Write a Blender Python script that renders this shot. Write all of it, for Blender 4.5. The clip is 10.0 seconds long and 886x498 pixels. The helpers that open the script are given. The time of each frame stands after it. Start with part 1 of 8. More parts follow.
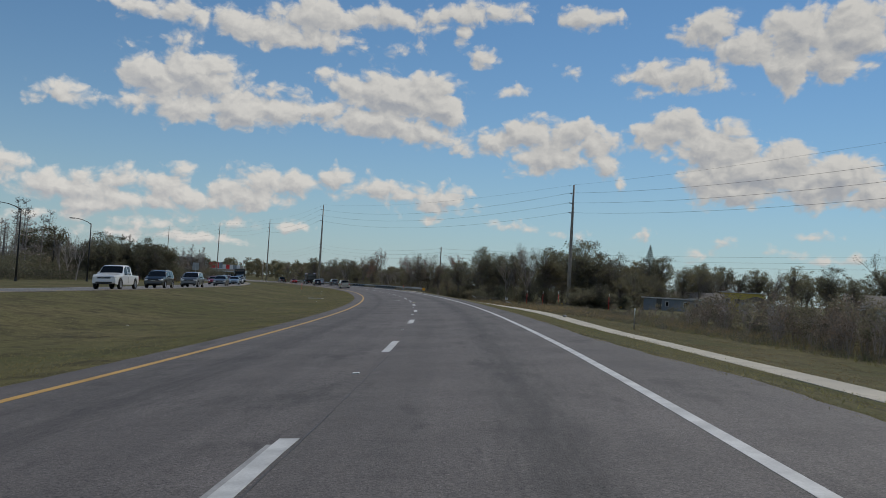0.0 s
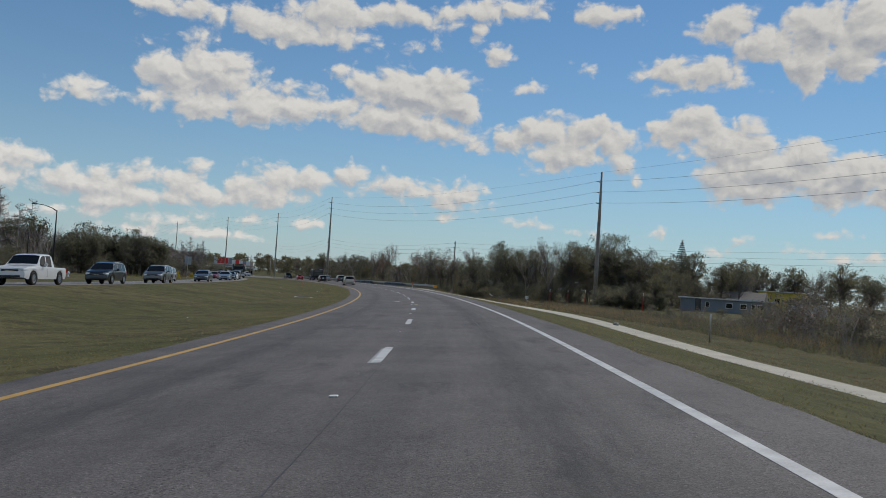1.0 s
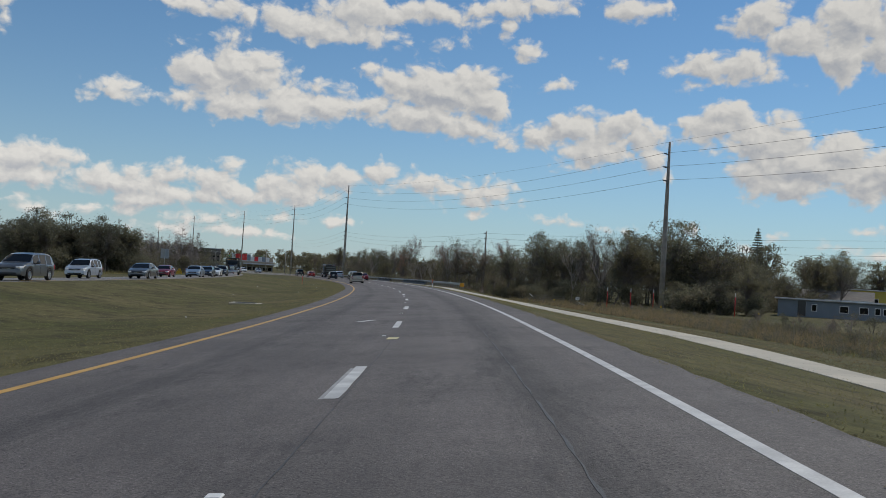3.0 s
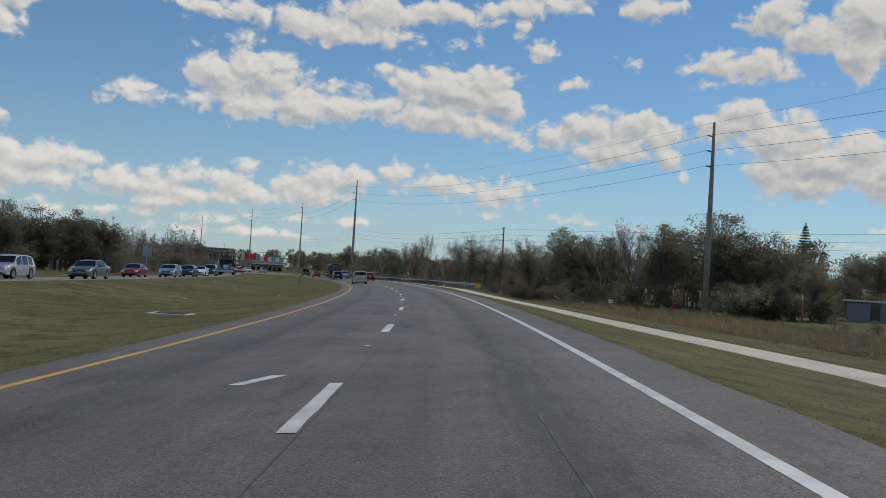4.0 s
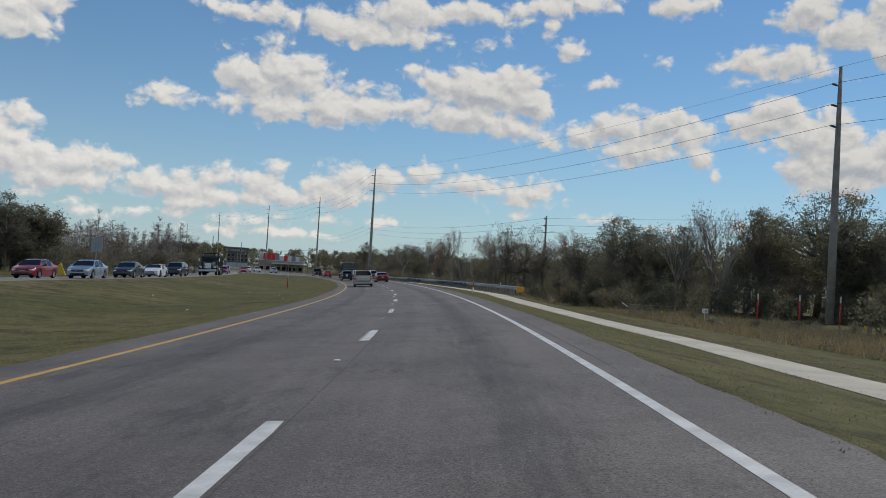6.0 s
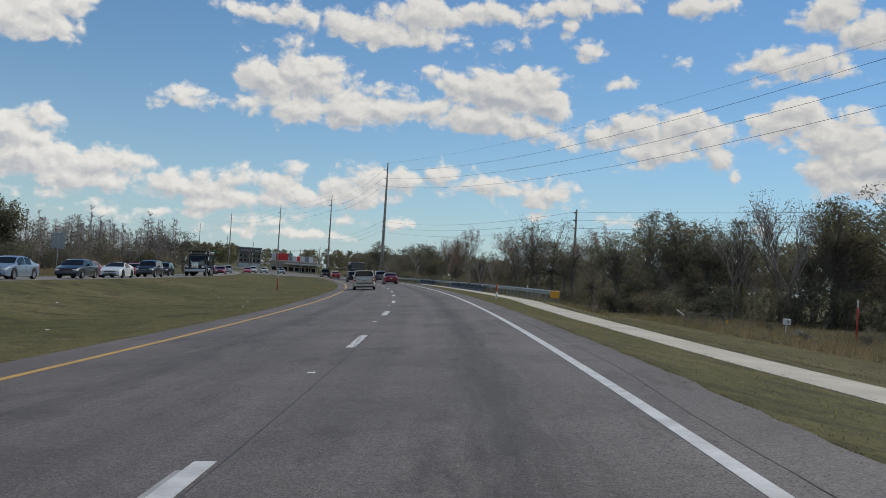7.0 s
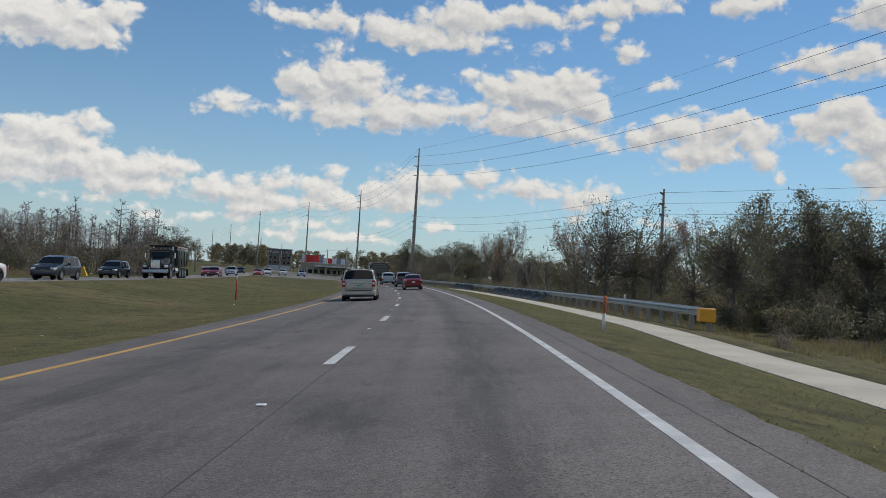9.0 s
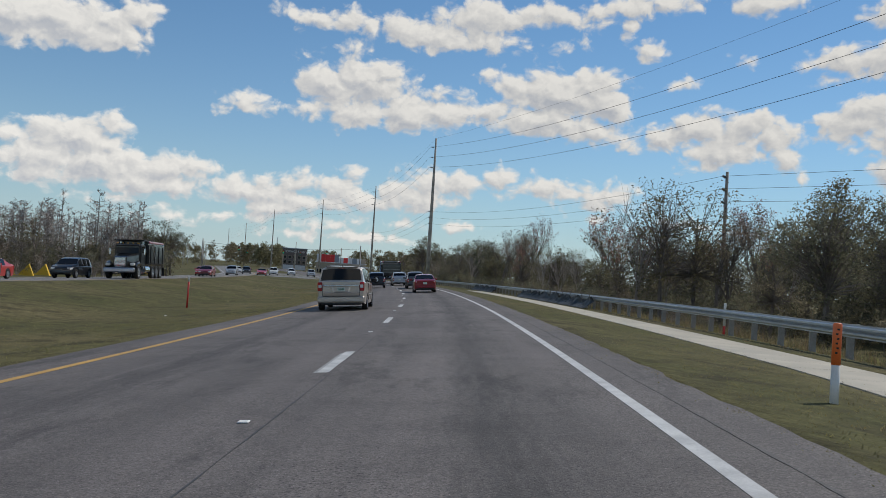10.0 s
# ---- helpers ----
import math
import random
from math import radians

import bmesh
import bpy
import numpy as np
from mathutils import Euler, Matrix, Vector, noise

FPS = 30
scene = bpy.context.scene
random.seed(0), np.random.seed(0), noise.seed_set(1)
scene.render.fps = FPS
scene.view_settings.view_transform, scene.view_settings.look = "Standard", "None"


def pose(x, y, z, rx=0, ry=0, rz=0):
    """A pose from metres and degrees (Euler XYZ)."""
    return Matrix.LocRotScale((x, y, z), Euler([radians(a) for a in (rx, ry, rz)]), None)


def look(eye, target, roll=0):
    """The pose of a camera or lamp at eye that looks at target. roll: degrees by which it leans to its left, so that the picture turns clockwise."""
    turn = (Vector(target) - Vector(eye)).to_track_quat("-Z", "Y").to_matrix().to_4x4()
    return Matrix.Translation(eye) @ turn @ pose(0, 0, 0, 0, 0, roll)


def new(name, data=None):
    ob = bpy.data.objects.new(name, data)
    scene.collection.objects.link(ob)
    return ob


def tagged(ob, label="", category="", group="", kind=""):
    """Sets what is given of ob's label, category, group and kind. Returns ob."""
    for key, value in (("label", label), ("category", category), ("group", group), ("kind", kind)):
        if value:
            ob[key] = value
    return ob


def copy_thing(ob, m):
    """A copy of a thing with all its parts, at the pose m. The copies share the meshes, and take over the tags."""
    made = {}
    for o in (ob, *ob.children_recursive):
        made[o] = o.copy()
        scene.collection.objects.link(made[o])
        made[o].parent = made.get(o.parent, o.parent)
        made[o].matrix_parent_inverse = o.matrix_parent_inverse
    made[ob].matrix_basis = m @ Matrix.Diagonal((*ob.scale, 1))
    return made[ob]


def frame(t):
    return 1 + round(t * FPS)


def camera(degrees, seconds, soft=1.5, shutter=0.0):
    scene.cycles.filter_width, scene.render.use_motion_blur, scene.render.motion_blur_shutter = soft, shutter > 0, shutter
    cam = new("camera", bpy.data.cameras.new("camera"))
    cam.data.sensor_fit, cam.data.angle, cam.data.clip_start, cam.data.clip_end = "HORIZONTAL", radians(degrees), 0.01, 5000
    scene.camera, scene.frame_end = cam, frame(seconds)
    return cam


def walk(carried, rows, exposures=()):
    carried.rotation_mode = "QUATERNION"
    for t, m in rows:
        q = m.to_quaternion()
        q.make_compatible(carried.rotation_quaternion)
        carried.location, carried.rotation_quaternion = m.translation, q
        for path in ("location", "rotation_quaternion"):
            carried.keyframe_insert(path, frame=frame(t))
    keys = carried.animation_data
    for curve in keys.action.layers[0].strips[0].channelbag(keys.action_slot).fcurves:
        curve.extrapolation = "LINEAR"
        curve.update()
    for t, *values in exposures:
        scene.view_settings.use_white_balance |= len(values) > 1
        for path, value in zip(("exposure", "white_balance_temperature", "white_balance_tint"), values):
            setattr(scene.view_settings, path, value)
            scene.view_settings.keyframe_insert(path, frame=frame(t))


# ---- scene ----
cam = camera(57.15, 10.0, soft=0.6)
PATH = [
    (0, pose(1.412, -3.717, 1.362, 92.510, -3.407, 1.741)),
    (0.5, pose(1.313, 3.741, 1.349, 92.382, -3.577, 2.290)),
    (1, pose(1.148, 11.335, 1.337, 92.251, -3.688, 2.791)),
    (1.5, pose(0.916, 18.774, 1.308, 92.084, -3.735, 3.347)),
    (2, pose(0.658, 25.936, 1.270, 91.973, -3.725, 3.864)),
    (2.5, pose(0.313, 32.952, 1.274, 91.950, -3.677, 4.345)),
    (4, pose(-1.149, 54.424, 1.224, 91.877, -3.553, 5.904)),
    (4.5, pose(-1.728, 60.840, 1.239, 91.820, -3.504, 6.329)),
    (5, pose(-2.362, 67.722, 1.236, 91.813, -3.461, 6.907)),
    (5.5, pose(-3.096, 74.447, 1.214, 91.796, -3.440, 7.427)),
    (7, pose(-5.648, 94.865, 1.164, 91.794, -3.594, 9.190)),
    (7.5, pose(-6.624, 101.653, 1.156, 91.834, -3.625, 9.905)),
    (8, pose(-7.672, 108.215, 1.139, 91.870, -3.632, 10.544)),
    (8.5, pose(-8.797, 114.679, 1.100, 91.871, -3.625, 11.221)),
    (9, pose(-10.077, 121.610, 1.084, 91.832, -3.623, 11.968)),
    (9.5, pose(-11.370, 128.164, 1.050, 91.813, -3.639, 12.657)),
    (10, pose(-12.671, 134.434, 1.064, 91.767, -3.697, 13.320)),
]
walk(cam, PATH, exposures=[(0, -0.28), (1, -0.18), (2.5, -0.14), (4, -0.14), (5.5, -0.10), (7, 0.0), (10, 0.02)])

# ---- light ----
SUN_AZ, SUN_EL = -35.0, 48.0          # degrees: azimuth left of north, height
world = bpy.data.worlds.new("sky")
scene.world = world
world.use_nodes = True
wt = world.node_tree
wt.nodes.clear()


def wmath(op, a, b=None, c=None, clamp=False):
    n = wt.nodes.new("ShaderNodeMath")
    n.operation, n.use_clamp = op, clamp
    for i, v in enumerate((a, b, c)):
        if v is None:
            continue
        if isinstance(v, (int, float)):
            n.inputs[i].default_value = v
        else:
            wt.links.new(v, n.inputs[i])
    return n.outputs[0]


def wvec(op, a, b=None, c=None):
    n = wt.nodes.new("ShaderNodeVectorMath")
    n.operation = op
    for i, v in enumerate((a, b, c)):
        if v is None:
            continue
        if isinstance(v, tuple):
            n.inputs[i].default_value = v
        else:
            wt.links.new(v, n.inputs[i])
    return n.outputs["Value"] if op in ("LENGTH", "DOT_PRODUCT") else n.outputs[0]


sky = wt.nodes.new("ShaderNodeTexSky")
sky.sky_type, sky.sun_disc = "NISHITA", False
sky.sun_elevation, sky.sun_rotation = radians(SUN_EL), radians(-SUN_AZ)
sky.air_density, sky.dust_density, sky.ozone_density = 1.0, 0.0, 3.0
coord = wt.nodes.new("ShaderNodeTexCoord")
sep = wt.nodes.new("ShaderNodeSeparateXYZ")
wt.links.new(coord.outputs["Generated"], sep.inputs[0])
az = wmath("MULTIPLY", wmath("ARCTAN2", wmath("MULTIPLY", sep.outputs[0], -1.0), sep.outputs[1]), 57.29578)
el = wmath("MULTIPLY", wmath("ARCSINE", sep.outputs[2]), 57.29578)
comb = wt.nodes.new("ShaderNodeCombineXYZ")
wt.links.new(az, comb.inputs[0])
wt.links.new(el, comb.inputs[1])
here = comb.outputs[0]

BANKS = []


def puffs(*rows):
    """One bank of cumulus: azimuth, height, half width and half height of each heap, in degrees."""
    BANKS.extend(rows)


puffs((22.4, 12.5, 2.14, 1.54), (19.5, 12.9, 2.73, 1.56), (18.4, 13.5, 1.61, 1.04), (20.1, 10.8, 2.26, 1.13), (16.5, 11.1, 2.40, 1.37), (13.9, 11.1, 1.88, 1.07), (14.4, 12.3, 1.76, 0.57), (20.3, 15.0, 1.13, 0.51), (23.0, 10.8, 1.32, 0.67))  # long bank
puffs((6.0, 12.9, 3.52, 1.68), (3.7, 13.4, 2.31, 1.30), (2.4, 12.1, 1.59, 1.38), (8.8, 13.1, 1.68, 1.07), (10.7, 14.1, 0.80, 0.45), (10.8, 11.4, 1.83, 0.92), (7.2, 11.1, 3.19, 1.24), (3.1, 10.5, 2.07, 1.01), (1.1, 9.6, 1.03, 0.47), (12.6, 11.5, 1.42, 0.69))  # tall centre
puffs((-3.9, 10.9, 2.24, 1.15), (-2.0, 10.2, 2.27, 0.92), (-6.6, 10.9, 2.20, 1.06), (-8.5, 10.3, 1.79, 0.90), (-5.2, 9.3, 2.60, 1.00), (-4.3, 8.3, 1.23, 0.42), (-9.2, 8.8, 0.81, 0.83), (-10.0, 7.6, 0.37, 0.60), (-0.5, 10.3, 1.10, 0.39))  # mid right
puffs((-14.0, 11.8, 1.78, 1.12), (-12.9, 11.1, 2.66, 0.97), (-16.4, 10.0, 3.29, 1.43), (-17.4, 11.3, 1.25, 0.51), (-19.1, 8.6, 3.86, 1.64), (-17.9, 7.4, 2.85, 1.26), (-21.0, 9.3, 2.08, 1.38), (-15.8, 8.2, 1.80, 1.12), (-22.2, 7.5, 2.04, 1.22), (-23.7, 8.2, 2.63, 1.57), (-25.9, 7.4, 1.88, 1.32))  # right wall
puffs((-12.3, 14.9, 1.87, 0.93), (-14.5, 15.0, 2.31, 0.92), (-15.2, 15.7, 1.32, 0.49), (-16.3, 14.3, 1.30, 0.39), (-13.4, 14.0, 1.70, 0.39), (-10.5, 14.8, 0.88, 0.25))  # right puff
puffs((-15.7, 17.8, 2.14, 1.30), (-18.1, 16.6, 2.66, 1.23), (-20.5, 15.3, 1.53, 1.55), (-21.3, 17.4, 2.20, 1.71), (-20.8, 14.0, 0.38, 0.41), (-23.4, 15.5, 1.99, 1.57), (-24.5, 17.2, 2.37, 1.79))  # high right
puffs((23.2, 16.7, 2.42, 0.64), (20.6, 17.0, 2.11, 0.79), (17.1, 16.7, 2.17, 0.94), (14.6, 16.3, 2.98, 1.03), (11.4, 16.2, 2.62, 0.74), (11.2, 17.8, 3.42, 1.02), (6.8, 18.1, 4.64, 0.80), (8.4, 16.0, 1.20, 0.30), (5.6, 16.2, 0.96, 0.19), (1.6, 18.6, 3.82, 0.65), (-1.1, 19.0, 1.74, 0.58), (4.1, 17.5, 0.96, 0.37))  # roof
puffs((-0.1, 15.9, 0.95, 0.82), (1.4, 17.3, 0.44, 0.74), (27.5, 10.8, 1.53, 0.72), (28.7, 10.3, 0.68, 0.25), (-2.5, 13.7, 0.51, 0.15), (-7.5, 18.7, 1.74, 0.71), (23.8, 14.3, 0.36, 0.18), (-6.6, 15.0, 0.53, 0.15), (16.1, 13.3, 0.31, 0.15), (19.7, 6.8, 0.53, 0.27))  # bits
puffs((39.5, 14.3, 4.84, 1.55), (36.5, 13.9, 2.37, 1.11), (41.8, 14.2, 3.41, 1.72), (34.8, 15.4, 1.32, 0.97))  # far left
puffs((38.3, 7.2, 3.17, 1.51), (36.1, 8.1, 1.04, 0.85), (39.9, 5.9, 2.94, 1.17), (36.9, 5.7, 3.08, 1.19), (32.7, 5.7, 3.09, 1.14), (30.9, 6.2, 0.85, 0.80), (40.4, 4.8, 2.16, 0.74), (34.4, 4.8, 2.78, 0.96), (31.5, 4.7, 1.95, 0.58), (41.7, 6.9, 1.60, 0.61))  # left bank
puffs((27.8, 4.8, 2.24, 0.90), (25.6, 4.8, 2.27, 1.00), (23.2, 5.7, 1.81, 0.81), (21.0, 5.4, 1.83, 0.92), (21.4, 4.4, 1.42, 0.72), (23.3, 4.3, 2.31, 0.61), (25.5, 4.0, 2.27, 0.60), (20.0, 6.8, 0.66, 0.35), (19.4, 4.9, 1.43, 0.66))  # left low
puffs((17.0, 5.7, 1.72, 0.76), (14.7, 6.3, 2.20, 0.95), (12.5, 6.4, 1.43, 0.95), (15.4, 5.2, 2.68, 0.76), (17.4, 4.5, 1.72, 0.56), (9.5, 6.9, 1.33, 0.76), (7.1, 6.5, 2.17, 0.76), (4.4, 6.1, 2.42, 0.66), (2.0, 6.2, 1.93, 0.74), (3.2, 5.4, 2.12, 0.42), (9.5, 5.8, 0.85, 0.29), (3.1, 4.6, 1.10, 0.32))  # centre low
puffs((33.4, 3.0, 0.49, 0.26), (35.7, 3.7, 1.36, 0.33), (37.7, 3.8, 0.93, 0.25), (32.1, 2.6, 1.35, 0.26), (28.8, 3.0, 0.74, 0.23), (22.4, 3.0, 2.17, 0.39), (19.9, 3.4, 1.41, 0.39), (16.7, 3.4, 1.82, 0.36), (26.4, 3.1, 1.43, 0.35), (12.9, 3.4, 0.87, 0.24), (23.9, 2.1, 1.92, 0.27), (19.2, 2.2, 1.81, 0.28))  # low haze
# low puffs far off over the wood
puffs((-1.6, 4.4, 0.7, 0.2), (-4.0, 4.2, 0.6, 0.22), (-6.4, 3.9, 0.8, 0.24), (-11.6, 4.4, 0.5, 0.2), (-17.1, 3.9, 0.5, 0.26), (-20.8, 3.4, 0.9, 0.22), (-22.3, 4.3, 0.6, 0.16), (-15.7, 2.9, 0.5, 0.18), (-23.8, 3.1, 0.9, 0.2))

# the rest of the sky, out of sight, carries the same broken cumulus
rng = random.Random(5)
for i in range(64):
    a = rng.uniform(50, 316)
    BANKS.append((a if a < 180 else a - 360, rng.uniform(4, 56), rng.uniform(5, 12), rng.uniform(2.0, 4.5)))


def wnoise(vec, scale, detail, rough):
    n = wt.nodes.new("ShaderNodeTexNoise")
    n.inputs["Scale"].default_value, n.inputs["Detail"].default_value = scale, detail
    n.inputs["Roughness"].default_value = rough
    wt.links.new(vec, n.inputs["Vector"])
    return n.outputs["Fac"]


def heap_field(p, heaps):
    """How deep inside the nearest heap p lies, in degrees, below nought outside."""
    best = None
    for a, e, ra, re in heaps:
        q = wvec("MULTIPLY_ADD", p, (1 / ra, 1 / re, 0.0), (-a / ra, -e / re, 0.0))
        v = wmath("MULTIPLY_ADD", wvec("LENGTH", q), -1.2 * re, 1.2 * re)
        best = v if best is None else wmath("SMOOTH_MAX", best, v, 0.22)
    return best


def cloud_depth(p):
    """The heaps with their billows: large lumps, cauliflower heads and torn edges."""
    wide = wvec("MULTIPLY", p, (1.0, 1.3, 0.0))
    lumps = wnoise(wide, 0.55, 7.0, 0.56)
    heads = wt.nodes.new("ShaderNodeTexVoronoi")
    heads.inputs["Scale"].default_value, heads.inputs["Detail"].default_value, heads.inputs["Roughness"].default_value = 0.85, 2.0, 0.5
    wt.links.new(wide, heads.inputs["Vector"])
    billow = wmath("MULTIPLY_ADD", wmath("SUBTRACT", lumps, 0.5), 2.3, wmath("MULTIPLY", wmath("SUBTRACT", 0.42, heads.outputs["Distance"]), 0.75))
    return wmath("ADD", wmath("ADD", heap_field(p, BANKS), billow), 0.40)


warp = wt.nodes.new("ShaderNodeTexNoise")
warp.inputs["Scale"].default_value, warp.inputs["Detail"].default_value = 0.45, 4.0
wt.links.new(here, warp.inputs["Vector"])
bent = wvec("ADD", here, wvec("MULTIPLY", wvec("SUBTRACT", warp.outputs["Color"], (0.5, 0.5, 0.5)), (1.6, 0.9, 0.0)))
body = cloud_depth(bent)
sunward = cloud_depth(wvec("ADD", bent, (-0.28, 0.50, 0.0)))
cover = wt.nodes.new("ShaderNodeMapRange")
cover.interpolation_type = "SMOOTHSTEP"
cover.inputs["From Min"].default_value, cover.inputs["From Max"].default_value = -0.26, 0.50
wt.links.new(body, cover.inputs["Value"])
# heads turned to the sun bright, hollows and thick undersides grey
slope = wmath("MINIMUM", wmath("MAXIMUM", wmath("SUBTRACT", body, sunward), -0.7), 0.7)
thick = wmath("MINIMUM", wmath("MAXIMUM", body, 0.0), 1.6)
soft = wnoise(here, 2.6, 6.0, 0.6)
relief = wmath("MULTIPLY_ADD", slope, 0.62, wmath("MULTIPLY_ADD", thick, -0.17, 0.68))
relief = wmath("ADD", relief, wmath("MULTIPLY", wmath("SUBTRACT", soft, 0.5), 0.35), clamp=True)
tone = wt.nodes.new("ShaderNodeValToRGB")
tone.color_ramp.elements[0].position, tone.color_ramp.elements[0].color = 0.0, (0.40, 0.425, 0.47, 1)
tone.color_ramp.elements[1].position, tone.color_ramp.elements[1].color = 1.0, (0.745, 0.73, 0.695, 1)
mid = tone.color_ramp.elements.new(0.5)
mid.color = (0.575, 0.575, 0.57, 1)
wt.links.new(relief, tone.inputs[0])
blue = wt.nodes.new("ShaderNodeMix")
blue.data_type, blue.blend_type = "RGBA", "MULTIPLY"
blue.inputs["Factor"].default_value = 1.0
wt.links.new(sky.outputs[0], blue.inputs["A"])
SKY_GAIN = 0.075
blue.inputs["B"].default_value = (SKY_GAIN * 0.80, SKY_GAIN * 1.08, SKY_GAIN * 1.20, 1)
# pale haze low over the horizon
hz = wmath("POWER", 2.718, wmath("MULTIPLY", wmath("MAXIMUM", el, 0.0), -0.16))
haze = wt.nodes.new("ShaderNodeMix")
haze.data_type = "RGBA"
wt.links.new(wmath("MULTIPLY", hz, 0.85), haze.inputs["Factor"])
wt.links.new(blue.outputs["Result"], haze.inputs["A"])
haze.inputs["B"].default_value = (0.43, 0.525, 0.585, 1)
mixer = wt.nodes.new("ShaderNodeMix")
mixer.data_type = "RGBA"
wt.links.new(cover.outputs[0], mixer.inputs["Factor"])
wt.links.new(haze.outputs["Result"], mixer.inputs["A"])
# clouds away from the sun are lit from the front and stand brighter
sdir = (-math.sin(radians(SUN_AZ)) * math.cos(radians(SUN_EL)), math.cos(radians(SUN_AZ)) * math.cos(radians(SUN_EL)), math.sin(radians(SUN_EL)))
face = wmath("MULTIPLY_ADD", wvec("DOT_PRODUCT", coord.outputs["Generated"], sdir), -0.25, 1.15)
lit = wt.nodes.new("ShaderNodeVectorMath")
lit.operation = "SCALE"
wt.links.new(tone.outputs[0], lit.inputs[0])
wt.links.new(face, lit.inputs["Scale"])
wt.links.new(lit.outputs[0], mixer.inputs["B"])
backg = wt.nodes.new("ShaderNodeBackground")
backg.inputs["Strength"].default_value = 1.0
wt.links.new(mixer.outputs["Result"], backg.inputs["Color"])
wout = wt.nodes.new("ShaderNodeOutputWorld")
wt.links.new(backg.outputs[0], wout.inputs[0])

sun = new("sun", bpy.data.lights.new("sun", "SUN"))
sun.data.energy, sun.data.angle, sun.data.color = 2.7, radians(4.0), (1.0, 0.95, 0.87)
sa, se = radians(SUN_AZ), radians(SUN_EL)
sun.matrix_world = look((-math.sin(sa) * math.cos(se) * 50, math.cos(sa) * math.cos(se) * 50, math.sin(se) * 50), (0, 0, 0))


# ---- materials ----
def material(name, base, rough=0.7, metal=0.0, var=0.25, scale=4.0, fine=60.0, bump=0.3, depth=0.01, other=None, coords="Object", spec=0.5, coat=0.0, rand=0.0, island=0.0, sub=0.0):
    """A surface with variation at two scales and fine relief. base: colour; other: colour of its stains or second tint."""
    m = bpy.data.materials.new(name)
    m.use_nodes = True
    nt = m.node_tree
    bs = nt.nodes["Principled BSDF"]
    bs.inputs["Roughness"].default_value, bs.inputs["Metallic"].default_value = rough, metal
    bs.inputs["Specular IOR Level"].default_value, bs.inputs["Coat Weight"].default_value = spec, coat
    bs.inputs["Coat Roughness"].default_value = 0.04
    tc = nt.nodes.new("ShaderNodeTexCoord")
    n1 = nt.nodes.new("ShaderNodeTexNoise")
    n1.inputs["Scale"].default_value, n1.inputs["Detail"].default_value = scale, 5.0
    n2 = nt.nodes.new("ShaderNodeTexNoise")
    n2.inputs["Scale"].default_value, n2.inputs["Detail"].default_value = fine, 3.0
    for n in (n1, n2):
        nt.links.new(tc.outputs[coords], n.inputs["Vector"])
    ramp = nt.nodes.new("ShaderNodeMapRange")
    ramp.inputs["From Min"].default_value, ramp.inputs["From Max"].default_value = 0.35, 0.65
    nt.links.new(n1.outputs["Fac"], ramp.inputs["Value"])
    mx = nt.nodes.new("ShaderNodeMix")
    mx.data_type = "RGBA"
    second = other or tuple(c * (1 - var) for c in base)
    mx.inputs["A"].default_value, mx.inputs["B"].default_value = (*base, 1), (*second, 1)
    nt.links.new(ramp.outputs[0], mx.inputs["Factor"])
    gain = nt.nodes.new("ShaderNodeMapRange")
    gain.inputs["To Min"].default_value, gain.inputs["To Max"].default_value = 1 - var, 1 + var
    nt.links.new(n2.outputs["Fac"], gain.inputs["Value"])
    mul = nt.nodes.new("ShaderNodeVectorMath")
    mul.operation = "SCALE"
    nt.links.new(mx.outputs["Result"], mul.inputs[0])
    nt.links.new(gain.outputs[0], mul.inputs["Scale"])
    last = mul.outputs[0]
    for amount, kind, socket in ((rand, "ShaderNodeObjectInfo", "Random"), (island, "ShaderNodeNewGeometry", "Random Per Island")):
        if amount:
            src = nt.nodes.new(kind)
            g = nt.nodes.new("ShaderNodeMapRange")
            g.inputs["To Min"].default_value, g.inputs["To Max"].default_value = 1 - amount, 1 + amount
            nt.links.new(src.outputs[socket], g.inputs["Value"])
            s2 = nt.nodes.new("ShaderNodeVectorMath")
            s2.operation = "SCALE"
            nt.links.new(last, s2.inputs[0])
            nt.links.new(g.outputs[0], s2.inputs["Scale"])
            last = s2.outputs[0]
    nt.links.new(last, bs.inputs["Base Color"])
    if bump:
        bp = nt.nodes.new("ShaderNodeBump")
        bp.inputs["Strength"].default_value, bp.inputs["Distance"].default_value = bump, depth
        nt.links.new(n2.outputs["Fac"], bp.inputs["Height"])
        nt.links.new(bp.outputs[0], bs.inputs["Normal"])
    if sub:
        bs.inputs["Transmission Weight"].default_value = 0.0
        tr = nt.nodes.new("ShaderNodeBsdfTranslucent")
        nt.links.new(last, tr.inputs["Color"])
        ms = nt.nodes.new("ShaderNodeMixShader")
        ms.inputs[0].default_value = sub
        nt.links.new(bs.outputs[0], ms.inputs[1])
        nt.links.new(tr.outputs[0], ms.inputs[2])
        nt.links.new(ms.outputs[0], nt.nodes["Material Output"].inputs["Surface"])
    return m


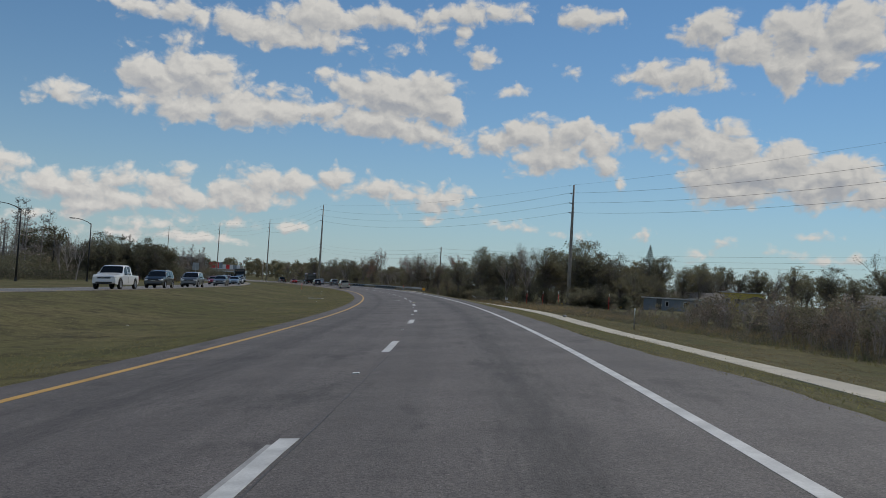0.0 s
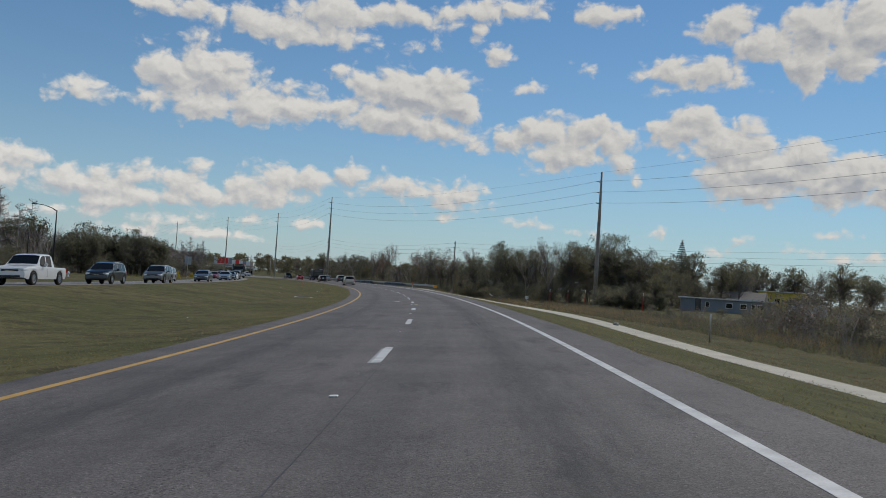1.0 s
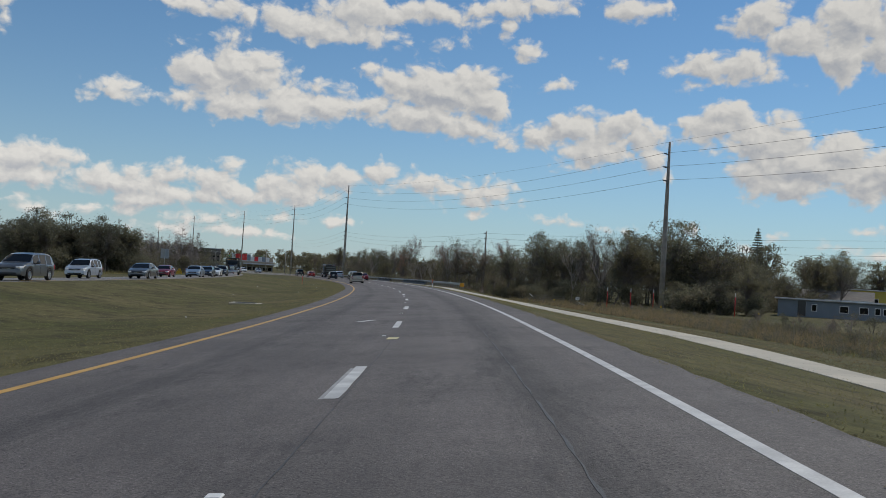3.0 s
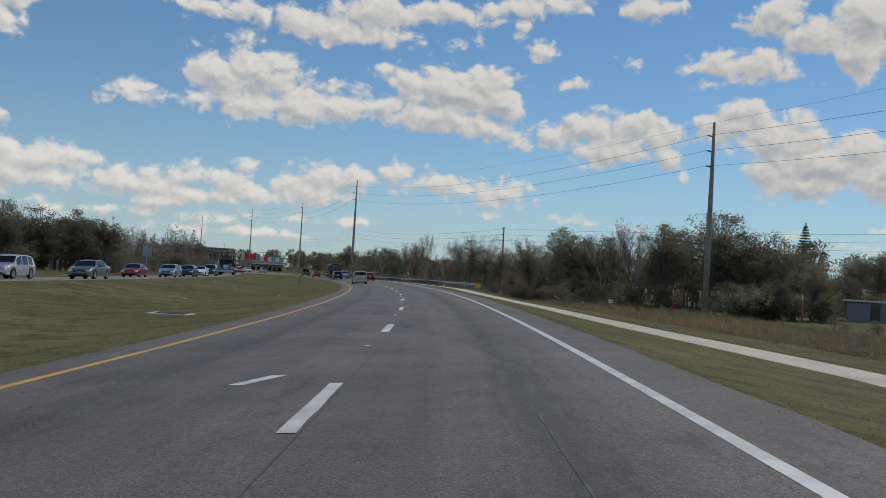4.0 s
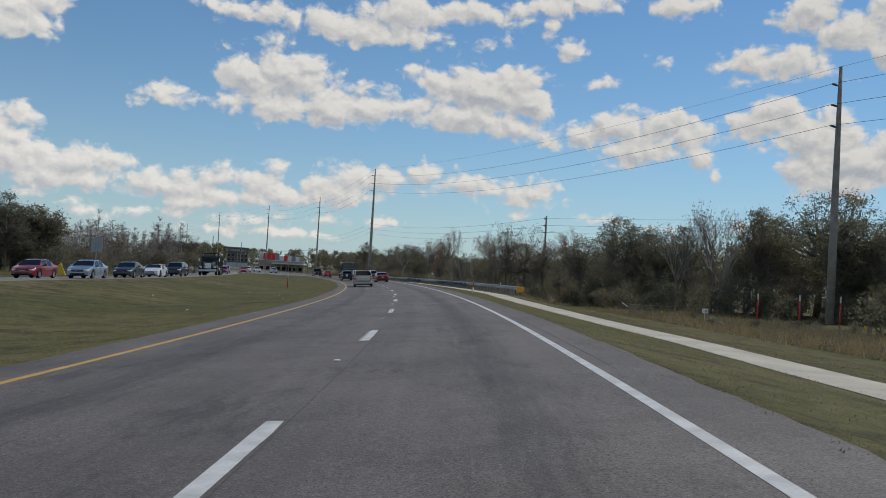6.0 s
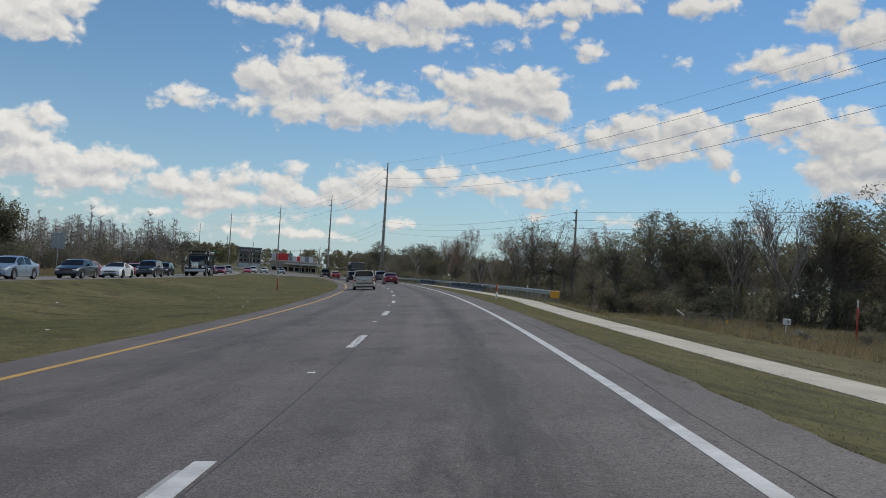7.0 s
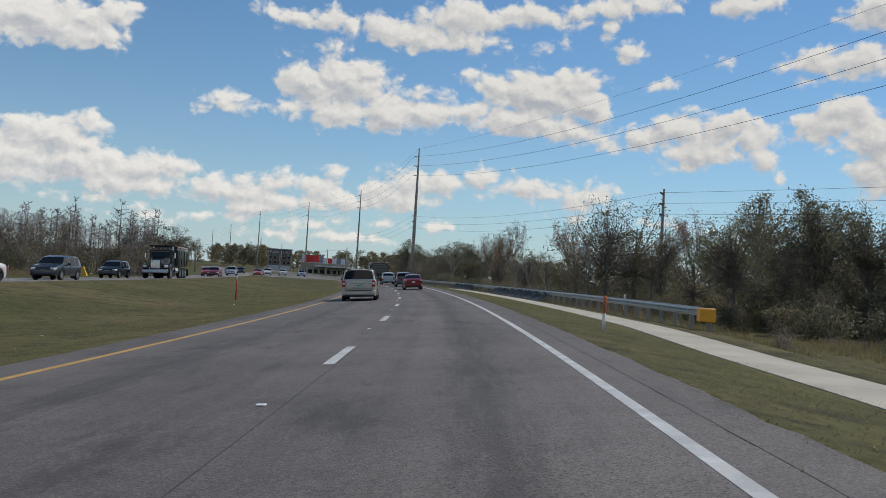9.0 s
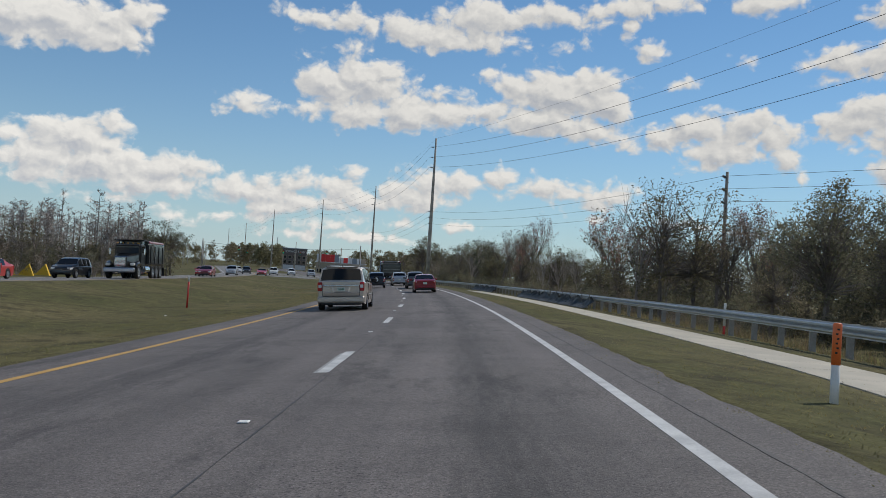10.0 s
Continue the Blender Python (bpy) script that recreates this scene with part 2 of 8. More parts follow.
def asphalt(name, base):
    """Worn asphalt: aggregate speckle, polished wheel tracks, tar streaks and patches along the lane. Its colour also
    pales along the road, imitating brighter light further on.
    """
    m = material(name, base, rough=0.78, var=0.24, scale=0.35, fine=70.0, bump=0.6, depth=0.008, spec=0.4)
    nt = m.node_tree
    bs = nt.nodes["Principled BSDF"]
    uv = nt.nodes.new("ShaderNodeUVMap")
    st = nt.nodes.new("ShaderNodeMapping")
    st.inputs["Scale"].default_value = (0.06, 2.4, 1.0)
    nt.links.new(uv.outputs[0], st.inputs["Vector"])
    streak = nt.nodes.new("ShaderNodeTexNoise")
    streak.inputs["Scale"].default_value, streak.inputs["Detail"].default_value = 1.0, 6.0
    nt.links.new(st.outputs[0], streak.inputs["Vector"])
    blot = nt.nodes.new("ShaderNodeTexNoise")
    blot.inputs["Scale"].default_value, blot.inputs["Detail"].default_value = 0.8, 8.0
    blot.inputs["Roughness"].default_value = 0.7
    nt.links.new(uv.outputs[0], blot.inputs["Vector"])
    speck = nt.nodes.new("ShaderNodeTexVoronoi")
    speck.inputs["Scale"].default_value = 66.0
    nt.links.new(uv.outputs[0], speck.inputs["Vector"])
    grit = nt.nodes.new("ShaderNodeTexNoise")
    grit.inputs["Scale"].default_value, grit.inputs["Detail"].default_value, grit.inputs["Roughness"].default_value = 9.0, 5.0, 0.75
    nt.links.new(uv.outputs[0], grit.inputs["Vector"])
    # darker worn patches where the binder shows, drawn out along the lane
    ps = nt.nodes.new("ShaderNodeMapping")
    ps.inputs["Scale"].default_value = (0.35, 1.1, 1.0)
    nt.links.new(uv.outputs[0], ps.inputs["Vector"])
    patch = nt.nodes.new("ShaderNodeTexNoise")
    patch.inputs["Scale"].default_value, patch.inputs["Detail"].default_value, patch.inputs["Roughness"].default_value = 0.7, 10.0, 0.78
    nt.links.new(ps.outputs[0], patch.inputs["Vector"])
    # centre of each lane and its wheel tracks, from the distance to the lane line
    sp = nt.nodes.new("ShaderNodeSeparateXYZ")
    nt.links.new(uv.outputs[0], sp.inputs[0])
    wob = nt.nodes.new("ShaderNodeMath")
    wob.operation = "MULTIPLY_ADD"
    nt.links.new(streak.outputs["Fac"], wob.inputs[0])
    wob.inputs[1].default_value = 0.8
    nt.links.new(sp.outputs["Y"], wob.inputs[2])
    cs = nt.nodes.new("ShaderNodeMath")
    cs.operation = "MULTIPLY"
    nt.links.new(wob.outputs[0], cs.inputs[0])
    cs.inputs[1].default_value = 2 * math.pi / 1.83
    co = nt.nodes.new("ShaderNodeMath")
    co.operation = "COSINE"
    nt.links.new(cs.outputs[0], co.inputs[0])

    # sharp pits where stones have come out, in clusters, and pale stone tips
    pits = nt.nodes.new("ShaderNodeTexVoronoi")
    pits.inputs["Scale"].default_value = 22.0
    nt.links.new(uv.outputs[0], pits.inputs["Vector"])
    tips = nt.nodes.new("ShaderNodeTexVoronoi")
    tips.inputs["Scale"].default_value = 30.0
    nt.links.new(uv.outputs[0], tips.inputs["Vector"])
    many = nt.nodes.new("ShaderNodeTexNoise")
    many.inputs["Scale"].default_value, many.inputs["Detail"].default_value = 0.55, 6.0
    nt.links.new(ps.outputs[0], many.inputs["Vector"])
    gap = nt.nodes.new("ShaderNodeMath")
    gap.operation = "MULTIPLY_ADD"
    nt.links.new(many.outputs["Fac"], gap.inputs[0])
    gap.inputs[1].default_value = -0.9
    nt.links.new(pits.outputs["Distance"], gap.inputs[2])

    # ravelled strips in the outer wheel tracks: rough and dark, broken along the lane
    rs = nt.nodes.new("ShaderNodeMapping")
    rs.inputs["Scale"].default_value = (0.28, 2.2, 1.0)
    nt.links.new(uv.outputs[0], rs.inputs["Vector"])
    torn = nt.nodes.new("ShaderNodeTexNoise")
    torn.inputs["Scale"].default_value, torn.inputs["Detail"].default_value, torn.inputs["Roughness"].default_value = 2.6, 9.0, 0.76
    nt.links.new(rs.outputs[0], torn.inputs["Vector"])
    near = None
    for lane, half in ((-2.45, 0.85), (2.15, 0.8)):
        off = nt.nodes.new("ShaderNodeMath")
        off.operation = "SUBTRACT"
        nt.links.new(sp.outputs["Y"], off.inputs[0])
        off.inputs[1].default_value = lane
        size = nt.nodes.new("ShaderNodeMath")
        size.operation = "ABSOLUTE"
        nt.links.new(off.outputs[0], size.inputs[0])
        fall = nt.nodes.new("ShaderNodeMapRange")
        fall.inputs["From Max"].default_value, fall.inputs["To Min"].default_value, fall.inputs["To Max"].default_value = half, 0.30, -0.10
        nt.links.new(size.outputs[0], fall.inputs["Value"])
        if near is not None:
            both = nt.nodes.new("ShaderNodeMath")
            both.operation = "MAXIMUM"
            nt.links.new(near, both.inputs[0])
            nt.links.new(fall.outputs[0], both.inputs[1])
            near = both.outputs[0]
        else:
            near = fall.outputs[0]
    edge_of = nt.nodes.new("ShaderNodeMath")
    edge_of.operation = "SUBTRACT"
    nt.links.new(torn.outputs["Fac"], edge_of.inputs[0])
    edge_of.inputs[1].default_value = 0.28
    track = nt.nodes.new("ShaderNodeMath")
    track.operation = "ADD"
    nt.links.new(edge_of.outputs[0], track.inputs[0])
    nt.links.new(near, track.inputs[1])

    def ranged(src, lo, hi, a, b):
        r = nt.nodes.new("ShaderNodeMapRange")
        for k, v in zip(("From Min", "From Max", "To Min", "To Max"), (lo, hi, a, b)):
            r.inputs[k].default_value = v
        nt.links.new(src, r.inputs["Value"])
        return r.outputs[0]

    last = None
    for s in (ranged(streak.outputs["Fac"], 0.35, 0.65, 0.9, 1.08), ranged(blot.outputs["Fac"], 0.36, 0.5, 0.84, 1.04),
              ranged(co.outputs[0], -1, 1, 0.94, 1.05), ranged(speck.outputs["Color"], 0, 1, 0.56, 1.48), ranged(grit.outputs["Fac"], 0.35, 0.65, 0.93, 1.07), ranged(patch.outputs["Fac"], 0.54, 0.62, 1.0, 0.62),
              # X term: light painted in, the tone rises from 50 to 130 m along
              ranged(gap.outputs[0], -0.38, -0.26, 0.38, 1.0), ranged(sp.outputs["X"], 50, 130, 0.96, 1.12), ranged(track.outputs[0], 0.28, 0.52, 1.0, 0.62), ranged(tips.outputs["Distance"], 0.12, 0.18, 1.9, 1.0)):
        if last is None:
            last = s
        else:
            x = nt.nodes.new("ShaderNodeMath")
            x.operation = "MULTIPLY"
            nt.links.new(last, x.inputs[0])
            nt.links.new(s, x.inputs[1])
            last = x.outputs[0]
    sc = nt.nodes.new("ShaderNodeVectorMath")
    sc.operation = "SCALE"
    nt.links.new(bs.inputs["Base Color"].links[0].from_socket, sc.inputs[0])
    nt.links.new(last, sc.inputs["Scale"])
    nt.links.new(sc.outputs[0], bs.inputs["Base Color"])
    return m


def paint(name, base, rough=0.28, metal=0.35):
    return material(name, base, rough=rough, metal=metal, var=0.04, scale=1.5, fine=300.0, bump=0.0, coat=0.8)


M = {
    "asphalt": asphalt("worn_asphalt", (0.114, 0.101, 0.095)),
    "asphalt_far": asphalt("pale_asphalt", (0.17, 0.167, 0.165)),
    "white_line": material("road_paint_white", (0.57, 0.57, 0.55), rough=0.6, var=0.18, scale=3, fine=45, bump=0.4, depth=0.004, other=(0.40, 0.40, 0.39)),
    "old_line": material("road_paint_old", (0.34, 0.34, 0.33), rough=0.7, var=0.25, scale=3, fine=40, bump=0.3, depth=0.003),
    "yellow_line": material("road_paint_yellow", (0.52, 0.30, 0.06), rough=0.6, var=0.2, scale=2, fine=40, bump=0.3, depth=0.003),
    "pale_yellow": material("pale_yellow_paint", (0.52, 0.46, 0.24), rough=0.6, var=0.12, scale=3, fine=40, bump=0.3, depth=0.003),
    "tar": material("tar_seal", (0.055, 0.053, 0.053), rough=0.6, var=0.3, scale=5, fine=60, bump=0.3),
    "seam": material("open_seam", (0.100, 0.094, 0.090), rough=0.8, var=0.3, scale=5, fine=60, bump=0.3),
    "concrete": material("pale_concrete", (0.46, 0.42, 0.335), rough=0.85, var=0.14, scale=0.9, fine=35, bump=0.3, depth=0.006, other=(0.37, 0.34, 0.275), rand=0.05),
    "grate": material("dark_grate", (0.06, 0.06, 0.06), rough=0.6, metal=0.5, var=0.3),
    "pole": material("weathered_pole", (0.33, 0.295, 0.26), rough=0.85, var=0.25, scale=1.2, fine=22, bump=0.4, depth=0.01, other=(0.23, 0.205, 0.18)),
    "concrete_pole": material("concrete_pole", (0.50, 0.45, 0.385), rough=0.85, var=0.18, scale=0.8, fine=22, bump=0.25, other=(0.25, 0.235, 0.21)),
    "wire": material("wire", (0.03, 0.03, 0.03), rough=0.5, bump=0),
    "insulator": material("insulator", (0.10, 0.10, 0.11), rough=0.3, bump=0),
    "zinc": material("galvanised_steel", (0.45, 0.48, 0.50), rough=0.45, metal=0.75, var=0.15, scale=2.5, fine=25, bump=0.15, rand=0.06),
    "timber_post": material("grey_timber", (0.24, 0.22, 0.19), rough=0.9, var=0.25, scale=3, fine=30, bump=0.4),
    "dark_post": material("weathered_grey_timber", (0.33, 0.315, 0.29), rough=0.9, var=0.3, scale=3, fine=30, bump=0.4),
    "orange": material("orange_sheet", (0.80, 0.36, 0.02), rough=0.45, var=0.08, scale=3, bump=0.1),
    "orange_red": material("orange_marker", (0.85, 0.18, 0.045), rough=0.5, var=0.1, scale=6, bump=0.1),
    "red": material("red_marker", (0.55, 0.035, 0.03), rough=0.5, var=0.12, scale=6, bump=0.1),
    "white": material("white_plastic", (0.72, 0.72, 0.70), rough=0.55, var=0.1, scale=6, bump=0.1),
    "yellow": material("yellow_flag", (0.75, 0.47, 0.03), rough=0.6, var=0.12, scale=5, bump=0.1),
    "black_sheet": material("black_silt_fabric", (0.040, 0.044, 0.042), rough=0.62, var=0.35, scale=3, fine=20, bump=0.5, depth=0.02),
    "black": material("black_plastic", (0.02, 0.02, 0.021), rough=0.5, var=0.2, bump=0.1),
    "rubber": material("tyre_rubber", (0.018, 0.018, 0.018), rough=0.85, var=0.25, scale=8, bump=0.3),
    "rim": material("alloy", (0.55, 0.56, 0.58), rough=0.3, metal=0.9, var=0.06, bump=0.0),
    "chrome": material("chrome", (0.75, 0.77, 0.80), rough=0.12, metal=1.0, var=0.03, bump=0.0),
    "glass": material("tinted_glass", (0.010, 0.011, 0.012), rough=0.05, var=0.05, bump=0.0, spec=0.3),
    "lamp_red": material("red_lens", (0.42, 0.012, 0.015), rough=0.15, var=0.08, scale=12, bump=0.0, coat=1.0),
    "lamp_clear": material("clear_lens", (0.72, 0.72, 0.70), rough=0.12, var=0.08, scale=12, bump=0.0, coat=1.0),
    "plate": material("plate_white", (0.55, 0.60, 0.55), rough=0.45, var=0.05, bump=0.0),
    "plate_ink": material("plate_green", (0.03, 0.16, 0.10), rough=0.5, bump=0.0),
    "champagne": paint("champagne_paint", (0.56, 0.49, 0.42), metal=0.35),
    "silver": paint("silver_paint", (0.42, 0.45, 0.49)),
    "dark_blue": paint("dark_blue_grey_paint", (0.022, 0.028, 0.04)),
    "black_paint": paint("black_paint", (0.012, 0.012, 0.013), metal=0.1),
    "grey_paint": paint("grey_paint", (0.11, 0.115, 0.12)),
    "red_paint": paint("red_paint", (0.25, 0.010, 0.018), metal=0.2),
    "bright_red": paint("bright_red_paint", (0.48, 0.03, 0.02), metal=0.1),
    "white_paint": paint("white_paint", (0.70, 0.70, 0.69), metal=0.0),
    "blue_silver": paint("blue_silver_paint", (0.23, 0.30, 0.38)),
    "wall_grey": material("blue_grey_siding", (0.21, 0.245, 0.285), rough=0.8, var=0.1, scale=1.0, fine=12, bump=0.2),
    "wall_yellow": material("yellow_siding", (0.62, 0.50, 0.11), rough=0.8, var=0.12, scale=1.0, fine=12, bump=0.2),
    "wall_white": material("white_siding", (0.60, 0.61, 0.62), rough=0.8, var=0.1, scale=1.0, fine=12, bump=0.2),
    "wall_tan": material("tan_stucco", (0.38, 0.32, 0.25), rough=0.85, var=0.1, scale=0.5, fine=8, bump=0.2),
    "wall_dark": material("dark_cladding", (0.13, 0.11, 0.105), rough=0.7, var=0.15, scale=0.5, fine=8, bump=0.2),
    "shingle": material("grey_shingle", (0.16, 0.145, 0.13), rough=0.9, var=0.25, scale=2.0, fine=18, bump=0.5, depth=0.02),
    "sign_red": material("sign_red", (0.62, 0.03, 0.03), rough=0.5, var=0.06, bump=0.0),
    "sign_blue": material("sign_blue", (0.03, 0.12, 0.45), rough=0.5, var=0.06, bump=0.0),
    "sign_back": material("sign_back", (0.38, 0.40, 0.42), rough=0.5, metal=0.6, var=0.1, bump=0.1),
    "bark": material("bark", (0.20, 0.17, 0.15), rough=0.95, var=0.35, scale=2.0, fine=14, bump=0.6, depth=0.03),
    "grey_bark": material("grey_bark", (0.27, 0.24, 0.22), rough=0.95, var=0.3, scale=2.0, fine=14, bump=0.5, depth=0.03, rand=0.2),
    "twig": material("bare_twigs", (0.38, 0.325, 0.29), rough=0.95, var=0.25, scale=1.0, fine=6, bump=0.0, rand=0.22),
    "leaf_oak": material("oak_leaves", (0.178, 0.172, 0.112), rough=0.6, var=0.3, scale=0.5, fine=3, bump=0.0, rand=0.25, island=0.45, sub=0.62),
    "leaf_dark": material("dark_leaves", (0.150, 0.146, 0.102), rough=0.6, var=0.3, scale=0.5, fine=3, bump=0.0, rand=0.25, island=0.45, sub=0.62),
    "leaf_olive": material("olive_leaves", (0.200, 0.180, 0.104), rough=0.65, var=0.3, scale=0.5, fine=3, bump=0.0, rand=0.25, island=0.4, sub=0.62),
    "leaf_mixed": material("mixed_brush_leaves", (0.235, 0.200, 0.138), rough=0.8, var=0.3, scale=0.35, fine=3, bump=0.0, rand=0.2, island=0.45, sub=0.62, other=(0.138, 0.140, 0.082)),
    "leaf_rust": material("rust_leaves", (0.34, 0.165, 0.13), rough=0.75, var=0.3, scale=0.6, fine=3, bump=0.0, rand=0.2, island=0.4, sub=0.25),
    "leaf_brown": material("brown_brush", (0.27, 0.205, 0.15), rough=0.85, var=0.3, scale=0.8, fine=4, bump=0.0, rand=0.25, island=0.4, sub=0.2),
    "straw": material("dry_grass", (0.36, 0.27, 0.15), rough=0.9, var=0.3, scale=0.4, fine=3, bump=0.0, island=0.35, sub=0.2),
    "straw_pale": material("pale_straw", (0.50, 0.36, 0.20), rough=0.9, var=0.25, scale=0.5, fine=3, bump=0.0, island=0.35, sub=0.3),
    "blade": material("grass_blades", (0.185, 0.182, 0.072), rough=0.8, var=0.3, scale=0.25, fine=2.5, bump=0.0, island=0.15, sub=0.65, other=(0.250, 0.214, 0.104)),
    "edge_blade": material("edge_grass_blades", (0.260, 0.212, 0.118), rough=0.85, var=0.35, scale=0.4, fine=2.5, bump=0.0, island=0.2, sub=0.65, other=(0.180, 0.170, 0.078)),
    "litter": material("litter_white", (0.65, 0.65, 0.63), rough=0.7, var=0.1, bump=0.1),
}


def grass_material():
    m = material("mown_grass", (0.078, 0.080, 0.030), rough=0.95, var=0.45, scale=0.11, fine=11.0, bump=0.5, depth=0.03, other=(0.132, 0.112, 0.054), coords="Object", spec=0.1)
    nt = m.node_tree
    bs = nt.nodes["Principled BSDF"]
    tc = nt.nodes.new("ShaderNodeTexCoord")
    n = nt.nodes.new("ShaderNodeTexNoise")
    n.inputs["Scale"].default_value, n.inputs["Detail"].default_value, n.inputs["Roughness"].default_value = 0.75, 8.0, 0.68
    nt.links.new(tc.outputs["Object"], n.inputs["Vector"])
    r = nt.nodes.new("ShaderNodeMapRange")
    r.inputs["From Min"].default_value, r.inputs["From Max"].default_value = 0.48, 0.64
    nt.links.new(n.outputs["Fac"], r.inputs["Value"])
    mx = nt.nodes.new("ShaderNodeMix")
    mx.data_type = "RGBA"
    nt.links.new(r.outputs[0], mx.inputs["Factor"])
    nt.links.new(bs.inputs["Base Color"].links[0].from_socket, mx.inputs["A"])
    mx.inputs["B"].default_value = (0.056, 0.050, 0.026, 1)
    # tufts and bare scraps between them
    tuft = nt.nodes.new("ShaderNodeTexNoise")
    tuft.inputs["Scale"].default_value, tuft.inputs["Detail"].default_value, tuft.inputs["Roughness"].default_value = 3.2, 9.0, 0.82
    nt.links.new(tc.outputs["Object"], tuft.inputs["Vector"])
    g = nt.nodes.new("ShaderNodeMapRange")
    for k, v in zip(("From Min", "From Max", "To Min", "To Max"), (0.34, 0.66, 0.60, 1.40)):
        g.inputs[k].default_value = v
    nt.links.new(tuft.outputs["Fac"], g.inputs["Value"])
    sc = nt.nodes.new("ShaderNodeVectorMath")
    sc.operation = "SCALE"
    nt.links.new(mx.outputs["Result"], sc.inputs[0])
    nt.links.new(g.outputs[0], sc.inputs["Scale"])
    nt.links.new(sc.outputs[0], bs.inputs["Base Color"])
    return m


M["grass"] = grass_material()


# ---- building helpers ----
class Shape:
    """Collects vertices and faces of one mesh."""

    def __init__(self):
        self.v, self.f = [], []

    def add(self, verts, faces):
        o = len(self.v)
        self.v.extend(tuple(p) for p in verts)
        self.f.extend(tuple(i + o for i in q) for q in faces)
        return self

    def box(self, c, size, m=None, chamfer=0.0):
        """A box round c; chamfer takes its upright and long edges off."""
        x, y, z = (s / 2 for s in size)
        k = min(chamfer, x * 0.9, y * 0.9, z * 0.9)
        if k <= 0:
            vs = [(a * x, b * y, d * z) for a in (-1, 1) for b in (-1, 1) for d in (-1, 1)]
            fs = [(0, 1, 3, 2), (4, 6, 7, 5), (0, 4, 5, 1), (2, 3, 7, 6), (0, 2, 6, 4), (1, 5, 7, 3)]
        else:
            vs, fs = [], []
            ring = [(-1, -1, 1, 0), (-1, -1, 0, 1), (1, -1, 0, 1), (1, -1, 1, 0), (1, 1, 1, 0), (1, 1, 0, 1), (-1, 1, 0, 1), (-1, 1, 1, 0)]
            for zz, inset in ((-z, k), (-z + k, 0), (z - k, 0), (z, k)):
                for a, b, ka, kb in ring:
                    # corners cut between the two sides
                    px = a * (x - inset) - (a * k if kb else 0) * (1 if not inset else 0.6)
                    py = b * (y - inset) - (b * k if ka else 0) * (1 if not inset else 0.6)
                    vs.append((px, py, zz))
            order = [0, 1, 2, 3, 4, 5, 6, 7]
            # ring goes round: fix the order by angle
            ang = sorted(order, key=lambda i: math.atan2(vs[8 + i][1] / y, vs[8 + i][0] / x))
            for r in range(3):
                for i in range(8):
                    a, b = ang[i], ang[(i + 1) % 8]
                    fs.append((r * 8 + a, r * 8 + b, r * 8 + 8 + b, r * 8 + 8 + a))
            fs.append(tuple(reversed(ang)))
            fs.append(tuple(24 + i for i in ang))
        vs = [Vector(p) for p in vs]
        if m is not None:
            vs = [m @ p for p in vs]
        self.add([(p[0] + c[0], p[1] + c[1], p[2] + c[2]) for p in vs], fs)
        return self

    def tube(self, pts, radii, n=8, cap=True):
        """A round bar along pts, with a radius at each."""
        pts = [Vector(p) for p in pts]
        o, rings = len(self.v), len(pts)
        for i, p in enumerate(pts):
            d = (pts[min(i + 1, rings - 1)] - pts[max(i - 1, 0)]).normalized()
            u = d.orthogonal().normalized() if abs(d.z) < 0.9 else Vector((1, 0, 0)).cross(d).normalized()
            w = d.cross(u)
            r = radii[i] if isinstance(radii, (list, tuple)) else radii
            for k in range(n):
                a = 2 * math.pi * k / n
                self.v.append(tuple(p + u * (r * math.cos(a)) + w * (r * math.sin(a))))
        for i in range(rings - 1):
            for k in range(n):
                a, b = o + i * n + k, o + i * n + (k + 1) % n
                self.f.append((a, b, b + n, a + n))
        if cap:
            self.f.append(tuple(o + k for k in reversed(range(n))))
            self.f.append(tuple(o + (rings - 1) * n + k for k in range(n)))
        return self

    def lathe(self, profile, n=20, axis="y", c=(0, 0, 0)):
        """Turns (radius, along) pairs round an axis through c."""
        o = len(self.v)
        for r, t in profile:
            for k in range(n):
                a = 2 * math.pi * k / n
                p = (r * math.cos(a), t, r * math.sin(a)) if axis == "y" else (r * math.cos(a), r * math.sin(a), t)
                self.v.append((p[0] + c[0], p[1] + c[1], p[2] + c[2]))
        for i in range(len(profile) - 1):
            for k in range(n):
                a, b = o + i * n + k, o + i * n + (k + 1) % n
                self.f.append((a, b, b + n, a + n))
        return self

    def mesh(self, name, mat, smooth=False):
        me = bpy.data.meshes.new(name)
        me.from_pydata(self.v, [], self.f)
        me.materials.append(mat)
        if smooth:
            me.polygons.foreach_set("use_smooth", [True] * len(me.polygons))
        me.update()
        return me


def np_mesh(name, verts, faces, mat, smooth=False):
    """A mesh from arrays: all faces with the same number of corners."""
    me = bpy.data.meshes.new(name)
    verts, faces = np.asarray(verts, np.float32), np.asarray(faces, np.int32)
    n, k = faces.shape
    me.vertices.add(len(verts))
    me.vertices.foreach_set("co", verts.ravel())
    me.loops.add(n * k)
    me.loops.foreach_set("vertex_index", faces.ravel())
    me.polygons.add(n)
    me.polygons.foreach_set("loop_start", np.arange(0, n * k, k, dtype=np.int32))
    me.polygons.foreach_set("use_smooth", np.full(n, smooth))
    me.materials.append(mat)
    me.update(calc_edges=True)
    return me


def thing(name, label, category, group="", kind="", m=None):
    ob = new(name)
    ob.empty_display_size = 0.3
    if m is not None:
        ob.matrix_basis = m
    return tagged(ob, label, category, group, kind)


